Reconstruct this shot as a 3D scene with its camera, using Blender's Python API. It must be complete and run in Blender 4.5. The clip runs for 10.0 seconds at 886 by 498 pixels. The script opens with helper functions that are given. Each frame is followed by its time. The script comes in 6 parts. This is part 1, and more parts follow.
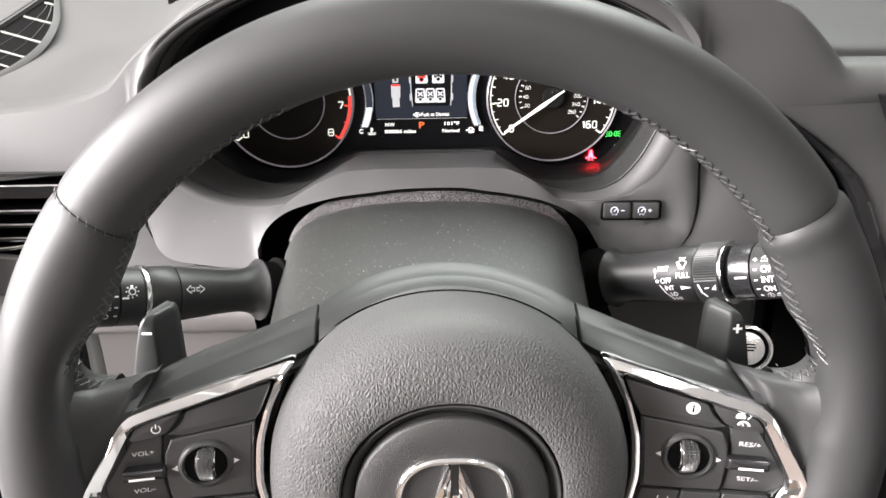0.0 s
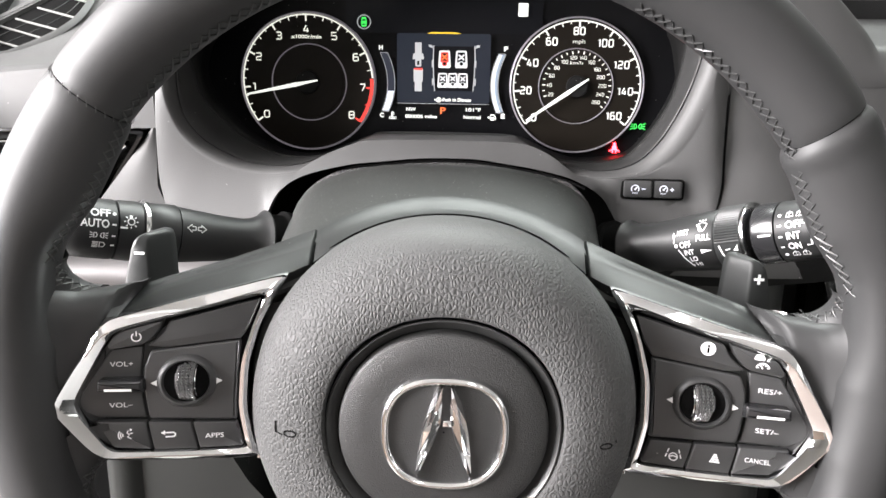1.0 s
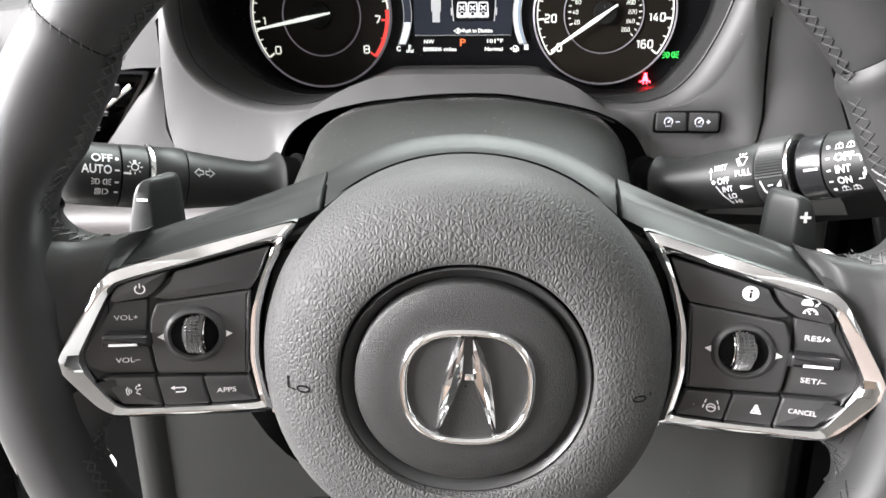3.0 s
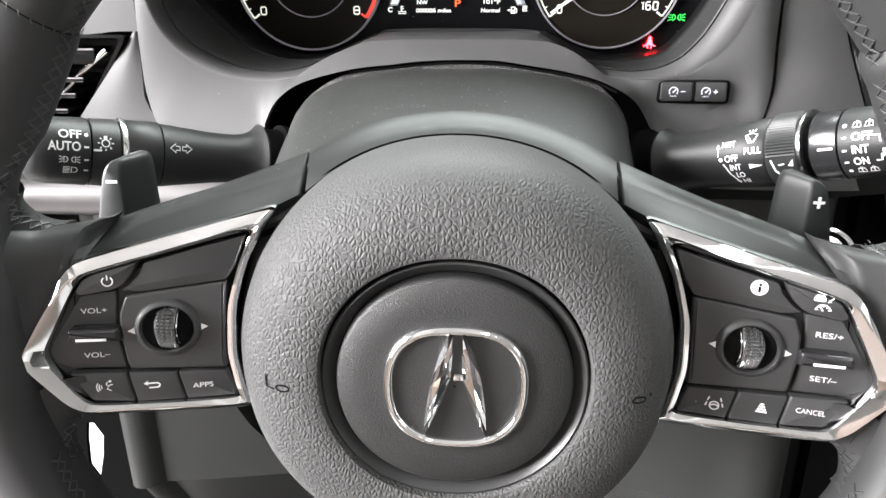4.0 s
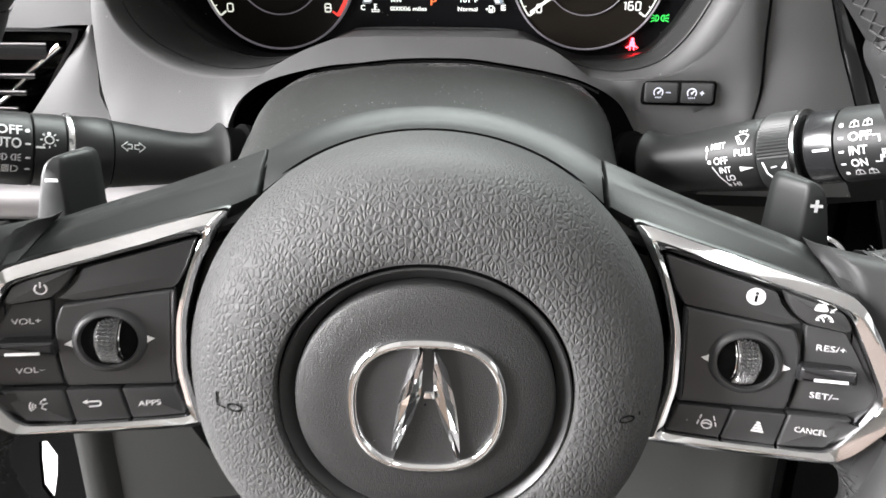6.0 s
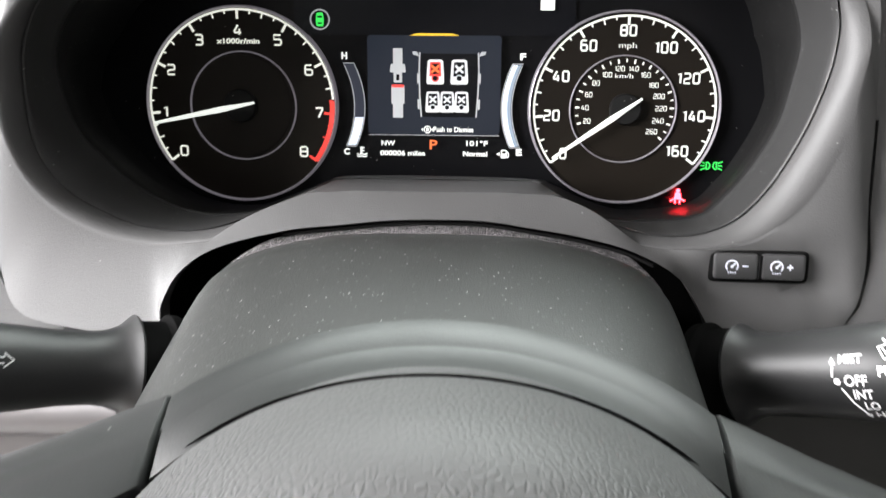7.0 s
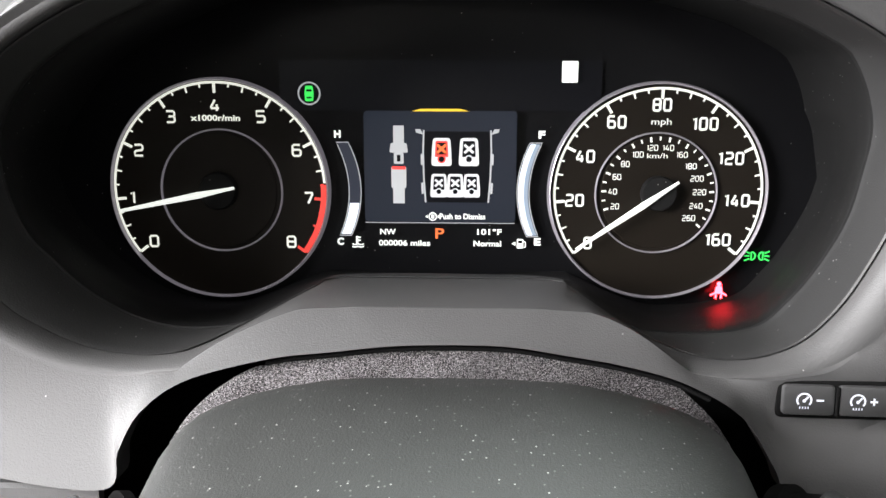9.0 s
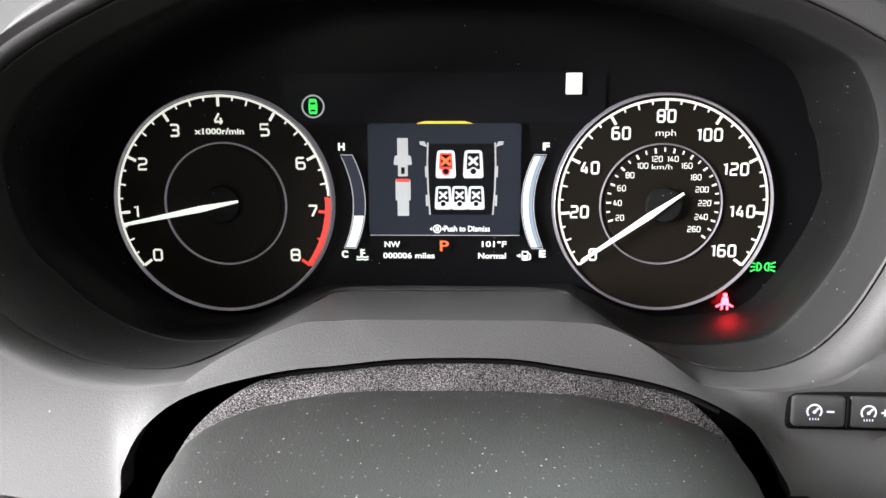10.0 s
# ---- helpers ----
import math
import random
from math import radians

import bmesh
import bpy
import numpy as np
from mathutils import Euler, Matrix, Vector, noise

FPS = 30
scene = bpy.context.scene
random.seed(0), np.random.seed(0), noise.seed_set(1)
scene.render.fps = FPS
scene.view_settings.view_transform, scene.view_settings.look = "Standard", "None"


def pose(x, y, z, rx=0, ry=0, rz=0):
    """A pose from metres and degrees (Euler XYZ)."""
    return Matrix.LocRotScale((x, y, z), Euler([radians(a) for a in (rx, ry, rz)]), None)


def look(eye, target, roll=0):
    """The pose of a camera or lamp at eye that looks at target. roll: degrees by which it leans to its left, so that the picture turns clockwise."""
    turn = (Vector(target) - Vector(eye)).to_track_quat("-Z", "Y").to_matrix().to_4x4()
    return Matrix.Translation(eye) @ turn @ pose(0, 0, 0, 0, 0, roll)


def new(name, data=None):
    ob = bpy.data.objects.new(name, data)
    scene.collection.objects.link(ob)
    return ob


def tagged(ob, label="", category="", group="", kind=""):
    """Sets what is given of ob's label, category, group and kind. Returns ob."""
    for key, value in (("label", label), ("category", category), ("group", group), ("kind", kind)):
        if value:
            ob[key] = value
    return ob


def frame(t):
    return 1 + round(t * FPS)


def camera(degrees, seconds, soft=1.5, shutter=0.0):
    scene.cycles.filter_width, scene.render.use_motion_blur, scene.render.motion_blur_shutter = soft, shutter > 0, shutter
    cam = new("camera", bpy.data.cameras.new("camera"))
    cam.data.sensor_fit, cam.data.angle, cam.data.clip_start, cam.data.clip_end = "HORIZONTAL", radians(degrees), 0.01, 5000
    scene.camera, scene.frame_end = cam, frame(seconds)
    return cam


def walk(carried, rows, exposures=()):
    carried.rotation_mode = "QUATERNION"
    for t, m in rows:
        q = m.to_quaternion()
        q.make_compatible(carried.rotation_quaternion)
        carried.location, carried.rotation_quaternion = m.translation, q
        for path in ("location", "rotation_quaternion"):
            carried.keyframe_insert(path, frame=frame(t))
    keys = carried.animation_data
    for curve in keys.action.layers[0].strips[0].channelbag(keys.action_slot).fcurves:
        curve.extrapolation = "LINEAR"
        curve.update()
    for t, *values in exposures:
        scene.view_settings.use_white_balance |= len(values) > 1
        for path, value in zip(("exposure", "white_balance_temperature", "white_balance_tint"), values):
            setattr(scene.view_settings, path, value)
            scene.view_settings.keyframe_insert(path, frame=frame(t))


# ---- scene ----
# The cabin is laid out in the instrument panel's own frame (x right, y ahead, z up along the
# dials) and then leaned back by 20 degrees into the upright world.
LEAN = 20.0
CABIN = pose(0.0, 0.0, 0.80, -LEAN, 0, 0)

PATH = [
    (0, (0.012, 0.005, 0.256), (-0.004, 1.877, -0.447), -1.1),
    (0.5, (0.023, 0.007, 0.225), (-0.074, 1.899, -0.417), -0.6),
    (1, (0.025, 0.000, 0.190), (-0.075, 1.927, -0.337), 0.7),
    (1.5, (0.027, -0.003, 0.166), (-0.081, 1.950, -0.249), 0.6),
    (2, (0.027, 0.007, 0.158), (-0.127, 1.942, -0.323), -0.4),
    (2.5, (0.026, 0.014, 0.170), (-0.143, 1.919, -0.414), -0.8),
    (3, (0.026, 0.022, 0.185), (-0.135, 1.899, -0.488), -0.8),
    (3.2, (0.026, 0.031, 0.189), (-0.130, 1.885, -0.544), -0.9),
    (4.5, (0.029, 0.047, 0.189), (-0.128, 1.879, -0.597), -0.5),
    (5, (0.027, 0.046, 0.189), (-0.122, 1.877, -0.600), -0.4),
    (5.2, (0.028, 0.046, 0.189), (-0.117, 1.876, -0.604), -0.3),
    (6.3, (0.029, 0.091, 0.174), (-0.069, 1.965, -0.519), 0.2),
    (6.5, (0.022, 0.114, 0.172), (-0.082, 2.014, -0.443), 0.3),
    (7, (0.018, 0.180, 0.176), (-0.075, 2.124, -0.283), 0.4),
    (7.5, (0.014, 0.216, 0.185), (-0.070, 2.165, -0.255), 0.1),
    (8, (0.008, 0.232, 0.197), (-0.069, 2.182, -0.242), 0.2),
    (8.5, (0.007, 0.238, 0.199), (-0.067, 2.190, -0.231), 0.2),
    (9, (0.007, 0.239, 0.200), (-0.063, 2.197, -0.203), 0.1),
    (9.5, (0.006, 0.239, 0.200), (-0.063, 2.202, -0.176), -0),
    (10, (0.005, 0.240, 0.199), (-0.066, 2.204, -0.169), -0.2),
]
cam = camera(58.3, 10.0, shutter=0.3)
walk(cam, [(t, CABIN @ look(eye, target, roll)) for t, eye, target, roll in PATH],
     [(0, 0.20, 6700, 13), (1.5, 0.20, 6550, 11), (5.2, 0.13, 6500, 10), (6.5, 0.0, 6500, 10), (7.0, 0.08, 6500, 10), (7.5, 0.36, 6500, 10), (8.0, 0.20, 6500, 10), (8.5, 0.08, 6500, 10),
      (10.0, 0.12, 6500, 10)])

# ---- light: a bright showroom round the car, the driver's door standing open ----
world = bpy.data.worlds.new("showroom_air")
scene.world = world
world.use_nodes = True
world.node_tree.nodes["Background"].inputs[0].default_value = (0.95, 0.97, 1.0, 1)
world.node_tree.nodes["Background"].inputs[1].default_value = 0.025


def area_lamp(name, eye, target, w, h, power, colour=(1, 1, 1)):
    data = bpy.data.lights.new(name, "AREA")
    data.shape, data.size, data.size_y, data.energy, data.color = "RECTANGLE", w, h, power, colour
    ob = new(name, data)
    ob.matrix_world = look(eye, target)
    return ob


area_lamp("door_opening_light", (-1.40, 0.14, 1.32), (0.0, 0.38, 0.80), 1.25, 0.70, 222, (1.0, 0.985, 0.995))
area_lamp("windscreen_light", (0.20, 1.25, 1.55), (0.05, 0.40, 0.70), 1.1, 0.45, 40, (0.92, 1.0, 0.97))
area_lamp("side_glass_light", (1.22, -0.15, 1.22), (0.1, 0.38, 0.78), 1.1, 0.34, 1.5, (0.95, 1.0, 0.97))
for k in range(4):  # light strips under the showroom ceiling
    area_lamp("ceiling_strip_light", (-2.4 + 1.6 * k, -0.6, 3.0), (-2.4 + 1.6 * k, -0.59, 0.0), 0.25, 3.0, 34, (1.0, 0.99, 0.99))


# ---- materials ----
def material(name, colour, rough=0.5, metal=0.0, emit=None, strength=1.0, spec=0.5, coat=0.0):
    m = bpy.data.materials.new(name)
    m.use_nodes = True
    p = m.node_tree.nodes["Principled BSDF"]
    p.inputs["Base Color"].default_value = (*colour, 1)
    p.inputs["Roughness"].default_value = rough
    p.inputs["Metallic"].default_value = metal
    p.inputs["Specular IOR Level"].default_value = spec
    p.inputs["Coat Weight"].default_value = coat
    if emit:
        p.inputs["Emission Color"].default_value = (*emit, 1)
        p.inputs["Emission Strength"].default_value = strength
    return m


def nodes_of(m):
    t = m.node_tree
    return t.nodes, t.links, t.nodes["Principled BSDF"]


def grain(m, scale, depth, kind="noise", detail=3.0, tone=0.12, tone_scale=25.0, rough_var=0.08, stretch=(1, 1, 1), dust=0.0, fade=None):
    """Adds fine relief, a slow change of tone and gloss, and a few specks of dust."""
    n, l, p = nodes_of(m)
    co = n.new("ShaderNodeTexCoord")
    mp = n.new("ShaderNodeMapping")
    mp.inputs["Scale"].default_value = stretch
    l.new(co.outputs["Object"], mp.inputs["Vector"])
    if kind == "noise":
        tx = n.new("ShaderNodeTexNoise")
        tx.inputs["Scale"].default_value, tx.inputs["Detail"].default_value = scale, detail
        height = tx.outputs["Fac"]
        l.new(mp.outputs[0], tx.inputs["Vector"])
    else:
        wob = n.new("ShaderNodeTexNoise")
        wob.inputs["Scale"].default_value, wob.inputs["Detail"].default_value = scale * 0.9, 2.0
        l.new(mp.outputs[0], wob.inputs["Vector"])
        add = n.new("ShaderNodeMixRGB")
        add.blend_type = "LINEAR_LIGHT"
        add.inputs[0].default_value = 0.12 / scale
        l.new(mp.outputs[0], add.inputs[1])
        l.new(wob.outputs["Color"], add.inputs[2])
        tx = n.new("ShaderNodeTexVoronoi")
        tx.feature = "DISTANCE_TO_EDGE"
        tx.inputs["Scale"].default_value = scale
        l.new(add.outputs[0], tx.inputs["Vector"])
        ramp = n.new("ShaderNodeMapRange")
        ramp.interpolation_type = "SMOOTHSTEP"
        ramp.inputs["From Max"].default_value = 0.32
        l.new(tx.outputs["Distance"], ramp.inputs["Value"])
        height = ramp.outputs[0]
    bump = n.new("ShaderNodeBump")
    bump.inputs["Strength"].default_value, bump.inputs["Distance"].default_value = 1.0, depth
    l.new(height, bump.inputs["Height"])
    if fade:
        sep = n.new("ShaderNodeSeparateXYZ")
        l.new(co.outputs["Object"], sep.inputs[0])
        away = n.new("ShaderNodeMapRange")
        away.interpolation_type = "SMOOTHSTEP"
        away.inputs["From Min"].default_value, away.inputs["From Max"].default_value = fade
        away.inputs["To Min"].default_value = 0.4
        l.new(sep.outputs[2], away.inputs["Value"])
        l.new(away.outputs[0], bump.inputs["Strength"])
    l.new(bump.outputs[0], p.inputs["Normal"])
    slow = n.new("ShaderNodeTexNoise")
    slow.inputs["Scale"].default_value, slow.inputs["Detail"].default_value = tone_scale, 4.0
    l.new(co.outputs["Object"], slow.inputs["Vector"])
    base = tuple(p.inputs["Base Color"].default_value)[:3]
    mix = n.new("ShaderNodeMixRGB")
    mix.inputs[1].default_value = (*[c * (1 - tone) for c in base], 1)
    mix.inputs[2].default_value = (*[c * (1 + tone) for c in base], 1)
    l.new(slow.outputs["Fac"], mix.inputs[0])
    out = mix.outputs[0]
    if dust:
        vor = n.new("ShaderNodeTexVoronoi")
        vor.inputs["Scale"].default_value = 300.0
        l.new(co.outputs["Object"], vor.inputs["Vector"])
        cut = n.new("ShaderNodeMapRange")
        cut.inputs["From Min"].default_value, cut.inputs["From Max"].default_value = 0.10, 0.05
        l.new(vor.outputs["Distance"], cut.inputs["Value"])
        pick = n.new("ShaderNodeSeparateColor")
        l.new(vor.outputs["Color"], pick.inputs[0])
        few = n.new("ShaderNodeMath")
        few.operation = "LESS_THAN"
        few.inputs[1].default_value = dust
        l.new(pick.outputs[0], few.inputs[0])
        both = n.new("ShaderNodeMath")
        both.operation = "MULTIPLY"
        l.new(cut.outputs[0], both.inputs[0])
        l.new(few.outputs[0], both.inputs[1])
        speck = n.new("ShaderNodeMixRGB")
        speck.inputs[2].default_value = (0.26, 0.26, 0.25, 1)
        l.new(both.outputs[0], speck.inputs[0])
        l.new(out, speck.inputs[1])
        out = speck.outputs[0]
        if dust > 0.5:
            fine = n.new("ShaderNodeTexVoronoi")
            fine.inputs["Scale"].default_value = 620.0
            l.new(co.outputs["Object"], fine.inputs["Vector"])
            edge = n.new("ShaderNodeMapRange")
            edge.inputs["From Min"].default_value, edge.inputs["From Max"].default_value = 0.26, 0.06
            edge.inputs["To Max"].default_value = 0.55
            l.new(fine.outputs["Distance"], edge.inputs["Value"])
            tint = n.new("ShaderNodeSeparateColor")
            l.new(fine.outputs["Color"], tint.inputs[0])
            keep = n.new("ShaderNodeMath")
            keep.operation = "LESS_THAN"
            keep.inputs[1].default_value = 0.22
            l.new(tint.outputs[1], keep.inputs[0])
            amount = n.new("ShaderNodeMath")
            amount.operation = "MULTIPLY"
            l.new(edge.outputs[0], amount.inputs[0])
            l.new(keep.outputs[0], amount.inputs[1])
            haze = n.new("ShaderNodeMixRGB")
            haze.inputs[2].default_value = (0.16, 0.16, 0.155, 1)
            l.new(amount.outputs[0], haze.inputs[0])
            l.new(out, haze.inputs[1])
            out = haze.outputs[0]
    l.new(out, p.inputs["Base Color"])
    rr = n.new("ShaderNodeMapRange")
    rr.inputs["To Min"].default_value = p.inputs["Roughness"].default_value - rough_var
    rr.inputs["To Max"].default_value = p.inputs["Roughness"].default_value + rough_var
    l.new(slow.outputs["Fac"], rr.inputs["Value"])
    l.new(rr.outputs[0], p.inputs["Roughness"])
    return m


LEATHER = grain(material("black_smooth_leather", (0.024, 0.024, 0.0245), 0.52, spec=0.36), 2600, 0.00005, tone=0.1)
PAD = grain(material("grained_black_vinyl", (0.064, 0.064, 0.064), 0.56, spec=0.22), 640, 0.00024, kind="leather", tone=0.08, stretch=(1, 1, 0.66), fade=(0.054, 0.043))
DISC = grain(material("fine_grained_black_plastic", (0.020, 0.020, 0.020), 0.44, spec=0.5), 2000, 0.0003)
DASH = grain(material("charcoal_soft_plastic", (0.040, 0.0396, 0.0396), 0.62), 1600, 0.00012, dust=0.02)
COLUMN = grain(material("column_black_plastic", (0.0165, 0.0174, 0.0165), 0.52, spec=0.35), 1500, 0.00014, dust=0.9)
# the bowl's base colour is near-black to carry the shade under the hood
BOWL = grain(material("binnacle_shade_plastic", (0.0055, 0.0055, 0.0055), 0.6, spec=0.15), 1500, 0.0001, dust=0.45)
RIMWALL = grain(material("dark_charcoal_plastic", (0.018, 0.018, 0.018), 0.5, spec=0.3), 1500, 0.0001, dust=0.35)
SATIN = grain(material("satin_black_plastic", (0.018, 0.019, 0.019), 0.45, spec=0.4), 1800, 0.00005, dust=0.02)
COVER = grain(material("spoke_black_plastic", (0.014, 0.015, 0.0148), 0.46, spec=0.35), 1800, 0.00005, dust=0.02)
BUTTON = grain(material("button_black_plastic", (0.031, 0.031, 0.0315), 0.42), 2000, 0.00004, dust=0.02)
STALK = grain(material("stalk_black_plastic", (0.015, 0.0152, 0.0155), 0.44, spec=0.3), 1200, 0.00005)
GLOSS_SLEEVE = grain(material("polished_black_plastic", (0.016, 0.016, 0.017), 0.24), 900, 0.00002)
GLOSS = grain(material("piano_black_trim", (0.01, 0.01, 0.011), 0.07, coat=0.5), 300, 0.000004, rough_var=0.02, dust=0.02)
# darker copy of the knee plastic, with the right side's shade in its colour
SHADE_BLACK = grain(material("shade_black_plastic", (0.003, 0.003, 0.003), 0.5, spec=0.12), 1500, 0.0001)
KNEE = grain(material("black_knee_plastic", (0.026, 0.027, 0.026), 0.5, spec=0.3), 1500, 0.0001, dust=0.02)
# demister slats coloured pale, with the light they catch put into the plastic
PALE_SLAT = grain(material("light_catching_vent_plastic", (0.15, 0.15, 0.145), 0.4), 900, 0.00003)
VENT_BLACK = grain(material("vent_gloss_black", (0.006, 0.006, 0.0065), 0.16, spec=0.4), 300, 0.000004, rough_var=0.03)
GAP = material("dark_gap", (0.006, 0.006, 0.006), 0.8, spec=0.0)
CHROME = grain(material("bright_chrome", (0.82, 0.82, 0.83), 0.07, metal=1.0), 400, 0.000004, tone=0.04, rough_var=0.02)
SATIN_CHROME = grain(material("satin_chrome", (0.72, 0.72, 0.72), 0.2, metal=1.0), 700, 0.00001, tone=0.05, rough_var=0.03)
SILVER = grain(material("brushed_silver_trim", (0.13, 0.124, 0.125), 0.42, metal=0.5), 500, 0.00002, stretch=(0.05, 1, 1))
ROLLER = grain(material("dark_satin_metal", (0.18, 0.18, 0.18), 0.26, metal=0.8), 900, 0.00002)
DARK_RING = grain(material("dark_grey_ring", (0.028, 0.028, 0.028), 0.38), 900, 0.00003)
THREAD = grain(material("black_thread", (0.030, 0.030, 0.030), 0.38), 3000, 0.0001)
WHITE_PRINT = grain(material("white_print", (0.72, 0.72, 0.72), 0.5), 900, 0.00001, tone=0.05)
MASK = grain(material("cluster_mask", (0.004, 0.004, 0.0045), 0.20, spec=0.12), 300, 0.000004, rough_var=0.02, dust=0.12)
DIAL = grain(material("dial_face", (0.0085, 0.0068, 0.0052), 0.35, spec=0.12), 900, 0.00001, dust=0.02)
# silver rings with a faint lilac emission added so they show all round
RING = grain(material("glowing_dial_ring", (0.34, 0.32, 0.35), 0.32, metal=0.6, emit=(0.60, 0.55, 0.63), strength=0.15), 700, 0.00001)
LIT = material("lit_white", (0.5, 0.5, 0.5), 0.5, emit=(0.93, 0.97, 0.90), strength=0.85)
LIT_BAR = material("lit_bar", (0.4, 0.4, 0.45), 0.5, emit=(0.80, 0.89, 0.98), strength=0.8)
LIT_STEEL = material("lit_steel_blue", (0.1, 0.12, 0.15), 0.4, emit=(0.30, 0.38, 0.48), strength=0.7)
LIT_SOFT = material("lit_numerals", (0.4, 0.4, 0.4), 0.5, emit=(0.95, 0.97, 0.84), strength=0.75)
LIT_SEAT = material("lit_seat_white", (0.3, 0.3, 0.3), 0.5, emit=(0.80, 0.82, 0.86), strength=0.72)
LIT_GREY = material("lit_grey", (0.2, 0.2, 0.2), 0.5, emit=(0.62, 0.65, 0.68), strength=0.55)
LIT_DIM = material("lit_dim", (0.006, 0.008, 0.014), 0.4, emit=(0.014, 0.020, 0.040), strength=0.6)
SCREEN = material("display_panel", (0.01, 0.01, 0.012), 0.2, emit=(0.015, 0.022, 0.036), strength=0.7, spec=0.2)
SCREEN_DARK = material("display_black", (0.004, 0.004, 0.005), 0.2, emit=(0.004, 0.005, 0.007), strength=0.25, spec=0.15)
LIT_RED = material("lit_red", (0.3, 0.02, 0.02), 0.5, emit=(1.0, 0.06, 0.04), strength=0.9)
LIT_ORANGE = material("lit_orange", (0.3, 0.08, 0.02), 0.5, emit=(1.0, 0.14, 0.03), strength=1.0)
LIT_AMBER = material("lit_amber", (0.3, 0.2, 0.02), 0.5, emit=(1.0, 0.62, 0.02), strength=0.9)
WARN_RED = material("warning_red", (0.3, 0.02, 0.03), 0.5, emit=(1.0, 0.016, 0.024), strength=38.0)
LIT_GREEN = material("lit_green", (0.02, 0.3, 0.05), 0.5, emit=(0.05, 0.9, 0.12), strength=0.9)
BLUE_WHITE = material("switch_backlight", (0.5, 0.5, 0.55), 0.5, emit=(0.75, 0.85, 1.0), strength=0.45)
SHOWROOM = grain(material("pale_floor", (0.72, 0.71, 0.69), 0.35), 40, 0.0003)
CARPET = grain(material("black_carpet", (0.02, 0.02, 0.02), 0.95, spec=0.1), 900, 0.002)
PAPER = grain(material("white_paper", (0.75, 0.75, 0.73), 0.7), 60, 0.001)
HEADLINER = grain(material("grey_headliner", (0.68, 0.68, 0.67), 0.9), 900, 0.0003)
SEAT = grain(material("dark_brown_leather", (0.13, 0.10, 0.085), 0.6), 300, 0.0005)
TAN = grain(material("tan_leather", (0.52, 0.40, 0.33), 0.6), 300, 0.0005)


def felt_material():
    m = material("grey_felt", (0.05, 0.047, 0.05), 0.95, spec=0.1)
    n, l, p = nodes_of(m)
    co = n.new("ShaderNodeTexCoord")
    tx = n.new("ShaderNodeTexNoise")
    tx.inputs["Scale"].default_value, tx.inputs["Detail"].default_value = 2300, 2
    l.new(co.outputs["Object"], tx.inputs["Vector"])
    rp = n.new("ShaderNodeValToRGB")
    rp.color_ramp.elements[0].position, rp.color_ramp.elements[0].color = 0.47, (0.006, 0.006, 0.006, 1)
    rp.color_ramp.elements[1].position, rp.color_ramp.elements[1].color = 0.66, (0.32, 0.30, 0.31, 1)
    l.new(tx.outputs["Fac"], rp.inputs[0])
    l.new(rp.outputs[0], p.inputs["Base Color"])
    b = n.new("ShaderNodeBump")
    b.inputs["Strength"].default_value, b.inputs["Distance"].default_value = 1.0, 0.0012
    l.new(tx.outputs["Fac"], b.inputs["Height"])
    l.new(b.outputs[0], p.inputs["Normal"])
    return m


FELT = felt_material()


# ---- building tools ----
def thing(name, m, label, category, group="", kind=""):
    ob = new(name)
    ob.empty_display_size = 0.02
    ob.matrix_world = m
    return tagged(ob, label, category, group, kind)


def part(name, bm, mat, parent, label="", smooth=True, kind=""):
    me = bpy.data.meshes.new(name)
    bmesh.ops.recalc_face_normals(bm, faces=bm.faces)
    for f in bm.faces:
        f.smooth = smooth
    bm.to_mesh(me)
    bm.free()
    me.materials.append(mat)
    ob = new(name, me)
    ob.parent = parent
    if label:
        ob["label"] = label
    if kind:
        ob["kind"] = kind
    if smooth:
        sharpen(me)
    return ob


def sharpen(me, degrees=38):
    bm = bmesh.new()
    bm.from_mesh(me)
    limit = radians(degrees)
    for e in bm.edges:
        if len(e.link_faces) == 2 and e.calc_face_angle(0) > limit:
            e.smooth = False
    bm.to_mesh(me)
    bm.free()


def skin(rows, close_rows=False, close_cols=False, bm=None, cap=False):
    """Quads over a net of points: rows of equal length."""
    bm = bm or bmesh.new()
    v = [[bm.verts.new(p) for p in r] for r in rows]
    nr, nc = len(v), len(v[0])
    for i in range(nr if close_rows else nr - 1):
        for j in range(nc if close_cols else nc - 1):
            q = (v[i][j], v[i][(j + 1) % nc], v[(i + 1) % nr][(j + 1) % nc], v[(i + 1) % nr][j])
            if len(set(q)) == 4:
                bm.faces.new(q)
    if cap:
        bm.faces.new(v[0])
        bm.faces.new(v[-1])
    return bm


def spline(pts, n, closed=False):
    """n points along a smooth curve through pts (Catmull-Rom)."""
    p = np.array(pts, float)
    k = len(p)
    out = []
    span = k if closed else k - 1
    for t in np.linspace(0, span, n, endpoint=not closed):
        i = min(int(t), span - 1)
        f = t - i
        ids = [(i + d) % k if closed else min(max(i + d, 0), k - 1) for d in (-1, 0, 1, 2)]
        a, b, c, d = (p[q] for q in ids)
        out.append(0.5 * (2 * b + (c - a) * f + (2 * a - 5 * b + 4 * c - d) * f * f + (3 * b - a - 3 * c + d) * f ** 3))
    return out


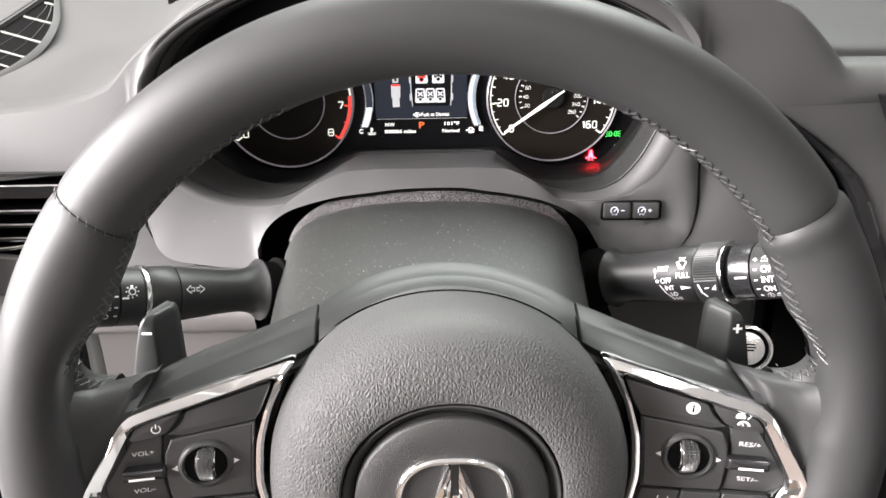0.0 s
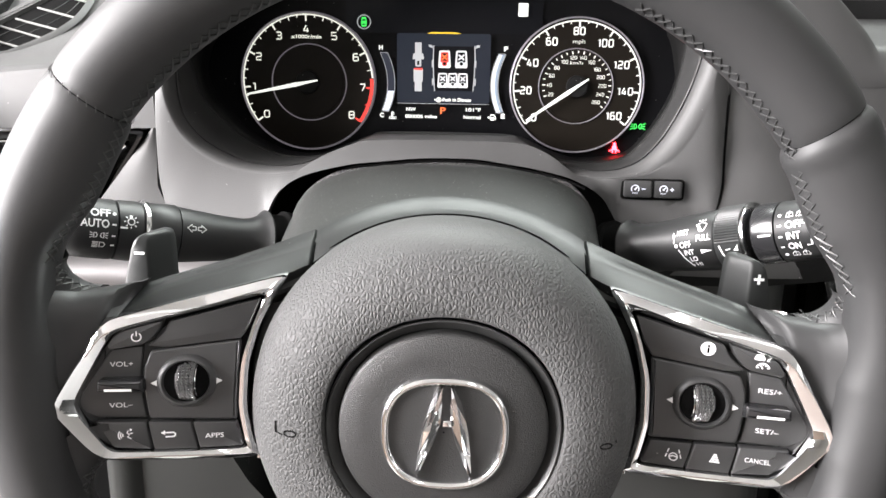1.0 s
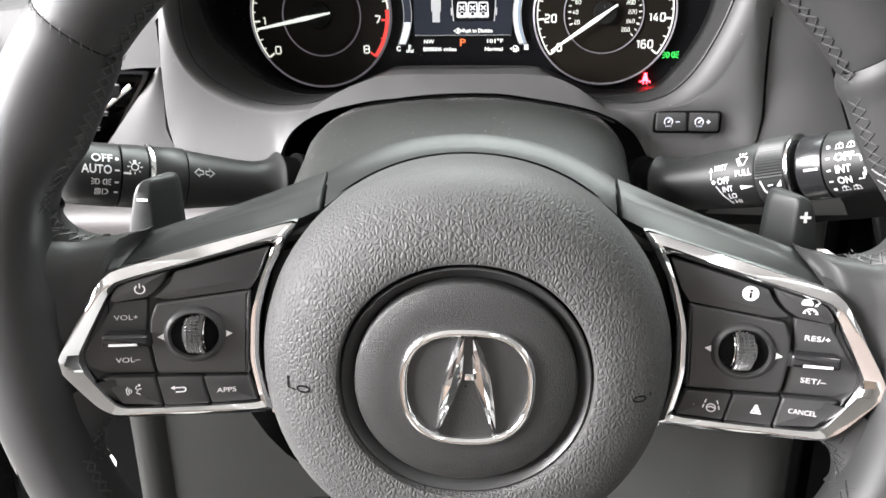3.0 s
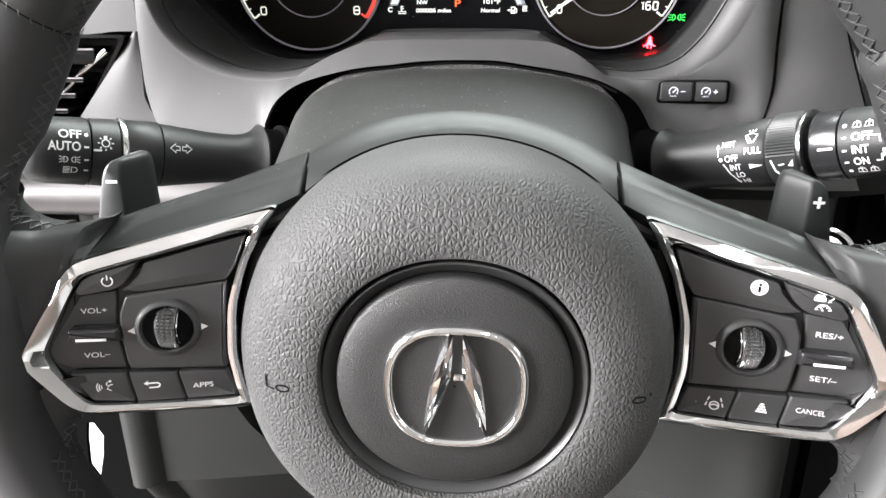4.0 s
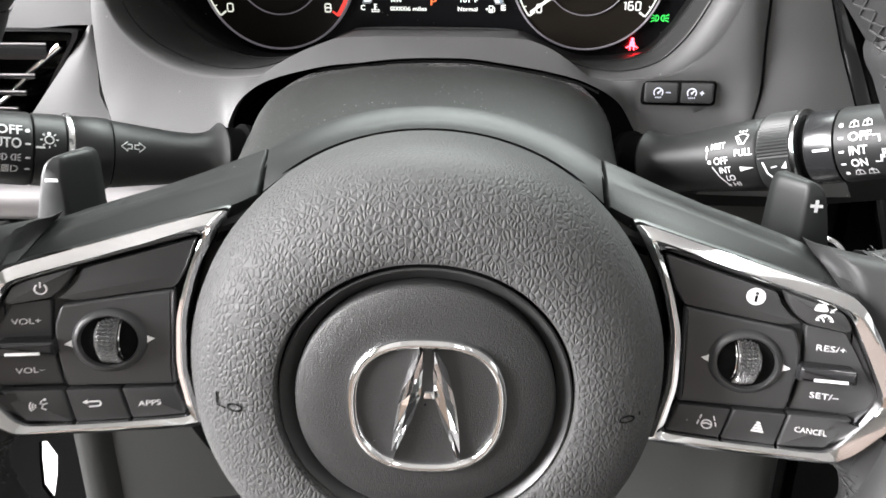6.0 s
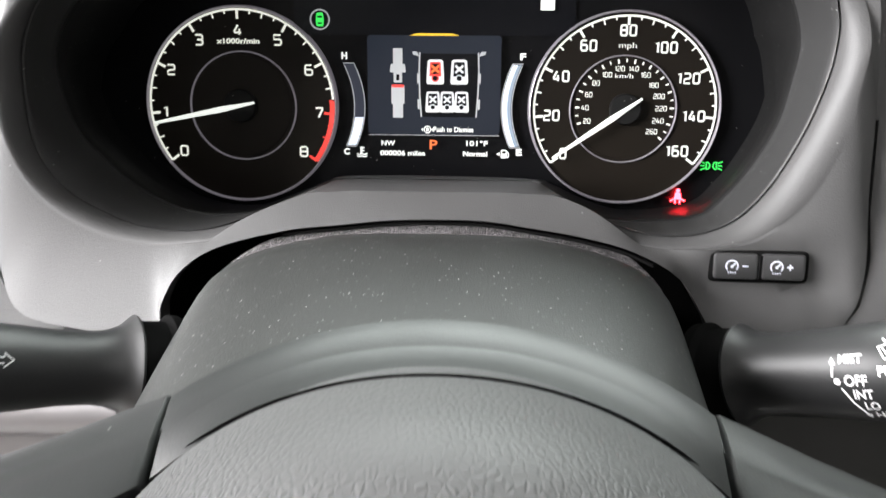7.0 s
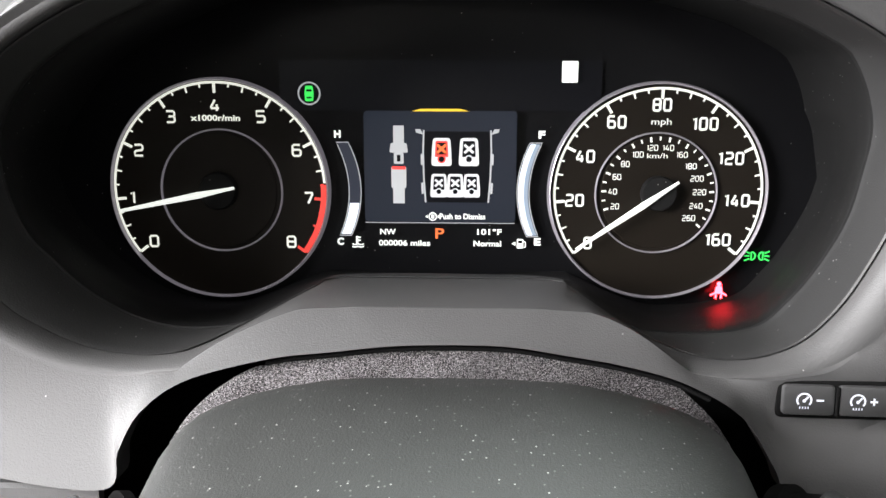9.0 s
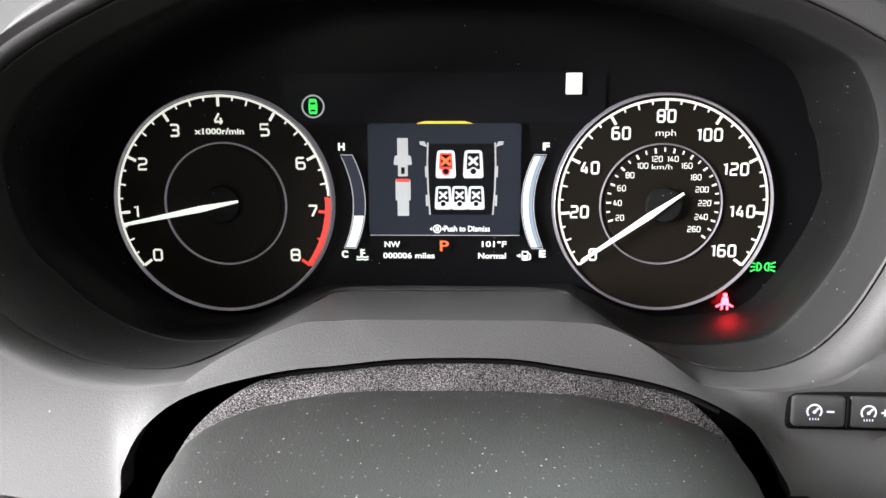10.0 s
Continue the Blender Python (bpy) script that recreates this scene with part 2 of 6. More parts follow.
def tube(path, radius, sides=8, bm=None, cap=True, closed=False):
    pts = [Vector(p) for p in path]
    rows = []
    side = None
    n = len(pts)
    for i, p in enumerate(pts):
        d = (pts[(i + 1) % n] - pts[i - 1]) if closed else (pts[min(i + 1, n - 1)] - pts[max(i - 1, 0)])
        d.normalize()
        if side is None:
            side = d.orthogonal()
        side = (side - d * side.dot(d)).normalized()
        up = d.cross(side)
        r = radius(i / (n - 1)) if callable(radius) else radius
        rows.append([p + side * (r * math.cos(a)) + up * (r * math.sin(a)) for a in [2 * math.pi * k / sides for k in range(sides)]])
    return skin(rows, closed, True, bm, cap and not closed)


def slab(outline, lift, depth, bevel=0.0008, bm=None, steps=2):
    """A rounded plate: outline of (x, z), lift(x, z, h) gives the point at height h above the back."""
    bm = bm or bmesh.new()
    c = np.mean(outline, axis=0)
    o = np.array(outline, float)
    n = len(o)
    rings = []

    def inset(d):
        r = []
        for i in range(n):
            a, b, e = o[i - 1], o[i], o[(i + 1) % n]
            d1, d2 = (b - a) / (np.linalg.norm(b - a) + 1e-9), (e - b) / (np.linalg.norm(e - b) + 1e-9)
            n1, n2 = np.array([-d1[1], d1[0]]), np.array([-d2[1], d2[0]])
            m = n1 + n2
            m = m / max(np.dot(m, n1), 0.5)
            r.append(b + m * d * sign)
        return r
    area = sum(o[i - 1][0] * o[i][1] - o[i][0] * o[i - 1][1] for i in range(n))
    sign = 1 if area > 0 else -1
    rings.append([lift(p[0], p[1], 0.0) for p in o])
    for k in range(steps + 1):
        a = math.pi / 2 * k / steps
        rings.append([lift(p[0], p[1], depth - bevel * (1 - math.sin(a))) for p in inset(bevel * (1 - math.cos(a)))])
    vs = [[bm.verts.new(p) for p in r] for r in rings]
    for i in range(len(vs) - 1):
        for j in range(n):
            bm.faces.new((vs[i][j], vs[i][(j + 1) % n], vs[i + 1][(j + 1) % n], vs[i + 1][j]))
    bm.faces.new(vs[-1])
    bm.faces.new(list(reversed(vs[0])))
    return bm


def rounded(points, r, k=4):
    """Rounds the corners of a polygon."""
    out = []
    n = len(points)
    for i in range(n):
        a, b, c = (np.array(points[j % n], float) for j in (i - 1, i, i + 1))
        ra = min(r, np.linalg.norm(a - b) * 0.45)
        rc = min(r, np.linalg.norm(c - b) * 0.45)
        p, q = b + (a - b) / np.linalg.norm(a - b) * ra, b + (c - b) / np.linalg.norm(c - b) * rc
        for s in np.linspace(0, 1, k + 1):
            out.append(tuple((1 - s) ** 2 * p + 2 * s * (1 - s) * b + s * s * q))
    return out


def rect(cx, cz, w, h, r=0.0, k=3):
    pts = [(cx - w / 2, cz - h / 2), (cx + w / 2, cz - h / 2), (cx + w / 2, cz + h / 2), (cx - w / 2, cz + h / 2)]
    return rounded(pts, r, k) if r else pts


def text_mesh(body, size, width=None, align="CENTER", bold=0.0):
    """A flat mesh of built-in lettering in x and z, centred on its height."""
    cu = bpy.data.curves.new("lettering", "FONT")
    cu.body, cu.size, cu.align_x, cu.align_y, cu.offset = body, size, align, "CENTER", bold
    cu.resolution_u = 3
    ob = new("lettering", cu)
    dg = bpy.context.evaluated_depsgraph_get()
    me = bpy.data.meshes.new_from_object(ob.evaluated_get(dg))
    bpy.data.objects.remove(ob)
    bpy.data.curves.remove(cu)
    bm = bmesh.new()
    bm.from_mesh(me)
    bpy.data.meshes.remove(me)
    xs = [v.co.x for v in bm.verts]
    k = width / (max(xs) - min(xs)) if width else 1.0
    for v in bm.verts:
        v.co = Vector((v.co.x * k, 0, v.co.y))
    return bm


def merge(*bms):
    a = bmesh.new()
    for b in bms:
        me = bpy.data.meshes.new("tmp")
        b.to_mesh(me)
        b.free()
        a.from_mesh(me)
        bpy.data.meshes.remove(me)
    return a


def move(bm, fn):
    for v in bm.verts:
        v.co = Vector(fn(v.co))
    return bm


def stroke2(pts, w, bm=None, closed=False):
    """A flat line of width w through points (x, z)."""
    bm = bm or bmesh.new()
    p = [np.array(q, float) for q in pts]
    n = len(p)
    L, R = [], []
    for i in range(n):
        a, b = (p[i - 1], p[(i + 1) % n]) if closed else (p[max(i - 1, 0)], p[min(i + 1, n - 1)])
        d = (b - a) / (np.linalg.norm(b - a) + 1e-12)
        m = np.array([-d[1], d[0]]) * w / 2
        L.append(bm.verts.new((p[i][0] + m[0], 0, p[i][1] + m[1])))
        R.append(bm.verts.new((p[i][0] - m[0], 0, p[i][1] - m[1])))
    for i in range(n if closed else n - 1):
        j = (i + 1) % n
        bm.faces.new((L[i], R[i], R[j], L[j]))
    return bm


def arc(cx, cz, r, a0, a1, n=24):
    return [(cx + r * math.cos(radians(a)), cz + r * math.sin(radians(a))) for a in np.linspace(a0, a1, n)]


def disc(cx, cz, r, bm=None, n=24):
    bm = bm or bmesh.new()
    bm.faces.new([bm.verts.new((x, 0, z)) for x, z in arc(cx, cz, r, 0, 360 - 360 / n, n)])
    return bm


def flat(bm, pts):
    """A flat polygon of (x, z) in the plane y = 0."""
    bm.faces.new([bm.verts.new((x, 0, z)) for x, z in pts])
    return bm


def lathe(profile, n=48, bm=None, cap=False):
    """Turns (radius, y) about the y axis."""
    rows = [[(r * math.cos(a), y, r * math.sin(a)) for a in [2 * math.pi * k / n for k in range(n)]] for r, y in profile]
    return skin(rows, False, True, bm, cap)


def structure(name, bm, mat, label, category, smooth=True, m=CABIN):
    me = bpy.data.meshes.new(name)
    bmesh.ops.recalc_face_normals(bm, faces=bm.faces)
    for f in bm.faces:
        f.smooth = smooth
    bm.to_mesh(me)
    bm.free()
    me.materials.append(mat)
    if smooth:
        sharpen(me)
    ob = new(name, me)
    ob.matrix_world = m
    return tagged(ob, label, category, kind="structure")


def mm(pts):
    return [tuple(c / 1000 for c in p) for p in pts]


def box(x0, x1, y0, y1, z0, z1, bm=None):
    bm = bm or bmesh.new()
    bmesh.ops.create_cube(bm, size=1.0, matrix=Matrix.LocRotScale(((x0 + x1) / 2, (y0 + y1) / 2, (z0 + z1) / 2), None, (x1 - x0, y1 - y0, z1 - z0)))
    return bm


# ---- the binnacle: a goggle-shaped bowl let into the fascia ----
# two matching loops in mm: the seam where the bowl begins, and the fascia's outer edge
SEAM = [(-175, 157), (-172, 137), (-161, 122), (-146, 112.5), (-133, 107), (-120, 104.5), (-108, 104), (-97, 105), (-86, 107.5), (-71, 113), (-58, 117.5), (-49, 119),
        (-4, 119), (41, 119), (50, 117), (63, 111), (76, 107), (88, 105.5), (100, 105), (113, 107), (125, 113), (136, 125), (145, 141), (152, 158),
        (157, 178), (156, 196), (146, 211), (105, 231), (50, 246), (-10, 252), (-72, 244), (-120, 227), (-154, 208), (-172, 185)]
SEAM_Y = [509, 509, 508, 508, 508, 508, 508, 511, 524, 544, 560, 569, 570, 569, 560, 544, 524, 511, 508, 508, 508, 508, 508, 508, 508, 506, 503, 498, 496, 494, 496, 500, 504, 508]
OUTER = [(-184, 155), (-185, 115), (-182, 90), (-172, 74), (-148, 69), (-114, 68), (-110.5, 80), (-104, 92), (-90, 101), (-62, 108), (-40, 110.5), (-20, 112.5),
         (0, 113.2), (20, 112.8), (38, 110.5), (60, 107), (80, 102), (97, 93), (107.5, 77), (115, 66), (148, 68), (165, 80), (171, 98), (172, 125),
         (172, 160), (170, 186), (163, 207), (137, 227), (70, 249), (0, 257), (-70, 250), (-122, 232), (-158, 212), (-177, 190)]
OUTER_Y = [500, 497, 492, 485, 481, 478, 482, 487, 493, 496, 497, 498, 498, 498, 497, 496, 493, 487, 485, 481, 481, 487, 493, 500, 503, 503, 499, 494, 490, 488, 490, 495, 499, 501]
NG = 240
open_edge = spline([(x / 1000, y / 1000, z / 1000) for (x, z), y in zip(SEAM, SEAM_Y)], NG, True)
outer_edge = spline([(x / 1000, y / 1000, z / 1000) for (x, z), y in zip(OUTER, OUTER_Y)], NG, True)
MID = np.array([-0.010, 0.60, 0.160])


def blend(a, b, k, push=0.0):
    return [tuple(np.array(p) * (1 - k) + np.array(q) * k + np.array([0, push, 0])) for p, q in zip(a, b)]


def ahead(edge, dy, shrink):
    out = []
    for p in edge:
        d = np.array([p[0] - MID[0], 0, p[2] - MID[2]])
        k = np.linalg.norm(d)
        q = np.array(p) - d * (shrink / k) + np.array([0, dy, 0])
        out.append(tuple(q))
    return out


def by_angle(loop):
    """How far a closed outline lies from the middle, as a function of the turn."""
    pts = spline([(x / 1000, 0, z / 1000) for x, z in loop], 400, True)
    turn = np.array([math.atan2(p[2] - MID[2], p[0] - MID[0]) for p in pts])
    far = np.array([math.hypot(p[2] - MID[2], p[0] - MID[0]) for p in pts])
    order = np.argsort(turn)
    return lambda a: float(np.interp(a, turn[order], far[order], period=2 * math.pi))


# the crest: where the lip has turned over and the face begins
CREST = [(163, 165), (161, 150), (149, 124), (132, 108.5), (116, 104), (100, 102.5), (86, 103.5), (70, 108), (50, 116), (0, 119), (-50, 117), (-70, 110), (-88, 104), (-100, 102), (-119, 101),
         (-138, 104), (-156, 112), (-170, 125), (-178, 143), (-180, 160), (-180, 176), (-175, 190), (-157, 210.5), (-121, 230), (-70, 248.5), (0, 255), (70, 247), (136, 225.5), (158, 207), (165, 188)]
crest_at_turn = by_angle(CREST)
crest_edge = []
for p, q in zip(open_edge, outer_edge):
    dx, dz = p[0] - MID[0], p[2] - MID[2]
    far = math.hypot(dx, dz)
    shelf = min(1.0, max(0.0, (p[1] - 0.520) / 0.036))
    r = max(crest_at_turn(math.atan2(dz, dx)), far + 0.0015)
    top = min(1.0, max(0.0, (dz - 0.02) / 0.03))
    c = np.array([MID[0] + dx / far * r, 0.4985 * (1 - top) + (q[1] + 0.002) * top, MID[2] + dz / far * r])
    crest_edge.append(tuple(c * (1 - shelf) + np.array([p[0] * 0.55 + q[0] * 0.45, 0.512, 0.1224 - 0.09 * max(0.0, abs(p[0] + 0.004) - 0.045)]) * shelf))
fascia_rows = [ahead(open_edge, 0.0022, 0.0003), ahead(open_edge, 0.0, 0.0)]
for a in (14, 28, 42, 56, 68, 79, 87):
    row = []
    for p, q in zip(open_edge, crest_edge):
        shelf = min(1.0, max(0.0, (p[1] - 0.520) / 0.036))
        ky, kl = math.sin(radians(a)) * (1 - shelf) + a / 90 * shelf, (1 - math.cos(radians(a))) * (1 - shelf) + a / 90 * shelf
        row.append((p[0] * (1 - kl) + q[0] * kl, p[1] * (1 - ky) + q[1] * ky, p[2] * (1 - kl) + q[2] * kl))
    fascia_rows.append(row)
for k in (0.0, 0.03, 0.12, 0.25, 0.40, 0.55, 0.70, 0.84, 0.94, 0.98, 0.995):
    row = []
    for p, q in zip(crest_edge, outer_edge):
        x, y, z = (p[i] * (1 - k) + q[i] * k for i in range(3))
        seat = min(1.0, 2.6 * max(0.0, 1 - abs(x - 0.130) / 0.036)) * min(1.0, 2.6 * max(0.0, 1 - abs(z - 0.0965) / 0.016))  # flat seat of the dimmer switch
        row.append((x, y + (0.4955 - y) * seat, z))
    fascia_rows.append(row)
fascia_rows.append(outer_edge)
fascia_rows.append(ahead(outer_edge, 0.0012, -0.0006))
fascia_rows.append(ahead(outer_edge, 0.012, -0.0008))
structure("dashboard_fascia", skin(fascia_rows, False, True), DASH, "charcoal moulded plastic fascia round the instrument cluster", "dashboard panel")

# the bowl: an outer wall down to a ledge, then a straight wall, near-black for shade, back to the mask
LEDGE = [(151, 167), (153, 187), (146, 207), (134, 219), (106, 229), (60, 240), (-10, 244), (-80, 240), (-126, 229), (-154, 219), (-166, 207), (-173, 187), (-173, 165), (-167, 145), (-157, 133),
            (-143, 120), (-125, 110), (-106, 106), (-84, 108), (-62, 116), (-45, 120), (-10, 120), (38, 120), (52, 116), (66, 109), (88, 106), (116, 109), (129, 120), (139, 134), (147, 150)]
ledge_at_turn = by_angle(LEDGE)
ledge_edge, bowl_back, mask_edge = [], [], []
for p in open_edge:
    dx, dz = p[0] - MID[0], p[2] - MID[2]
    far, turn = math.hypot(dx, dz), math.atan2(dz, dx)
    r = ledge_at_turn(turn)
    shelf = min(1.0, max(0.0, (p[1] - 0.520) / 0.036))
    r = min(r, far - 0.0006) * (1 - shelf) + (far + 0.0002) * shelf
    y = 0.535 * (1 - shelf) + (p[1] + 0.0006) * shelf
    under = min(1.0, max(0.0, (0.030 - dz) / 0.030))
    ledge_edge.append((MID[0] + dx / far * r, y, MID[2] + dz / far * r))
    back = r + 0.0110 * under * (1 - 0.6 * shelf) + 0.0010
    bowl_back.append((MID[0] + dx / far * back, 0.5850, MID[2] + dz / far * back))
    mask_edge.append((MID[0] + dx / far * (back + 0.0025), 0.0, MID[2] + dz / far * (back + 0.0025)))
wall_rows = [ahead(open_edge, 0.0024, 0.0010), ahead(open_edge, 0.0010, 0.0012), ahead(open_edge, 0.0016, 0.0018)]
for k in (0.2, 0.4, 0.6, 0.8, 0.94):
    wall_rows.append([tuple(np.array(p) * (1 - k) + np.array(q) * k + np.array([0, -0.0025 * math.sin(math.pi * k), 0])) for p, q in zip(wall_rows[2], ledge_edge)])
wall_rows += [ledge_edge, ahead(ledge_edge, 0.0012, 0.0004)]
structure("binnacle_rim", skin(wall_rows, False, True), RIMWALL, "dark charcoal plastic wall sloping down to the dials", "instrument bezel")
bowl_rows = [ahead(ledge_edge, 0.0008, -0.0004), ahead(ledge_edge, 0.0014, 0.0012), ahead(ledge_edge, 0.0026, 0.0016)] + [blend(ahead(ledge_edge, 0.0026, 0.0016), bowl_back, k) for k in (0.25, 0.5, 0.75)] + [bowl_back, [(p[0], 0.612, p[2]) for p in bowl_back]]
structure("binnacle_bowl", skin(bowl_rows, False, True), BOWL, "textured plastic bowl round the dials, coloured near-black for shade", "instrument bezel")


# ---- dashboard sides, top and lower panels ----
def sheet(rows, thick=0.004, way=(0, 1, 0)):
    """A bent panel with a back."""
    bm = skin(rows)
    w = Vector(way) * thick
    back = [[Vector(p) + w for p in r] for r in rows]
    skin(back, bm=bm)
    edge = [r[0] for r in rows] + rows[-1][1:] + [r[-1] for r in reversed(rows)][1:] + list(reversed(rows[0]))[1:-1]
    skin([edge, [Vector(p) + w for p in edge]], False, True, bm)
    bmesh.ops.remove_doubles(bm, verts=bm.verts, dist=1e-6)
    return bm


def seam_x(side, z):
    pts = [(-0.4, 0.10), (0.04, 0.125), (0.069, 0.152), (0.074, 0.170), (0.09, 0.182), (0.115, 0.185), (0.155, 0.184), (0.19, 0.177), (0.212, 0.158)] if side < 0 else \
          [(-0.4, 0.10), (0.04, 0.120), (0.068, 0.148), (0.075, 0.159), (0.082, 0.1655), (0.098, 0.1710), (0.122, 0.1722), (0.16, 0.1722), (0.19, 0.169), (0.212, 0.160)]
    return side * np.interp(z, [p[0] for p in pts], [p[1] for p in pts])


def face_y(z):
    return np.interp(z, [-0.30, 0.0, 0.05, 0.07, 0.12, 0.175, 0.186, 0.20, 0.22], [0.50, 0.470, 0.478, 0.482, 0.502, 0.506, 0.512, 0.535, 0.585])


# the brow: the band over the hood, the face beside the door and the shoulder towards the centre
upper = sorted([p for p in outer_edge if p[2] > 0.150], key=lambda p: p[0])
BROW = [(-0.42, 0.153), (-0.273, 0.1665), (-0.236, 0.1705), (-0.206, 0.1785), (-0.198, 0.1835), (-0.181, 0.2005), (-0.157, 0.218), (-0.142, 0.2305), (-0.12, 0.241), (-0.07, 0.2575), (0.0, 0.264), (0.07, 0.257), (0.10, 0.251),
        (0.143, 0.243), (0.19, 0.234), (0.224, 0.224), (0.242, 0.210), (0.255, 0.197), (0.267, 0.187), (0.285, 0.1835), (0.75, 0.176)]
brow_line = spline([(x, 0, z) for x, z in BROW], 200)


def brow_z(x):
    return float(np.interp(x, [p[0] for p in brow_line], [p[2] for p in brow_line]))


def brow_low(x):
    if x < -0.1870:
        return 0.128 - 0.10 * max(0, -x - 0.2), 0.5035 + 0.05 * max(0, -x - 0.2)
    if x > 0.1745:
        return 0.1600, float(np.interp(x, [0.18, 0.21, 0.44], [0.5065, 0.5075, 0.5305]))
    return float(np.interp(x, [p[0] for p in upper], [p[2] for p in upper])) + 0.0012, float(np.interp(x, [p[0] for p in upper], [p[1] for p in upper])) + 0.002


def brow_high(x):
    return float(np.interp(x, [-0.42, -0.20, 0.10, 0.20, 0.26, 0.45], [0.522, 0.509, 0.506, 0.517, 0.522, 0.545]))


xs = list(np.linspace(-0.42, -0.20, 20)) + [-0.194, -0.190, -0.1872, -0.1868, -0.1838] + [p[0] for p in upper[1:-1]] + [0.1732, 0.1742, 0.1748, 0.178, 0.184, 0.19] + list(np.linspace(0.20, 0.44, 30))
xs = sorted(set(round(float(x), 5) for x in xs))
rows = []
for x in xs:
    (z0, y0), z1, y1 = brow_low(x), brow_z(x), brow_high(x)
    z1 = max(z1, z0 + 0.004)
    z_left, y_left = 0.128 - 0.10 * max(0, -x - 0.2), 0.5035 + 0.05 * max(0, -x - 0.2)
    col = []
    for k in np.linspace(0, 1, 8):
        z = z0 + (z1 - 0.0035 - z0) * k
        ya, za = (0.5065, 0.16) if x > 0 else (y_left, z_left)
        base, at_low = (ya + (y1 - 0.004 - ya) * max(0.0, (q - za) / max(0.02, z1 - 0.0035 - za)) ** 1.5 for q in (z, z0))
        col.append((x, base + (y0 - at_low) * (1 - k) ** 2, z))
    col += [(x, y1 - 0.001, z1 - 0.0012), (x, y1 + 0.003, z1), (x, y1 + 0.010, z1 + 0.0010), (x, y1 + 0.020, z1 + 0.0012)]
    rows.append(col)
structure("dashboard_brow", sheet(rows), DASH, "charcoal moulded dashboard face with a rounded hood over the dials", "dashboard panel")
# narrow upright strip between the vent and the fascia's seam, slanting inwards below
rows = []
for z in np.linspace(0.050, 0.128, 14):
    x0 = seam_x(-1, z) - 0.0030
    x1 = -0.194 - 0.030 * (0.124 - z) / 0.043
    rows.append([(x0 + (x1 - x0) * k, face_y(z) + 0.003 - 0.002 * math.sin(math.pi * k), z) for k in np.linspace(0, 1, 8)])
structure("dashboard_vent_pillar", sheet(rows), DASH, "charcoal plastic strip between vent and fascia", "dashboard panel")
# right: face up to the centre vent, then the shoulder towards the middle of the car
def vent_left(z):
    return float(np.interp(z, [0.0, 0.092, 0.1218, 0.1311, 0.1416, 0.152, 0.160, 0.165], [0.249, 0.222, 0.2132, 0.210, 0.2064, 0.2030, 0.2010, 0.2060]))


def vent_right(z):
    return float(np.interp(z, [-0.02, 0.06, 0.08, 0.10, 0.112, 0.124, 0.138, 0.152, 0.165], [0.333, 0.301, 0.293, 0.2867, 0.281, 0.269, 0.2505, 0.230, 0.2075]))


rows = []
for z in list(np.linspace(0.046, 0.161, 20)):
    x0 = seam_x(1, z) + 0.0030
    x1 = vent_left(z) - 0.001
    swell = 0.003 * min(1.0, (0.161 - z) / 0.05)
    rows.append([(x0 + (x1 - x0) * k, face_y(z) + 0.002 - swell * math.sin(math.pi * k), z) for k in np.linspace(0, 1, 12)])
structure("dashboard_side_right", sheet(rows), DASH, "charcoal moulded dashboard face beside the centre stack", "dashboard panel")
rows = []
for z in list(np.linspace(-0.02, 0.161, 20)):
    x0 = vent_right(z) + 0.001
    rows.append([(x, face_y(z) + 0.004 + 0.10 * (x - 0.22), z) for x in np.linspace(x0, 0.42, 14)])
structure("dashboard_centre_shoulder", sheet(rows), DASH, "charcoal dashboard shoulder running to the centre stack", "dashboard panel")
CV = thing("air_vent", CABIN @ Matrix.Translation((0.25, 0.51, 0.10)), "gloss black air vent beside the centre stack", "air vent")


def in_mouth(z, k, dy):
    x = vent_left(z) + (vent_right(z) - vent_left(z)) * k
    return (x - 0.25, face_y(z) + 0.002 + 0.10 * max(0.0, x - 0.22) + dy - 0.51, z - 0.10)


rows = [[in_mouth(z, k, dy) for k, dy in ((0, 0.004), (0, -0.001), (0.05, -0.0015), (0.12, 0.0), (0.16, 0.016), (0.5, 0.022), (0.80, 0.014), (0.86, 0.001), (0.95, -0.0012), (1, 0.0), (1, 0.005))] for z in np.linspace(-0.02, 0.1645, 40)]
part("housing", skin(rows), VENT_BLACK, CV, "gloss black vent housing")
for k in (0.34, 0.52, 0.70):
    part("slat", skin([[in_mouth(z, k + dk, dy) for dk, dy in ((0, 0.004), (0.03, 0.0035), (0.05, 0.010), (0, 0.012))] for z in np.linspace(-0.015, 0.150, 24)], False, True, None, True), VENT_BLACK, CV)
# short chrome rod added as the glint inside the black mouth
part("glint_bar", tube([in_mouth(z, 0.62, 0.0025) for z in np.linspace(0.1135, 0.1165, 4)], 0.0012, 8), CHROME, CV, "small chrome rod standing in for a glint")
CC = thing("air_vent", CABIN @ Matrix.Translation((0.34, 0.515, 0.14)), "black air vent in the middle of the dashboard", "air vent")
ring = [(-0.054, 0.026), (0.06, 0.024), (0.06, -0.030), (-0.026, -0.030), (-0.0405, -0.001)]
part("housing", skin([[(x * k + 0.004 * (1 - k), 0.10 * x + dy, z * k) for x, z in ring] for k, dy in ((1.0, 0.004), (1.0, -0.004), (0.94, -0.0045), (0.90, 0.014), (0.01, 0.016))], False, True), VENT_BLACK, CC, "gloss black vent housing")
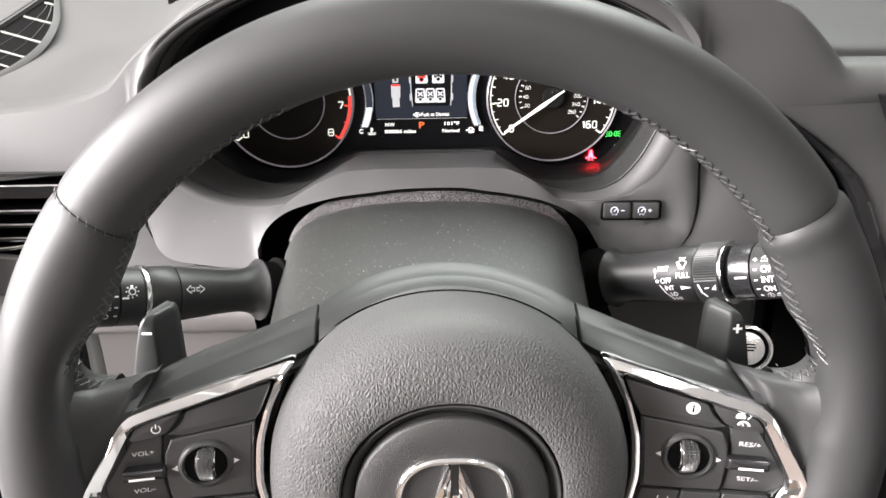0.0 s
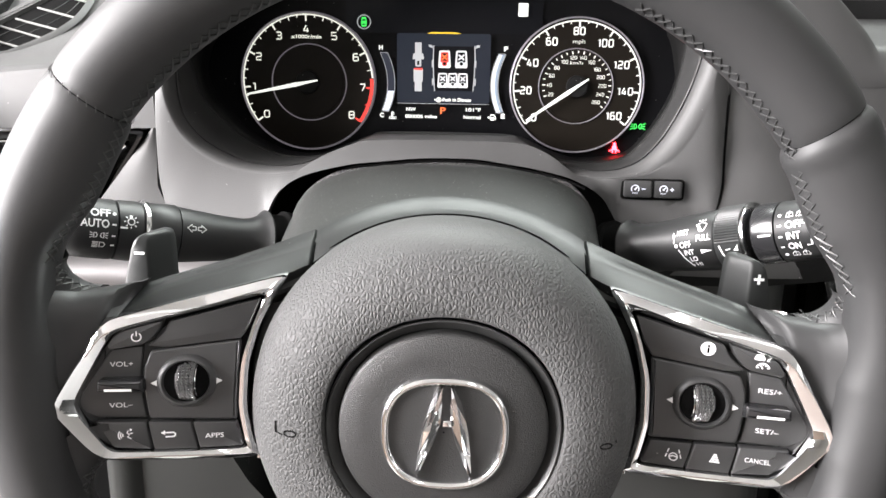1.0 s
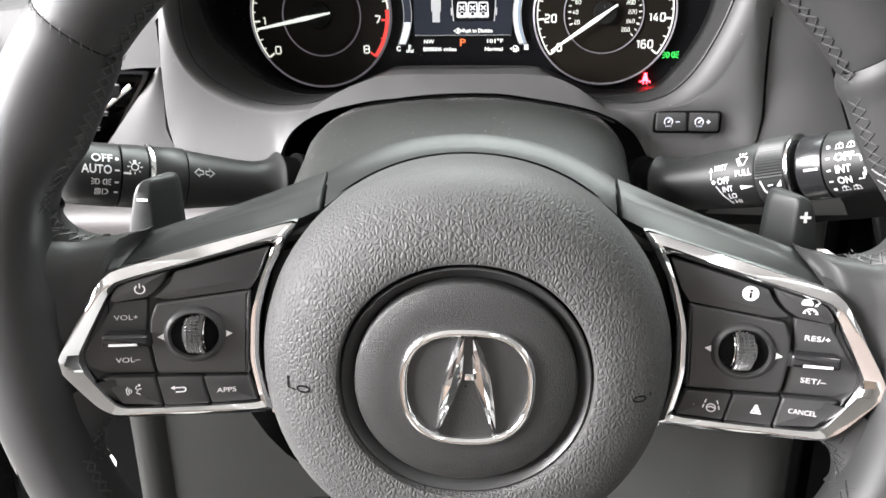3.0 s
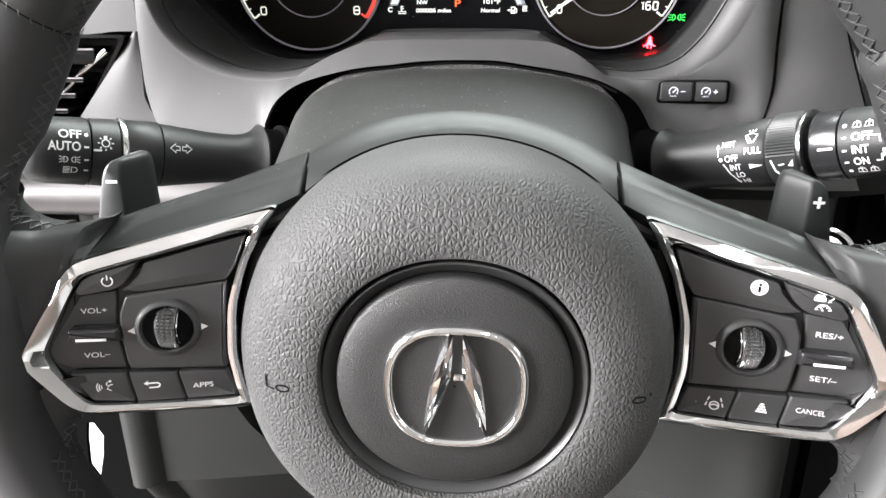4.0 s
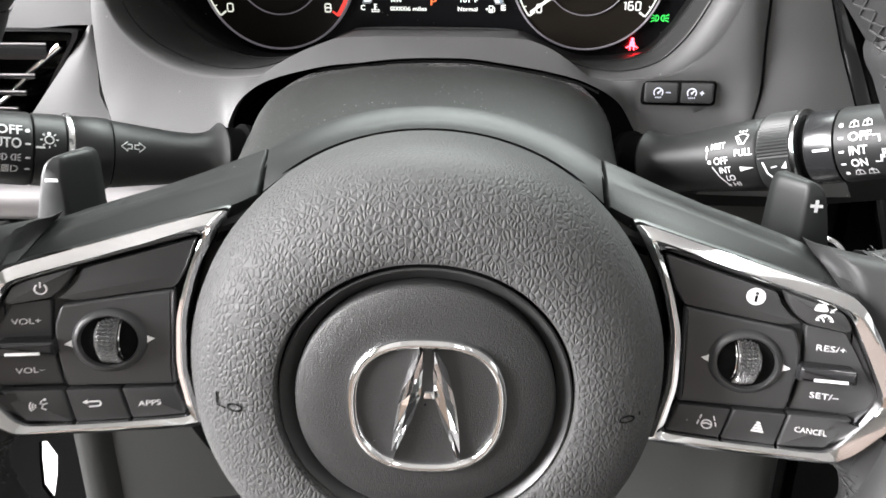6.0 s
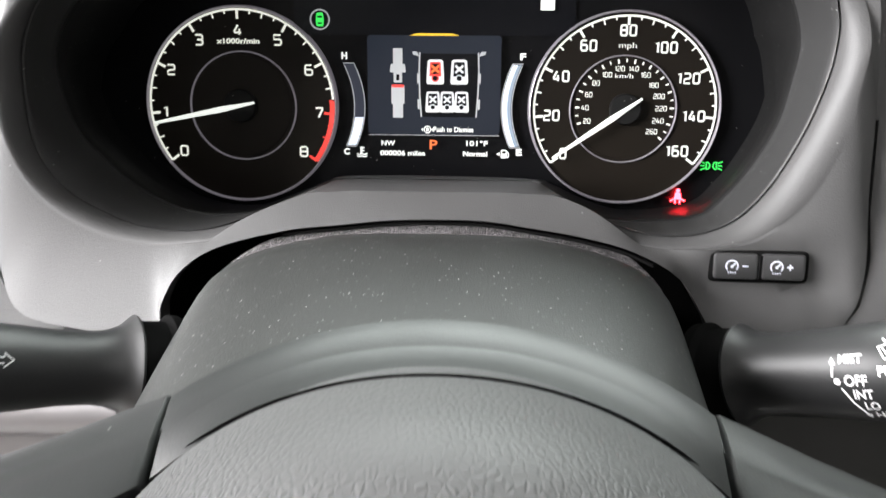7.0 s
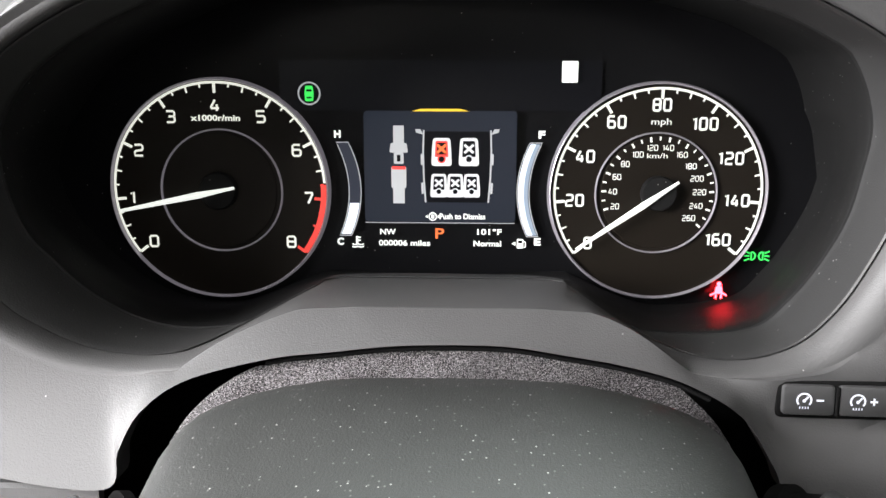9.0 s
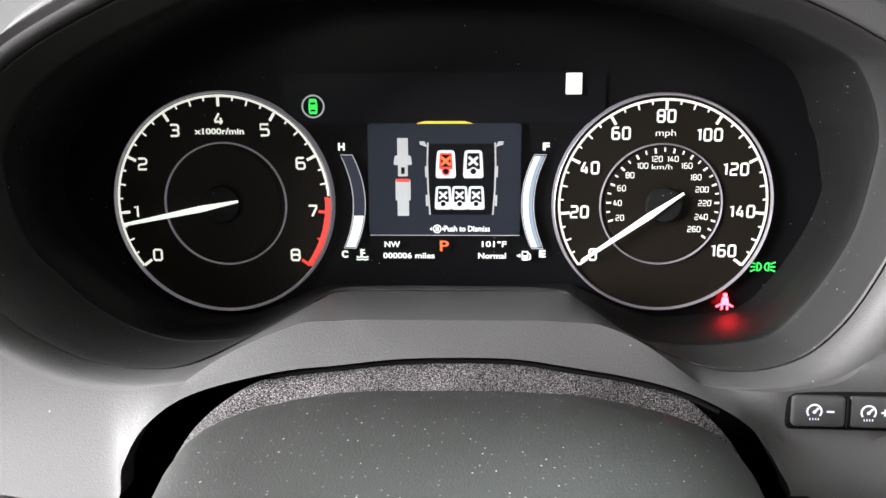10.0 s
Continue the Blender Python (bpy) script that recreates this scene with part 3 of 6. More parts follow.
for z in (0.012, -0.003, -0.018):
    part("slat", box(-0.038 - 0.8 * min(0, z), 0.056, -0.001, 0.012, z - 0.0012, z + 0.0012), SATIN, CC, smooth=False)
# top pad: runs forward to the windscreen from the hood and the two shoulders
rows = []
ys = [0.0, 0.004, 0.02, 0.05, 0.09, 0.14, 0.20, 0.30, 0.42]
for dy in ys:
    row = []
    for x in sorted(set(xs + [0.5, 0.6, 0.75])):
        zt, y0 = brow_z(x) + 0.0005, brow_high(x) + 0.014
        settle = 0.205 + 0.30 * dy if x < 0.12 else 0.205 + 0.30 * dy - (0.06 + 0.15 * dy) * min(1.0, (x - 0.12) / 0.10)
        k = min(1.0, dy / (0.20 - 0.12 * min(1.0, max(0.0, (x - 0.12) / 0.10))))
        z = zt + min(dy, 0.02) * 0.10 + (settle - zt) * (k * k * (3 - 2 * k)) * (1 if zt < settle or x > 0.12 else 0.8)
        row.append((x, y0 + dy, z))
    rows.append(row)
structure("dashboard_top", sheet(rows, 0.004, (0, 0, -1)), DASH, "charcoal soft-touch dashboard top under the windscreen", "dashboard panel")

# the strips below the fascia, either side of the column; the right is coloured near-black for shade
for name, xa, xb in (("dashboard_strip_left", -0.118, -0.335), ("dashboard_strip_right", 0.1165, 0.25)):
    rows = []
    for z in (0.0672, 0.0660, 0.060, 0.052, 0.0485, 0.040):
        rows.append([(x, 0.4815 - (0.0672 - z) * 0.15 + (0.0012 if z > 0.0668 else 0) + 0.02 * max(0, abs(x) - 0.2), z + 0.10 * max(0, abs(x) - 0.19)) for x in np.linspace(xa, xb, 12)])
    structure(name, sheet(rows), DASH if xa < 0 else SHADE_BLACK, "plastic strip under the fascia, the right one coloured for shade", "dashboard panel")

# knee panel below the column, with a rounded fold at either end
rows = []
for z in (0.046, 0.040, 0.02, -0.02, -0.06, -0.10, -0.14, -0.17, -0.186, -0.190, -0.196, -0.26):
    row = []
    for x in [-0.2360, -0.2355, -0.234, -0.231, -0.227, -0.222, -0.217, -0.2135, -0.212, -0.208, -0.18, -0.15, -0.12, -0.10, -0.05, 0.0, 0.05, 0.10, 0.14, 0.165, 0.180, 0.186, 0.192, 0.199, 0.206, 0.212, 0.216, 0.2175]:
        y = np.interp(x, [-0.2360, -0.2355, -0.234, -0.231, -0.227, -0.222, -0.217, -0.2135, -0.212, -0.20, -0.12, 0.0, 0.12, 0.180, 0.188, 0.199, 0.206, 0.212, 0.216, 0.2175],
                      [0.500, 0.488, 0.4835, 0.481, 0.480, 0.481, 0.484, 0.488, 0.490, 0.490, 0.505, 0.53, 0.505, 0.486, 0.480, 0.478, 0.479, 0.483, 0.490, 0.505])
        y += np.interp(z, [-0.26, -0.196, -0.190, -0.186, 0.05], [0.05, 0.012, 0.006, 0.0, 0.0])
        row.append((x, y, z))
    rows.append(row)
structure("knee_panel", sheet(rows), KNEE, "charcoal lower knee panel under the steering column", "dashboard panel")
rows = [[(x, 0.52 + 0.1 * (x - 0.22) + (0.012 if 0.236 < x < 0.243 else 0), z) for x in (0.219, 0.225, 0.235, 0.237, 0.242, 0.244, 0.27, 0.36)] for z in (0.046, 0.0, -0.10, -0.16, -0.26)]
structure("console_side", sheet(rows), SHADE_BLACK, "plastic side of the centre console, coloured near-black for shade", "console panel")


bm = box(-0.20, 0.20, 0.640, 0.645, -0.2, 0.225)
box(-0.33, -0.20, 0.640, 0.645, -0.2, 0.15, bm)
box(0.20, 0.41, 0.640, 0.645, -0.2, 0.12, bm)
box(-0.335, -0.33, 0.52, 0.64, -0.10, 0.14, bm)
slot = [(-0.2716, -0.1481), (-0.2661, -0.1478), (-0.2609, -0.1588), (-0.2639, -0.175), (-0.2711, -0.1996), (-0.277, -0.187), (-0.2745, -0.163)]
around = [(-0.300, 0.05), (-0.230, 0.05), (-0.230, -0.14), (-0.230, -0.30), (-0.280, -0.30), (-0.345, -0.30), (-0.345, 0.05)]
skin([[(x, y, z) for x, z in pts] for pts, y in ((around, 0.503), (slot, 0.503), (slot, 0.507), (around, 0.507))], False, True, bm)
box(-0.12, 0.116, 0.470, 0.64, 0.03, 0.034, bm)
structure("dashboard_frame", bm, GAP, "black hidden frame behind the dashboard skin", "dashboard panel", False)

# ---- cabin shell, mostly unseen, added to shape light and reflections ----
EYE4 = Matrix.Identity(4)
structure("floor", box(-6, 6, -6, 6, -0.32, -0.30), SHOWROOM, "pale polished showroom floor", "floor", False, EYE4)
structure("wall_north", box(-6, 6, -6.2, -6, -0.30, 3.4), SHOWROOM, "pale showroom wall far behind the car", "wall", False, EYE4)
structure("wall_west", box(-6.2, -6, -6, 6, -0.30, 3.4), SHOWROOM, "pale showroom wall beside the car", "wall", False, EYE4)
structure("wall_east", box(6, 6.2, -6, 6, -0.30, 3.4), SHOWROOM, "pale showroom wall on the far side of the car", "wall", False, EYE4)
structure("wall_south", box(-6, 6, 6, 6.2, -0.30, 3.4), SHOWROOM, "pale showroom wall ahead of the car", "wall", False, EYE4)
structure("ceiling", box(-6.2, 6.2, -6.2, 6.2, 3.4, 3.5), SHOWROOM, "pale showroom ceiling above the light strips", "ceiling", False, EYE4)
structure("car_floor", box(-0.36, 1.1, -0.6, 1.25, -0.02, 0.0), CARPET, "black carpeted car floor", "car floor", False, EYE4)
structure("firewall", box(-0.36, 1.1, 1.0, 1.03, 0.0, 0.80), CARPET, "black carpeted bulkhead under the dashboard", "bulkhead", False, EYE4)
# unseen roof with a hole added to brighten the chrome from above
bm = box(-0.42, 1.1, -1.6, -0.35, 1.38, 1.42)
box(-0.42, 1.1, 0.12, 0.55, 1.38, 1.42, bm)
box(-0.42, -0.12, -0.35, 0.12, 1.38, 1.42, bm)
box(0.40, 1.1, -0.35, 0.12, 1.38, 1.42, bm)
structure("headliner", bm, HEADLINER, "unseen grey headliner round a hole added to let light in", "headliner", False, EYE4)
structure("rear_cabin", box(-0.42, 1.1, -1.65, -1.60, 0.0, 0.80), HEADLINER, "grey rear end of the cabin below its window", "cabin wall", False, EYE4)
# seat back out of view, dark so that less light bounces onto the hub
rows = []
for z, half, thick in ((0.30, 0.20, 0.10), (0.34, 0.24, 0.14), (0.55, 0.25, 0.13), (0.80, 0.24, 0.11), (0.95, 0.20, 0.09), (1.00, 0.14, 0.05)):
    lean_back = -0.52 - 0.30 * (z - 0.30)
    rows.append([(-0.06 + half * math.copysign(abs(math.cos(a)) ** 0.5, math.cos(a)), lean_back + thick * math.copysign(abs(math.sin(a)) ** 0.6, math.sin(a)), z) for a in [2 * math.pi * k / 40 for k in range(40)]])
structure("seat_back", skin(rows, False, True, None, True), SEAT, "unseen driver's seat back, coloured dark brown to cut bounced light", "seat", True, EYE4)
structure("driver_door", box(-0.90, -0.84, -1.2, 0.10, 0.10, 0.80), TAN, "tan leather-trimmed driver's door standing open", "door", False, EYE4)
bm = box(-0.375, -0.355, 0.40, 0.46, 0.0, 0.78)
box(-0.375, -0.355, 0.62, 1.0, 0.0, 0.78, bm)
box(-0.375, -0.355, 0.46, 0.62, 0.0, 0.22, bm)
box(-0.375, -0.355, 0.46, 0.62, 0.42, 0.78, bm)
structure("kick_panel", bm, CARPET, "black carpeted side of the footwell", "footwell panel", False, EYE4)
structure("passenger_door", box(1.1, 1.16, -1.6, 1.0, 0.0, 1.02), KNEE, "black passenger door below its window", "door", False, EYE4)


# ---- instrument cluster ----
CL = thing("instrument_cluster", CABIN @ Matrix.Translation((-0.008, 0.612, 0.10)), "black instrument cluster with two lit dials and a display", "instrument cluster")
FACE = 0.597 - 0.612


def at(bm, x, z, dy=0.0):
    """Puts flat work on the cluster's face; x, z in metres of the cabin."""
    return move(bm, lambda c: (c.x + x + 0.008, c.y + FACE - dy, c.z + z - 0.10))


mask_ring = [(p[0] + 0.008, 0.0, p[2] - 0.10) for p in mask_edge]
bm = skin([[(p[0], FACE + 0.003, p[2]) for p in mask_ring], [(p[0], FACE + 0.012, p[2]) for p in mask_ring]], False, True)
bm.faces.new([bm.verts.new((p[0], FACE + 0.003, p[2])) for p in mask_ring])
mask = part("mask", bm, MASK, CL, "glossy black mask")


GLYPHS = {
    "0": [[(0.15, 0), (0.85, 0), (1, 0.12), (1, 0.88), (0.85, 1), (0.15, 1), (0, 0.88), (0, 0.12), (0.15, 0), (0.3, 0)]],
    "1": [[(0.1, 0.86), (0.5, 1), (0.5, 0)]],
    "2": [[(0, 1), (0.85, 1), (1, 0.88), (1, 0.60), (0.88, 0.50), (0.14, 0.44), (0, 0.32), (0, 0), (1, 0)]],
    "3": [[(0, 1), (0.85, 1), (1, 0.88), (1, 0.62), (0.86, 0.52), (1, 0.40), (1, 0.12), (0.85, 0), (0, 0)], [(0.25, 0.52), (0.85, 0.52)]],
    "4": [[(0.55, 1), (0, 0.34), (0, 0.24), (1, 0.24)], [(0.74, 0.60), (0.74, 0)]],
    "5": [[(1, 1), (0, 1), (0, 0.56), (0.85, 0.56), (1, 0.44), (1, 0.12), (0.85, 0), (0, 0)]],
    "6": [[(0.92, 1), (0.15, 1), (0, 0.88), (0, 0.12), (0.15, 0), (0.85, 0), (1, 0.12), (1, 0.44), (0.85, 0.56), (0.1, 0.56)]],
    "7": [[(0, 1), (1, 1), (1, 0.86), (0.42, 0)]],
    "8": [[(0.15, 0), (0.85, 0), (1, 0.12), (1, 0.88), (0.85, 1), (0.15, 1), (0, 0.88), (0, 0.12), (0.15, 0), (0.3, 0)], [(0.05, 0.52), (0.95, 0.52)]],
}


def tech_text(s, h, w, line):
    """Square-cut dial figures: h and w run between stroke centres."""
    bm = bmesh.new()
    step = [w * (0.55 if c == "1" else 1.0) + line * 1.75 for c in s]
    x = -(sum(step) - line * 1.75) / 2
    for c, d in zip(s, step):
        for k, run in enumerate(GLYPHS[c]):
            g = stroke2([(x + px * w, (pz - 0.5) * h) for px, pz in run], line)
            g = move(g, lambda q: (q.x, -0.00004 * k, q.z))
            bm = merge(bm, g)
        x += d
    return bm


def dial(name, cx, cz, r, numerals, step_deg, minor, red=None, label="", inner_dx=0.0, scale=0.965, a0=217.3):
    face = part(name, at(lathe([(0.0, -0.0006), (r * 0.52, -0.0006), (r * 0.53, 0.0), (r * 0.95, 0.0), (r * 0.985, 0.0)], 72), cx, cz), DIAL, CL, label)
    part("rim_ring", at(lathe([(r * 0.986, 0.002), (r * 0.988, -0.0018), (r * 0.994, -0.0024), (r, -0.0022), (r * 1.010, -0.0006), (r * 1.014, 0.003)], 96), cx, cz), RING, face, "thin silver outer ring with a faint glow")
    part("inner_ring", at(lathe([(r * 0.548, 0.001), (r * 0.550, -0.0010), (r * 0.556, -0.0014), (r * 0.563, -0.0010), (r * 0.566, 0.001)], 72), cx + inner_dx, cz - 0.0003), RING, face, "thin silver inner ring with a faint glow")
    n = len(numerals) - 1
    a_red = a0 - step_deg * red if red else a0 - step_deg * n
    part("scale_arc", at(stroke2(arc(0, 0, r * scale, a0, a_red, 72), r * 0.022), cx, cz, 0.0006), LIT_SOFT, face, "lit white scale line")
    if red:
        part("red_zone", at(stroke2(arc(0, 0, r * (scale - 0.012), a_red - 1, a0 - step_deg * n, 24), r * 0.048), cx, cz, 0.0006), LIT_RED, face, "lit red zone")
    for i in range(n * minor + 1):
        big = i % minor == 0
        a = radians(a0 - step_deg * i / minor)
        inner = r * (scale - (0.095 if big else 0.04 if minor == 4 and i % 2 else 0.06))
        d = np.array([math.cos(a), math.sin(a)])
        is_red = red and i / minor > red
        tick = stroke2([d * inner, d * r * (scale - 0.005)], r * (0.026 if big else 0.016))
        part("red_tick" if is_red else "major_tick" if big else "minor_tick", at(tick, cx, cz, 0.0007), LIT_RED if is_red else LIT_SOFT, face)
    n_digits = max(len(s) for s in numerals)
    for i, s in enumerate(numerals):
        a = radians(a0 - step_deg * i)
        w = {1: 0.0047, 2: 0.0088, 3: 0.0124}[len(s)]
        w = 0.0026 if s == "1" else w
        rr = r * 0.862 - abs(math.cos(a)) * w / 2 - abs(math.sin(a)) * 0.0029 if n_digits > 1 else 0.0382 + 0.0028 * math.cos(a) ** 2
        part("numeral", at(tech_text(s, 0.0049, 0.0029 if n_digits > 1 else 0.0036, 0.00098), cx + rr * math.cos(a), cz + rr * math.sin(a), 0.0007), LIT_SOFT, face)
    return face


def needle(face, cx, cz, r, deg, tail, hub):
    a = radians(deg)
    d, s = Vector((math.cos(a), 0, math.sin(a))), Vector((-math.sin(a), 0, math.cos(a)))
    cap_bm = at(lathe([(hub, 0.0), (hub, -0.004), (hub * 0.94, -0.0048), (0.0002, -0.005)], 40), cx, cz)
    part("needle_hub", cap_bm, BOWL, face, "matt black hub cap")
    rows = []
    for t, w in ((-tail, 0.0006), (0.0, 0.0010), (hub * 1.05, 0.00150), (r, 0.0007)):
        p = d * t
        rows.append([p + s * w + Vector((0, -0.0062, 0)), p + Vector((0, -0.0068, 0)), p - s * w + Vector((0, -0.0062, 0)), p + Vector((0, -0.0056, 0))])
    part("needle", at(skin(rows, False, True, None, True), cx, cz), LIT, face, "lit white needle")


LX, RX, DZ = -0.108, 0.0905, 0.153
tacho = dial("tachometer", LX, DZ, 0.0500, "0 1 2 3 4 5 6 7 8".split(), 31.65, 4, 6.72, "black rev counter dial with white numerals", 0.0009, 0.968, 216.8)
needle(tacho, LX, DZ, 0.0455, 191.5, 0.0085, 0.0085)
part("dial_text", at(text_mesh("x1000r/min", 0.0036, 0.0225, bold=0.00012), LX, DZ + 0.0325, 0.0007), LIT_SOFT, tacho)
speedo = dial("speedometer", RX, DZ, 0.0485, "0 20 40 60 80 100 120 140 160".split(), 31.8, 4, None, "black speedometer dial with white numerals", -0.0007, 0.950)
needle(speedo, RX, DZ, 0.0440, 214.7, 0.0095, 0.0078)
part("dial_text", at(text_mesh("mph", 0.0040, 0.0088), RX, DZ + 0.0315, 0.0007), LIT_SOFT, speedo)
part("dial_text", at(text_mesh("km/h", 0.0031, 0.0090), RX - 0.001, DZ + 0.0165, 0.0007), LIT_SOFT, speedo)
for i in range(2, 27):
    a = radians(218.0 - 9.85 * i)
    d = np.array([math.cos(a), math.sin(a)])
    tick = stroke2([d * 0.0234 if i % 2 else d * 0.0229, d * 0.0251], 0.0009 if i % 2 == 0 else 0.0007)
    part("km_tick", at(tick, RX, DZ, 0.0007), LIT_SOFT, speedo)
for v in range(20, 261, 20):
    a = radians(218.0 - 9.85 * v / 10)
    s = str(v)
    w = 0.0042 if len(s) < 3 else 0.0056
    rr = 0.0222 - abs(math.cos(a)) * w / 2 - abs(math.sin(a)) * 0.0013 - (0.0008 if abs(math.cos(a)) > 0.7 and v > 150 else 0)
    part("km_numeral", at(tech_text(s, 0.0023, 0.0014, 0.00037), RX + rr * math.cos(a), DZ + rr * math.sin(a), 0.0007), LIT_SOFT, speedo)

# displays between the dials
part("upper_display", at(flat(bmesh.new(), [(-0.0715, 0.0), (0.0715, 0.0), (0.0715, 0.022), (-0.0715, 0.022)]), -0.0075, 0.189, -0.0015), SCREEN_DARK, CL, "unlit upper display strip", False)
display = part("display", at(flat(bmesh.new(), rect(0, 0, 0.0685, 0.0500, 0.0018)), -0.0072, 0.1640, 0.0002), SCREEN, CL, "lit dark-blue information display")
part("amber_bar", at(flat(bmesh.new(), [(-0.0128, 0.0), (0.0128, 0.0), (0.009, 0.0011), (-0.009, 0.0011)]), -0.0070, 0.1888, 0.0006), LIT_AMBER, display, "glowing amber bar")
part("car_shape", at(flat(bmesh.new(), rounded([(-0.0140, -0.017), (0.0140, -0.017), (0.0150, 0.015), (-0.0150, 0.015)], 0.002)), 0.0005, 0.1650, 0.0004), SCREEN_DARK, display)
for s in (-1, 1):
    sides = bmesh.new()
    stroke2([(s * 0.0142, -0.017), (s * 0.0150, -0.006), (s * 0.0153, 0.006), (s * 0.0150, 0.0155)], 0.0007, sides)
    stroke2([(s * 0.0155, -0.013), (s * 0.0157, -0.008)], 0.0010, sides)
    stroke2([(s * 0.0158, 0.000), (s * 0.0159, 0.005)], 0.0010, sides)
    flat(sides, [(s * 0.0152, 0.0135), (s * 0.0185, 0.0145), (s * 0.0188, 0.0160), (s * 0.0165, 0.0160)][::s])
    part("car_outline", at(sides, 0.0005, 0.1650, 0.0005), LIT_GREY, display, "grey car outline with mirrors")


def seat_icon(x, z, w, hot):
    """A seat with a buckle mark on it, seen from behind."""
    bm = bmesh.new()
    flat(bm, rounded([(-w * 0.5, -w * 0.72), (w * 0.5, -w * 0.72), (w * 0.47, 0.0), (w * 0.42, w * 0.64), (-w * 0.42, w * 0.64), (-w * 0.47, 0.0)], w * 0.16))
    seat = part("seat_icon", at(bm, x, z, 0.0006), LIT_SEAT, display, "pale seat symbol")
    back = bmesh.new()
    flat(back, rounded([(-w * 0.33, -w * 0.28), (w * 0.33, -w * 0.28), (w * 0.29, w * 0.5), (-w * 0.29, w * 0.5)], w * 0.05))
    part("belt_field", at(back, x, z, 0.0008), LIT_RED if hot else SCREEN_DARK, seat)
    if hot:
        part("belt_panel", at(flat(bmesh.new(), rounded([(-w * 0.24, -w * 0.16), (w * 0.24, -w * 0.16), (w * 0.21, w * 0.42), (-w * 0.21, w * 0.42)], w * 0.04)), x, z, 0.0009), SCREEN_DARK, seat)
    cross = bmesh.new()
    for s in (-1, 1):
        stroke2([(-w * 0.22, s * w * 0.20), (w * 0.22, -s * w * 0.20)], w * 0.13, cross)
    part("cross_mark", at(cross, x, z + w * 0.12, 0.0010), LIT_ORANGE if hot else LIT_SEAT, seat)
    part("belt_ring", at(disc(0, 0, w * 0.20), x, z - w * 0.38, 0.0010), LIT_RED if hot else LIT_SEAT, seat)
    part("belt_hole", at(disc(0, 0, w * 0.14), x, z - w * 0.38, 0.0012), SCREEN_DARK, seat)


seat_icon(-0.0065, 0.1712, 0.0092, True)
seat_icon(0.0058, 0.1712, 0.0092, False)
for i in (-1, 0, 1):
    seat_icon(-0.0003 + i * 0.0074, 0.1560, 0.0078, False)
belt = bmesh.new()
flat(belt, [(-0.0024, 0.0095), (0.0024, 0.0095), (0.0024, 0.0175), (-0.0024, 0.0175)])
flat(belt, rounded([(-0.0042, 0.0055), (0.0042, 0.0055), (0.0036, 0.0098), (-0.0036, 0.0098)], 0.0008))
flat(belt, rect(0, 0.0030, 0.0044, 0.0052, 0.0006))
flat(belt, rounded([(-0.0034, -0.0105), (0.0034, -0.0105), (0.0034, -0.0010), (-0.0034, -0.0010)], 0.0006))
flat(belt, [(-0.0026, -0.0175), (0.0026, -0.0175), (0.0026, -0.0105), (-0.0026, -0.0105)])
part("belt_symbol", at(belt, -0.0258, 0.1650, 0.0006), LIT_GREY, display, "grey seat belt and buckle symbol")
part("buckle_slot", at(flat(bmesh.new(), rect(0, 0.0030, 0.0016, 0.0030, 0.0002)), -0.0258, 0.1650, 0.0008), SCREEN_DARK, display)
part("buckle_button", at(flat(bmesh.new(), rect(0, -0.0014, 0.0062, 0.0014, 0.0003)), -0.0258, 0.1650, 0.0008), LIT_RED, display, "red buckle button")
part("display_text", at(text_mesh("Push to Dismiss", 0.0036, 0.0208, bold=0.00008), 0.0030, 0.1415, 0.0006), LIT, display)
wheel_icon = stroke2(arc(0, 0, 0.0017, 0, 345, 20), 0.0005, closed=True)
flat(wheel_icon, rect(0, 0, 0.0014, 0.0018))
flat(wheel_icon, [(-0.0034, 0), (-0.0023, -0.0008), (-0.0023, 0.0008)])
flat(wheel_icon, [(0.0034, 0), (0.0023, 0.0008), (0.0023, -0.0008)])
part("push_symbol", at(wheel_icon, -0.0105, 0.1415, 0.0006), LIT, display)
for body, x, z, w, sz, mat in (("NW", -0.0312, 0.1342, 0.0072, 0.0036, LIT), ("000006 miles", -0.0235, 0.1290, 0.0236, 0.0036, LIT), ("P", -0.0075, 0.1334, 0.0040, 0.0068, LIT_ORANGE),
                               ("101°F", 0.0150, 0.1344, 0.0112, 0.0036, LIT), ("Normal", 0.0145, 0.1290, 0.0126, 0.0036, LIT)):
    part("display_text", at(text_mesh(body, sz, w, bold=0.00008), x, z, 0.0006), mat, CL)
part("lower_line", at(flat(bmesh.new(), rect(0, 0, 0.068, 0.0003)), -0.0072, 0.1386, 0.0006), LIT_GREY, CL)


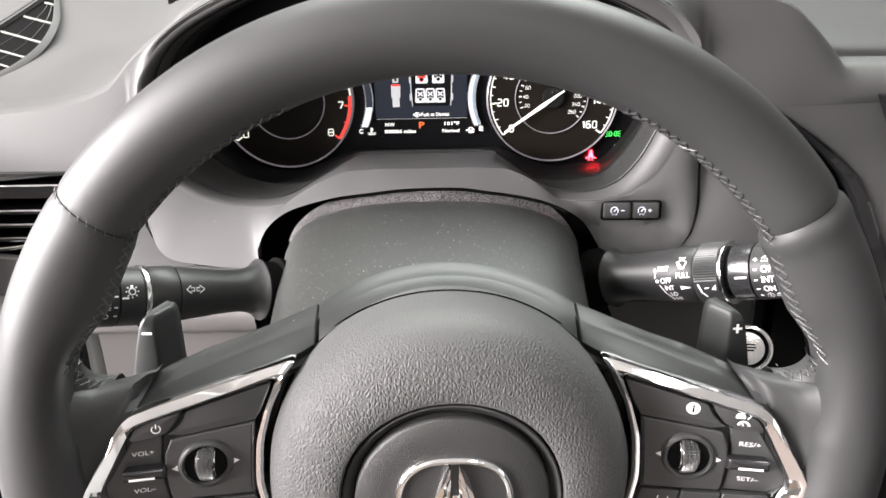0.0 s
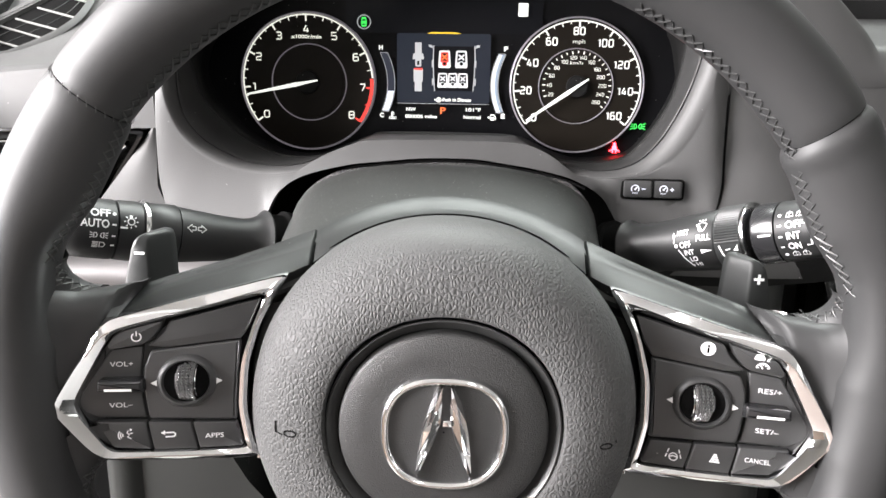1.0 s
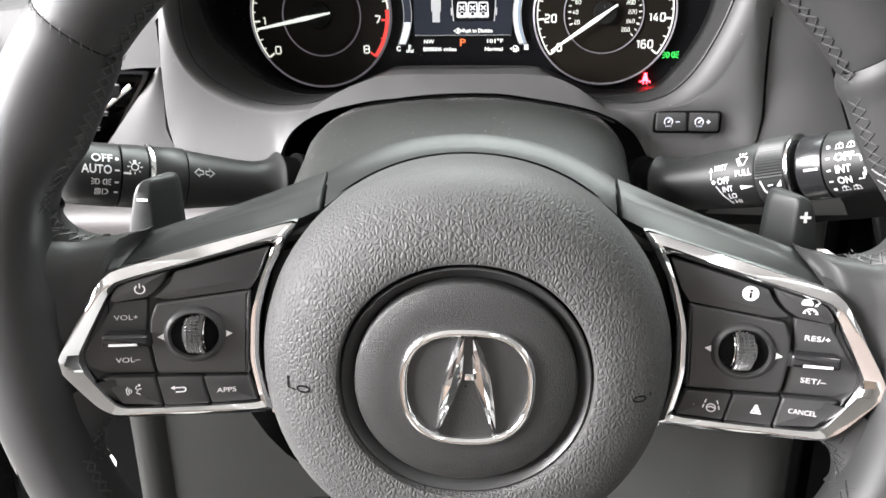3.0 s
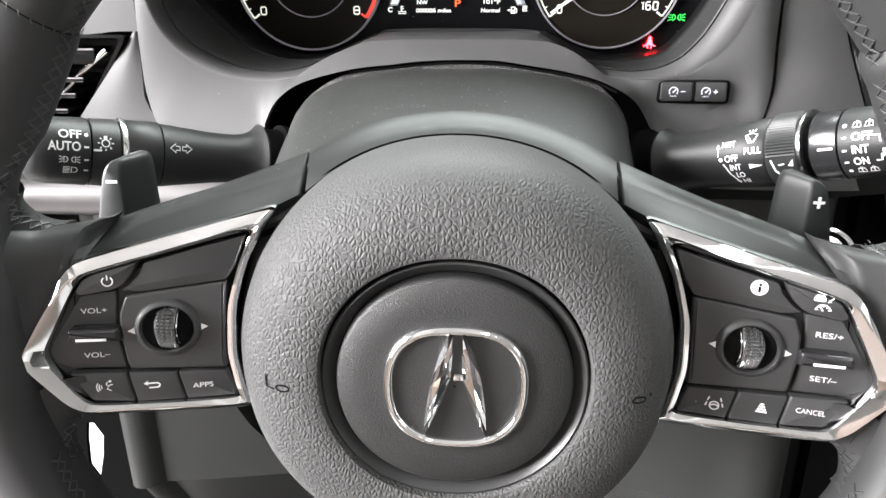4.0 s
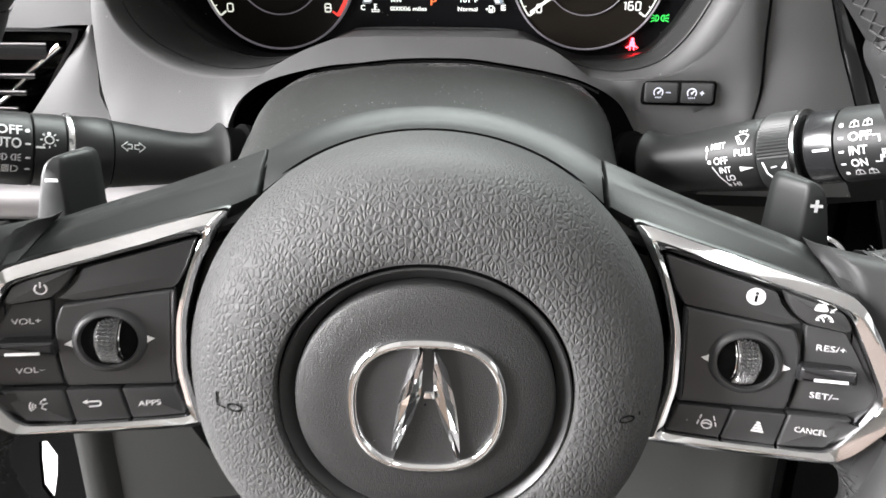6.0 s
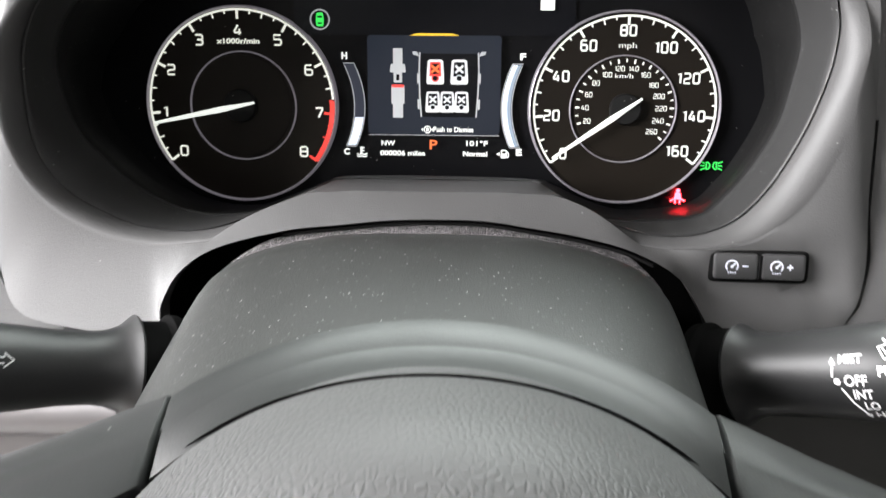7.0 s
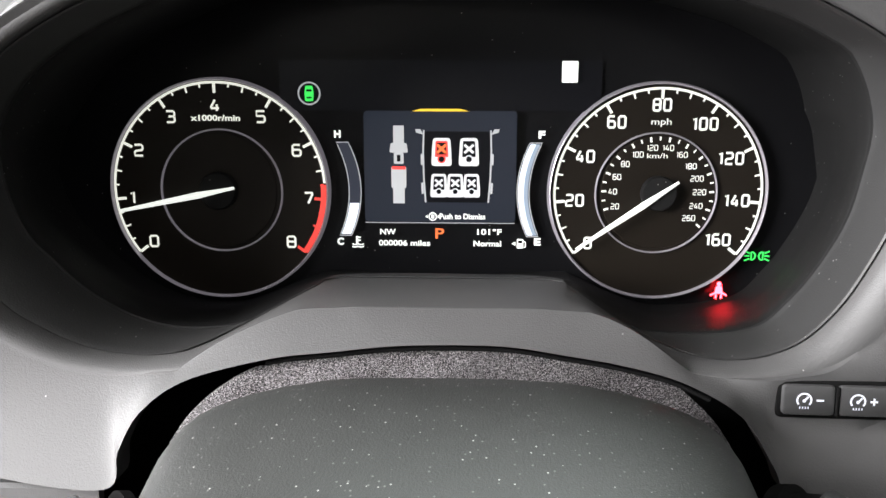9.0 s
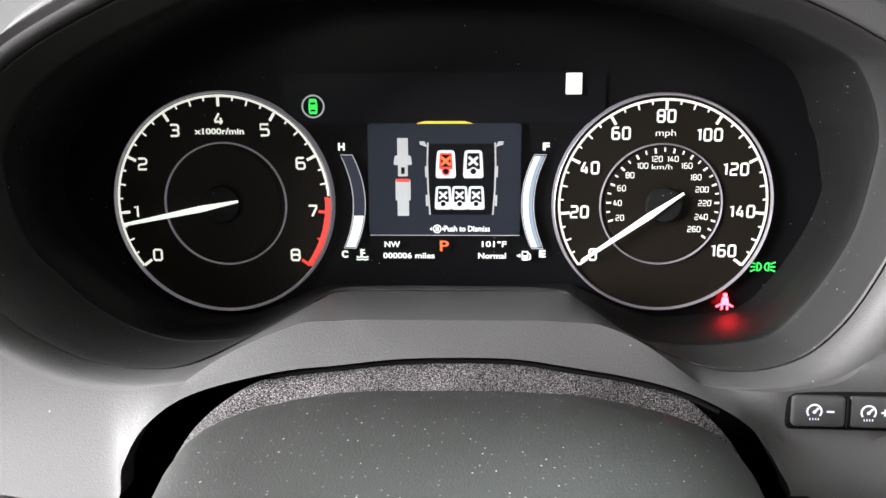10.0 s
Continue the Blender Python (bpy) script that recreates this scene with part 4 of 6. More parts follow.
def curved_gauge(x, s, fill_from, fill_to, mat):
    """A bar gauge bent round the dial; s says on which side it bulges."""
    def edge(z, k):
        return x + s * (0.0062 * (1 - ((z - 0.153) / 0.0235) ** 2)) + s * k
    zs = np.linspace(0.1325, 0.1750, 26)
    fr = bmesh.new()
    loop = [(edge(z, -0.0027), z) for z in zs] + [(edge(z, 0.0027), z) for z in zs[::-1]]
    stroke2(loop, 0.0004, fr, True)
    g = part("bar_gauge", at(fr, 0, 0, 0.0005), LIT_GREY, CL, "thin-lined curved bar gauge")
    zs = np.linspace(0.1329, 0.1746, 26)
    part("bar_back", at(skin([[(edge(z, -0.0024), 0, z) for z in zs], [(edge(z, 0.0024), 0, z) for z in zs]]), 0, 0, 0.0004), LIT_DIM, g)
    zs = np.linspace(fill_from, fill_to, 20)
    lo, hi = (-0.0022, 0.0022) if s > 0 else (-0.0003, 0.0022)
    part("bar_fill", at(skin([[(edge(z, lo), 0, z) for z in zs], [(edge(z, hi), 0, z) for z in zs]]), 0, 0, 0.0006), mat, g, "lit white bar")
    if s < 0:
        part("bar_shade", at(skin([[(edge(z, -0.0022), 0, z) for z in zs], [(edge(z, -0.0003), 0, z) for z in zs]]), 0, 0, 0.0006), LIT_STEEL, g, "steel blue side of the bar")


curved_gauge(-0.0520, 1, 0.1331, 0.1475, LIT_BAR)
curved_gauge(0.0365, -1, 0.1331, 0.1744, LIT_BAR)
for s, x, z in (("H", -0.0533, 0.1785), ("C", -0.0530, 0.1295), ("F", 0.0380, 0.1785), ("E", 0.0372, 0.1300)):
    part("gauge_letter", at(text_mesh(s, 0.0044, 0.0030, bold=0.0002), x, z, 0.0006), LIT, CL)
ic = bmesh.new()
flat(ic, rect(-0.0003, 0.0012, 0.0010, 0.0040))
flat(ic, rect(0.0007, 0.0026, 0.0012, 0.0006))
flat(ic, rect(0.0007, 0.0012, 0.0012, 0.0006))
stroke2([(-0.0026, -0.0004), (-0.0014, -0.0009), (0, -0.0004), (0.0014, -0.0009), (0.0028, -0.0004)], 0.0006, ic)
stroke2([(-0.0026, -0.0016), (-0.0014, -0.0020), (0, -0.0016), (0.0014, -0.0020), (0.0028, -0.0016)], 0.0006, ic)
part("coolant_symbol", at(ic, -0.0450, 0.1290, 0.0006), LIT, CL)
ic = bmesh.new()
flat(ic, rect(0.0003, 0, 0.0030, 0.0044, 0.0004))
stroke2([(0.0018, 0.0012), (0.0027, 0.0006), (0.0027, -0.0014), (0.0021, -0.0018)], 0.0005, ic)
flat(ic, [(-0.0036, 0), (-0.0018, -0.0009), (-0.0018, 0.0009)])
part("fuel_symbol", at(ic, 0.0292, 0.1292, 0.0006), LIT, CL)
part("pump_window", at(flat(bmesh.new(), rect(0.0003, 0.0009, 0.0019, 0.0014)), 0.0292, 0.1292, 0.0008), SCREEN_DARK, CL)
gcar = part("lane_lamp", at(stroke2(arc(0, 0, 0.0048, 0, 350, 36), 0.0007, closed=True), -0.0655, 0.1965, 0.0005), LIT_GREY, CL, "round driving-aid symbol")
part("lane_car", at(flat(bmesh.new(), rounded([(-0.0018, -0.0034), (0.0018, -0.0034), (0.0021, 0.0), (0.0016, 0.0034), (-0.0016, 0.0034), (-0.0021, 0.0)], 0.0007)), -0.0655, 0.1965, 0.0006), LIT_GREEN, gcar, "green lit car symbol")
part("car_glass", at(merge(flat(bmesh.new(), rect(0, 0.0013, 0.0024, 0.0009, 0.0002)), flat(bmesh.new(), rect(0, -0.0018, 0.0022, 0.0007, 0.0002))), -0.0655, 0.1965, 0.0008), SCREEN_DARK, gcar)
sign = part("speed_sign", at(flat(bmesh.new(), rect(0, 0, 0.0070, 0.0092, 0.0004)), 0.0497, 0.2060, 0.0005), LIT, CL, "white lit speed limit sign")
part("sign_number", at(text_mesh("25", 0.0044, 0.0042), 0.0497, 0.2045, 0.0007), LIT_GREY, sign)
ic = bmesh.new()
for s in (-1, 1):
    half = [(s * (0.0026 - 0.0018 * math.cos(radians(a))), 0.0019 * math.sin(radians(a))) for a in np.linspace(-90, 90, 12)]
    stroke2(half, 0.0007, ic, True)
    for k in (-1, 0, 1):
        stroke2([(s * 0.0033, k * 0.0012), (s * 0.0056, k * 0.0022)], 0.0007, ic)
part("position_lamp_symbol", at(ic, 0.1368, 0.1245, 0.0006), LIT_GREEN, CL, "green lit position lamp symbol")
ic = bmesh.new()
disc(0, 0.0030, 0.0011, ic, 12)
flat(ic, rounded([(-0.0019, -0.0016), (0.0019, -0.0016), (0.0014, 0.0020), (-0.0014, 0.0020)], 0.0006))
stroke2([(-0.0038, -0.0024), (-0.0016, -0.0012)], 0.0008, ic)
stroke2([(0.0038, -0.0024), (0.0016, -0.0012)], 0.0008, ic)
stroke2([(-0.0012, -0.0018), (-0.0012, -0.0038)], 0.0009, ic)
stroke2([(0.0012, -0.0018), (0.0012, -0.0038)], 0.0009, ic)
part("seat_belt_symbol", at(ic, 0.1208, 0.1082, 0.0006), WARN_RED, CL, "red lit seat belt warning symbol")

# ---- dial dimmer switch on the fascia ----
SW = thing("dimmer_switch", CABIN @ pose(0.1298, 0.4946, 0.0967, -3, 0, -2), "black two-button dimmer switch in the fascia", "switch")


def face_lift(y0=0.0):
    return lambda x, z, h: (x, y0 - h, z)


part("bezel", slab(rect(0, 0, 0.0392, 0.0132, 0.0026), face_lift(0.0042), 0.0042, 0.0006), GAP, SW, "thin black bezel")
for s, sign_text in ((-1, "minus"), (1, "plus")):
    b = part("button", slab(rect(s * 0.0092, 0.0002, 0.0172, 0.0104, 0.0016), face_lift(0.003), 0.0048, 0.0008), BUTTON, SW, f"black {sign_text} button")
    g = stroke2(arc(0, 0, 0.0023, -40, 220, 20), 0.0006)
    stroke2([(-0.0002, -0.0004), (0.0013, 0.0012)], 0.0007, g)
    disc(0, -0.0002, 0.0006, g, 10)
    for k in range(4):
        stroke2([(-0.0013 + k * 0.0009, -0.0030), (-0.0013 + k * 0.0009, -0.0022)], 0.0004, g)
    stroke2([(0.0040, 0.0), (0.0064, 0.0)], 0.0006, g)
    if s > 0:
        stroke2([(0.0052, -0.0012), (0.0052, 0.0012)], 0.0006, g)
    part("symbol", move(g, lambda c: (c.x + s * 0.0087 - 0.0022, -0.0020, c.z + 0.0004)), BLUE_WHITE, b)
part("divider", slab(rect(0, 0, 0.0010, 0.0098), face_lift(0.003), 0.0050, 0.0003), GAP, SW)


# ---- steering column cover and its felt gap ----
COL = thing("steering_column_cover", CABIN @ Matrix.Translation((0.0, 0.40, 0.03)), "dusty black plastic steering column cover", "column cover")


def column_section(y, n=53):
    """Half a rounded arch over the column at depth y."""
    top = np.interp(y, [0.335, 0.36, 0.40, 0.435, 0.452, 0.462], [0.083, 0.092, 0.103, 0.112, 0.1155, 0.1150])
    half = np.interp(y, [0.335, 0.37, 0.43, 0.462], [0.93, 0.96, 0.985, 1.0])
    xs = (0, 20, 35, 50, 61, 70, 76, 81, 85, 88, 90, 91.2, 92, 92.2)
    dz = (0, 0.2, 1.0, 3.6, 6.4, 9.8, 13.0, 17.0, 22.0, 28.0, 35.0, 43.0, 60.0, 95.0)
    pts = []
    for k in np.linspace(-1, 1, n):
        a = abs(k) * (len(xs) - 1)
        x = math.copysign(np.interp(a, range(len(xs)), xs), k) / 1000
        pts.append((x * half + 0.001, y - 0.40, top - np.interp(a, range(len(dz)), dz) / 1000 - 0.03))
    return pts


ys = list(np.linspace(0.335, 0.45, 14)) + [0.455, 0.459, 0.461, 0.462]
rows = [column_section(y) for y in ys]
rows += [[(x * (1 - 0.012 * k) , y + 0.0005 * k, z - 0.0022 * k) for x, y, z in rows[-1]] for k in (1, 3)]
part("upper_cover", skin(rows), COLUMN, COL)
rows = []
for y in np.linspace(0.335, 0.47, 6):
    rows.append([(0.0965 * math.cos(a), y - 0.40, -0.015 + 0.075 * math.sin(a)) for a in np.linspace(math.pi, 2 * math.pi, 20)])
part("lower_cover", skin(rows), COLUMN, COL, "black lower column cover")

BOOT = thing("column_gap_felt", CABIN @ Matrix.Translation((0.0, 0.48, 0.06)), "grey felt cloth closing the gap above the column", "felt cover")
cut_edge = [p for p in outer_edge if p[2] < 0.1135 and -0.108 < p[0] < 0.1120 and 0.075 < p[2]]
cut_edge = sorted(cut_edge, key=lambda p: p[0] + (0.0001 if p[0] > 0 else -0.0001) * p[2])
felt_rows = []
back_sec = spline([q for q in column_section(0.459) if -0.0850 < q[0] < 0.0905], len(cut_edge))
for k0 in np.linspace(0, 1, 12):
    row = []
    for j, (p, q) in enumerate(zip(cut_edge, back_sec)):
        end = min(j, len(cut_edge) - 1 - j) / len(cut_edge)
        k = 1 - (1 - k0) * min(1.0, 0.05 + 5.0 * end)
        q = (q[0], q[1] + 0.40, q[2] + 0.03)
        s = math.sin(math.pi * k)
        x = p[0] * (1 - k) + q[0] * k
        row.append((x, p[1] * (1 - k) + q[1] * k - 0.48 + 0.004 * (1 - k), p[2] * (1 - k) + q[2] * k - 0.06 - 0.005 * s - 0.003 + 0.0012 * math.sin(x * 160 + 3 * k) * s))
    felt_rows.append(row)
part("cloth", skin(felt_rows), FELT, BOOT)
part("hem", tube([(p[0], p[1] - 0.4765, p[2] - 0.0625) for p in cut_edge if -0.065 < p[0] < 0.09], 0.0008, 6), GAP, BOOT, "black hem along the fascia")

# ---- stalks ----
def stalk_frame(a, direction, up, off):
    x = Vector(direction).normalized()
    z = Vector(up)
    z = (z - x * z.dot(x)).normalized()
    y = z.cross(x)
    m = Matrix((x, y, z)).transposed().to_4x4()
    m.translation = Vector(a) + Vector(off)
    return m


def turned(profile, n=40, squash=1.0, bm=None, cap=True):
    """A body turned about local x from (x, radius) pairs."""
    rows = [[(x, r * math.cos(a), r * squash * math.sin(a)) for a in [2 * math.pi * k / n for k in range(n)]] for x, r in profile]
    return skin(rows, False, True, bm, cap)


def wrapped(bm, s, z, radius, way, lift=0.00025, front=-1):
    """Lays flat print (x, z) round a stalk at length s and height z; way: along or against the stalk."""
    def put(c):
        r = radius(s + way * c.x) if callable(radius) else radius
        a = (z + c.z) / r
        r += lift
        return (s + way * c.x, front * r * math.cos(a), r * math.sin(a))
    return move(bm, put)


def across(v, d):
    """The part of v square to d."""
    d = Vector(d).normalized()
    return (v - d * v.dot(d)).normalized()


UP45, VIEW45 = Vector((-0.025, 0.392, 0.919)), Vector((-0.079, 0.916, -0.393))

# left: lamps and turn signals
dl = Vector((-0.785, -0.604, 0.141)) + UP45 * 0.075
LS = thing("turn_signal_stalk", CABIN @ stalk_frame((-0.122, 0.392, 0.092), dl, -VIEW45.cross(dl), across(UP45, dl) * -0.0035 + across(VIEW45, dl) * 0.0145),
           "black turn signal and headlamp stalk with white symbols", "control stalk")
lm = LS.matrix_world.inverted() @ CABIN
FL = -1 if (lm.to_3x3() @ (-VIEW45)).y < 0 else 1
ZL = 1 if (lm.to_3x3() @ UP45).z > 0 else -1
part("arm", turned([(-0.0420, 0.0150), (-0.0416, 0.0176), (-0.0408, 0.0178), (-0.0395, 0.0165), (-0.0370, 0.0142), (-0.0330, 0.0126), (-0.0280, 0.0119), (-0.018, 0.0122), (0.0, 0.0140), (0.0065, 0.0147), (0.0080, 0.0147)]), STALK, LS)
part("collar", turned([(0.0085, 0.0140), (0.0087, 0.0152), (0.0095, 0.0155), (0.0230, 0.0153), (0.0240, 0.0146)]), STALK, LS)
part("bright_ring", turned([(0.0238, 0.0140), (0.0238, 0.0161), (0.0246, 0.0165), (0.0262, 0.0163), (0.0268, 0.0140)]), SATIN_CHROME, LS, "bright silver ring")
part("index_sleeve", turned([(0.0268, 0.0138), (0.0270, 0.0150), (0.0292, 0.0153), (0.0385, 0.0150), (0.0390, 0.0140)]), STALK, LS)
part("knob", turned([(0.0392, 0.0140), (0.0394, 0.0148), (0.0402, 0.0151), (0.056, 0.0147), (0.061, 0.0140), (0.0640, 0.0120), (0.0655, 0.0085), (0.0658, 0.001)]), STALK, LS, "black rotary knob end")
part("root", turned([(-0.056, 0.0150), (-0.0550, 0.0180), (-0.0520, 0.0182), (-0.0505, 0.0160), (-0.0425, 0.0158), (-0.0418, 0.0140)]), GAP, LS, "black rubber root")


def lprint(name, bm, s, z, r=0.0151):
    if r is None:
        r = lambda q: float(np.interp(q, [-0.030, -0.018, 0.0, 0.0065], [0.0118, 0.0122, 0.0140, 0.0147]))
    part(name, wrapped(bm, s, z * ZL, r, -1, front=FL) if ZL > 0 else wrapped(move(bm, lambda c: (c.x, 0, -c.z)), s, -z, r, -1, front=FL), WHITE_PRINT, LS)


lprint("print_off", text_mesh("OFF", 0.0056, 0.0092, bold=0.0001), 0.0478, 0.0055)
lprint("print_auto", text_mesh("AUTO", 0.0056, 0.0130, bold=0.0001), 0.0500, 0.0000)
bm = merge(disc(0, 0.0055, 0.0009, n=10), flat(bmesh.new(), rect(0, 0, 0.0020, 0.0008)), flat(bmesh.new(), rect(0, -0.0055, 0.0018, 0.0008)), flat(bmesh.new(), rect(0, -0.0103, 0.0018, 0.0008)))
lprint("position_marks", bm, 0.0413, 0.0)
ic = bmesh.new()
for s in (-1, 1):
    stroke2([(s * 0.0023, -0.0013), (s * 0.0012, -0.0010), (s * 0.0007, 0), (s * 0.0012, 0.0010), (s * 0.0023, 0.0013)], 0.0005, ic, True)
    for k in (-1, 0, 1):
        stroke2([(s * 0.0028, k * 0.0007), (s * 0.0042, k * 0.0014)], 0.0004, ic)
lprint("side_lamp_symbol", ic, 0.0480, -0.0055)
ic = stroke2([(0.0004, -0.0014), (0.0022, -0.0011), (0.0028, 0), (0.0022, 0.0011), (0.0004, 0.0014)], 0.0005, closed=True)
for k in range(5):
    stroke2([(-0.0030, -0.0014 + k * 0.0007), (-0.0003, -0.0014 + k * 0.0007)], 0.0004, ic)
lprint("headlamp_symbol", ic, 0.0475, -0.0103)
ic = stroke2(arc(0, 0, 0.0016, 0, 345, 18), 0.0005, closed=True)
for k in range(8):
    a = radians(45 * k)
    stroke2([(0.0024 * math.cos(a), 0.0024 * math.sin(a)), (0.0034 * math.cos(a), 0.0034 * math.sin(a))], 0.0005, ic)
flat(ic, rect(0, 0.0026, 0.0014, 0.0014))
lprint("lamp_symbol", ic, 0.0335, 0.0022, 0.0152)
lprint("index_mark", flat(bmesh.new(), rect(0, 0, 0.0034, 0.0009)), 0.0368, -0.0010, 0.0152)
ic = bmesh.new()
for s in (-1, 1):
    stroke2([(s * 0.0006, 0.0009), (s * 0.0024, 0.0009), (s * 0.0024, 0.0021), (s * 0.0050, 0.0), (s * 0.0024, -0.0021), (s * 0.0024, -0.0009), (s * 0.0006, -0.0009)], 0.0005, ic, True)
lprint("turn_arrows", ic, 0.0006, 0.0018, None)

# right: wipers
dr = Vector((0.711, -0.659, 0.243)) + UP45 * 0.06
RS = thing("wiper_stalk", CABIN @ stalk_frame((0.130, 0.410, 0.091), dr, VIEW45.cross(dr) * -1, across(UP45, dr) * -0.0045 + across(VIEW45, dr) * 0.0150),
           "black wiper stalk with white markings and silver ring", "control stalk")
rm = RS.matrix_world.inverted() @ CABIN
FR = -1 if (rm.to_3x3() @ (-VIEW45)).y < 0 else 1
ZR = 1 if (rm.to_3x3() @ UP45).z > 0 else -1
part("arm", turned([(-0.0425, 0.0150), (-0.0421, 0.0174), (-0.0412, 0.0176), (-0.0398, 0.0166), (-0.0370, 0.0150), (-0.0320, 0.0139), (-0.0240, 0.0137), (-0.014, 0.0143), (0.0, 0.0152), (0.0150, 0.0160), (0.0160, 0.0155)]), STALK, RS)
bm = bmesh.new()
n = 150
rows = []
for x, r, ridge in ((0.0162, 0.0150, 0), (0.0164, 0.0160, 0), (0.0172, 0.0166, 0), (0.0185, 0.0166, 1), (0.0290, 0.0164, 1), (0.0300, 0.0164, 0), (0.0305, 0.0155, 0)):
    row = []
    for k in range(n):
        a = 2 * math.pi * k / n
        up = math.sin(a) * ZR
        rr = r + (0.0003 * (1 if k % 2 else -1) if ridge and up > -0.25 else 0)
        row.append((x, rr * math.cos(a), rr * math.sin(a)))
    rows.append(row)
part("ribbed_ring", skin(rows, False, True, None, True), SATIN, RS, "black ribbed turning ring")
part("bright_ring", turned([(0.0305, 0.0140), (0.0305, 0.0168), (0.0313, 0.0172), (0.0325, 0.0170), (0.0330, 0.0140)]), SATIN_CHROME, RS, "thin silver ring")
part("shaft_gap", turned([(0.0330, 0.0128), (0.0352, 0.0128)]), GAP, RS)
part("gloss_sleeve", turned([(0.0352, 0.0120), (0.0354, 0.0148), (0.0364, 0.0152), (0.0465, 0.0149), (0.0470, 0.0140)]), GLOSS_SLEEVE, RS, "glossy black sleeve")
part("knob", turned([(0.0472, 0.0140), (0.0474, 0.0148), (0.0482, 0.0150), (0.078, 0.0140), (0.083, 0.0128), (0.0855, 0.0095), (0.0862, 0.001)]), STALK, RS, "black rotary knob end")
part("root", turned([(-0.058, 0.0155), (-0.0570, 0.0186), (-0.0530, 0.0188), (-0.0515, 0.0164), (-0.0430, 0.0162), (-0.0424, 0.0140)]), GAP, RS, "black rubber root")


def rprint(name, bm, s, z, r=None):
    if r is None:
        r = lambda q: float(np.interp(q, [-0.024, -0.014, 0.0, 0.015], [0.0137, 0.0143, 0.0152, 0.0160]))
    part(name, wrapped(bm, s, z * ZR, r, 1, front=FR) if ZR > 0 else wrapped(move(bm, lambda c: (c.x, 0, -c.z)), s, -z, r, 1, front=FR), WHITE_PRINT, RS)


for body, s, z, w, h in (("MIST", -0.0010, 0.0036, 0.0068, 0.0038), ("OFF", 0.0002, -0.0030, 0.0066, 0.0044), ("INT", 0.0016, -0.0072, 0.0056, 0.0040), ("LO", 0.0032, -0.0112, 0.0042, 0.0040), ("HI", 0.0048, -0.0149, 0.0034, 0.0036), ("PULL", 0.0108, -0.0004, 0.0082, 0.0042)):
    rprint("print_" + body.lower(), text_mesh(body, h, w, bold=0.00008), s, z)
ic = stroke2([(-0.0053, 0.0020), (-0.0050, 0.0062)], 0.0005)
flat(ic, [(-0.0060, 0.0058), (-0.0040, 0.0058), (-0.0052, 0.0080)])
disc(-0.0040, 0.0006, 0.0010, ic, 10)
stroke2([(-0.0030, -0.0014), (-0.0005, -0.0065), (0.0022, -0.0115)], 0.0006, ic)
flat(ic, [(0.0012, -0.0110), (0.0032, -0.0110), (0.0026, -0.0130)])
rprint("scale_arrow", ic, -0.0012, -0.0036)
ic = bmesh.new()
stroke2([(-0.0030, 0.0012), (0.0, 0.0024), (0.0030, 0.0012), (0.0012, -0.0024), (-0.0012, -0.0024)], 0.0005, ic, True)
stroke2([(-0.0018, 0.0010), (0.0003, -0.0022)], 0.0005, ic)
for k in (-1, 0, 1):
    stroke2([(k * 0.0012, 0.0030), (k * 0.0018, 0.0042)], 0.0006, ic)
rprint("washer_symbol", ic, 0.0100, 0.0058)
rprint("index_arrow", flat(bmesh.new(), [(-0.0032, 0.0011), (-0.0032, -0.0011), (0.0032, 0.0)]), 0.0118, -0.0072)
rprint("ring_marks", merge(stroke2([(-0.0052, 0.0030), (-0.0040, -0.0020), (-0.0018, -0.0052)], 0.0009), stroke2([(-0.0020, 0.0004), (0.0006, 0.0008)], 0.0006), flat(bmesh.new(), [(0.0020, -0.0002), (0.0046, 0.0026), (0.0044, -0.0006)])), 0.0245, -0.0085, 0.0167)
rprint("index_mark", flat(bmesh.new(), rect(0, 0, 0.0062, 0.0010)), 0.0425, -0.0030, 0.0152)
for body, s, z, w in (("OFF", 0.0572, 0.0008, 0.0084), ("INT", 0.0562, -0.0045, 0.0066), ("ON", 0.0560, -0.0096, 0.0060), ("REAR", 0.0700, -0.0066, 0.0110)):
    rprint("print_" + body.lower(), text_mesh(body, 0.0047, w, bold=0.0001), s, z, 0.0149)
bm = merge(disc(0, 0.0060, 0.0009, n=10), flat(bmesh.new(), rect(0, 0.0008, 0.0018, 0.0008)), flat(bmesh.new(), rect(0, -0.0045, 0.0018, 0.0008)), flat(bmesh.new(), rect(0, -0.0096, 0.0018, 0.0008)), disc(0.0004, -0.0142, 0.0009, n=10))
rprint("position_marks", bm, 0.0502, 0.0, 0.0149)
for z in (0.0060, -0.0142):
    ic = bmesh.new()
    for k in (-1, 1):
        stroke2([(k * 0.0024 - 0.0017, -0.0011), (k * 0.0024 + 0.0017, -0.0011), (k * 0.0024 + 0.0012, 0.0011), (k * 0.0024 - 0.0012, 0.0011)], 0.0004, ic, True)
        stroke2([(k * 0.0024, -0.0011), (k * 0.0024, 0.0011)], 0.0003, ic)
        stroke2([(k * 0.0024 - 0.0006, 0.0013), (k * 0.0024, 0.0019), (k * 0.0024 + 0.0006, 0.0013)], 0.0003, ic)
    rprint("rear_washer_symbol", ic, 0.0574, z, 0.0149)
rprint("bracket", stroke2([(-0.0012, 0.0008), (0.0010, 0.0008), (0.0010, -0.0096), (-0.0012, -0.0096)], 0.0007), 0.0630, 0.0, 0.0149)

# ---- steering wheel ----
xw = Vector((0.99855, 0.04474, -0.02983)).normalized()
zw = Vector((0, math.sin(radians(5)), math.cos(radians(5))))
zw = (zw - xw * zw.dot(xw)).normalized()
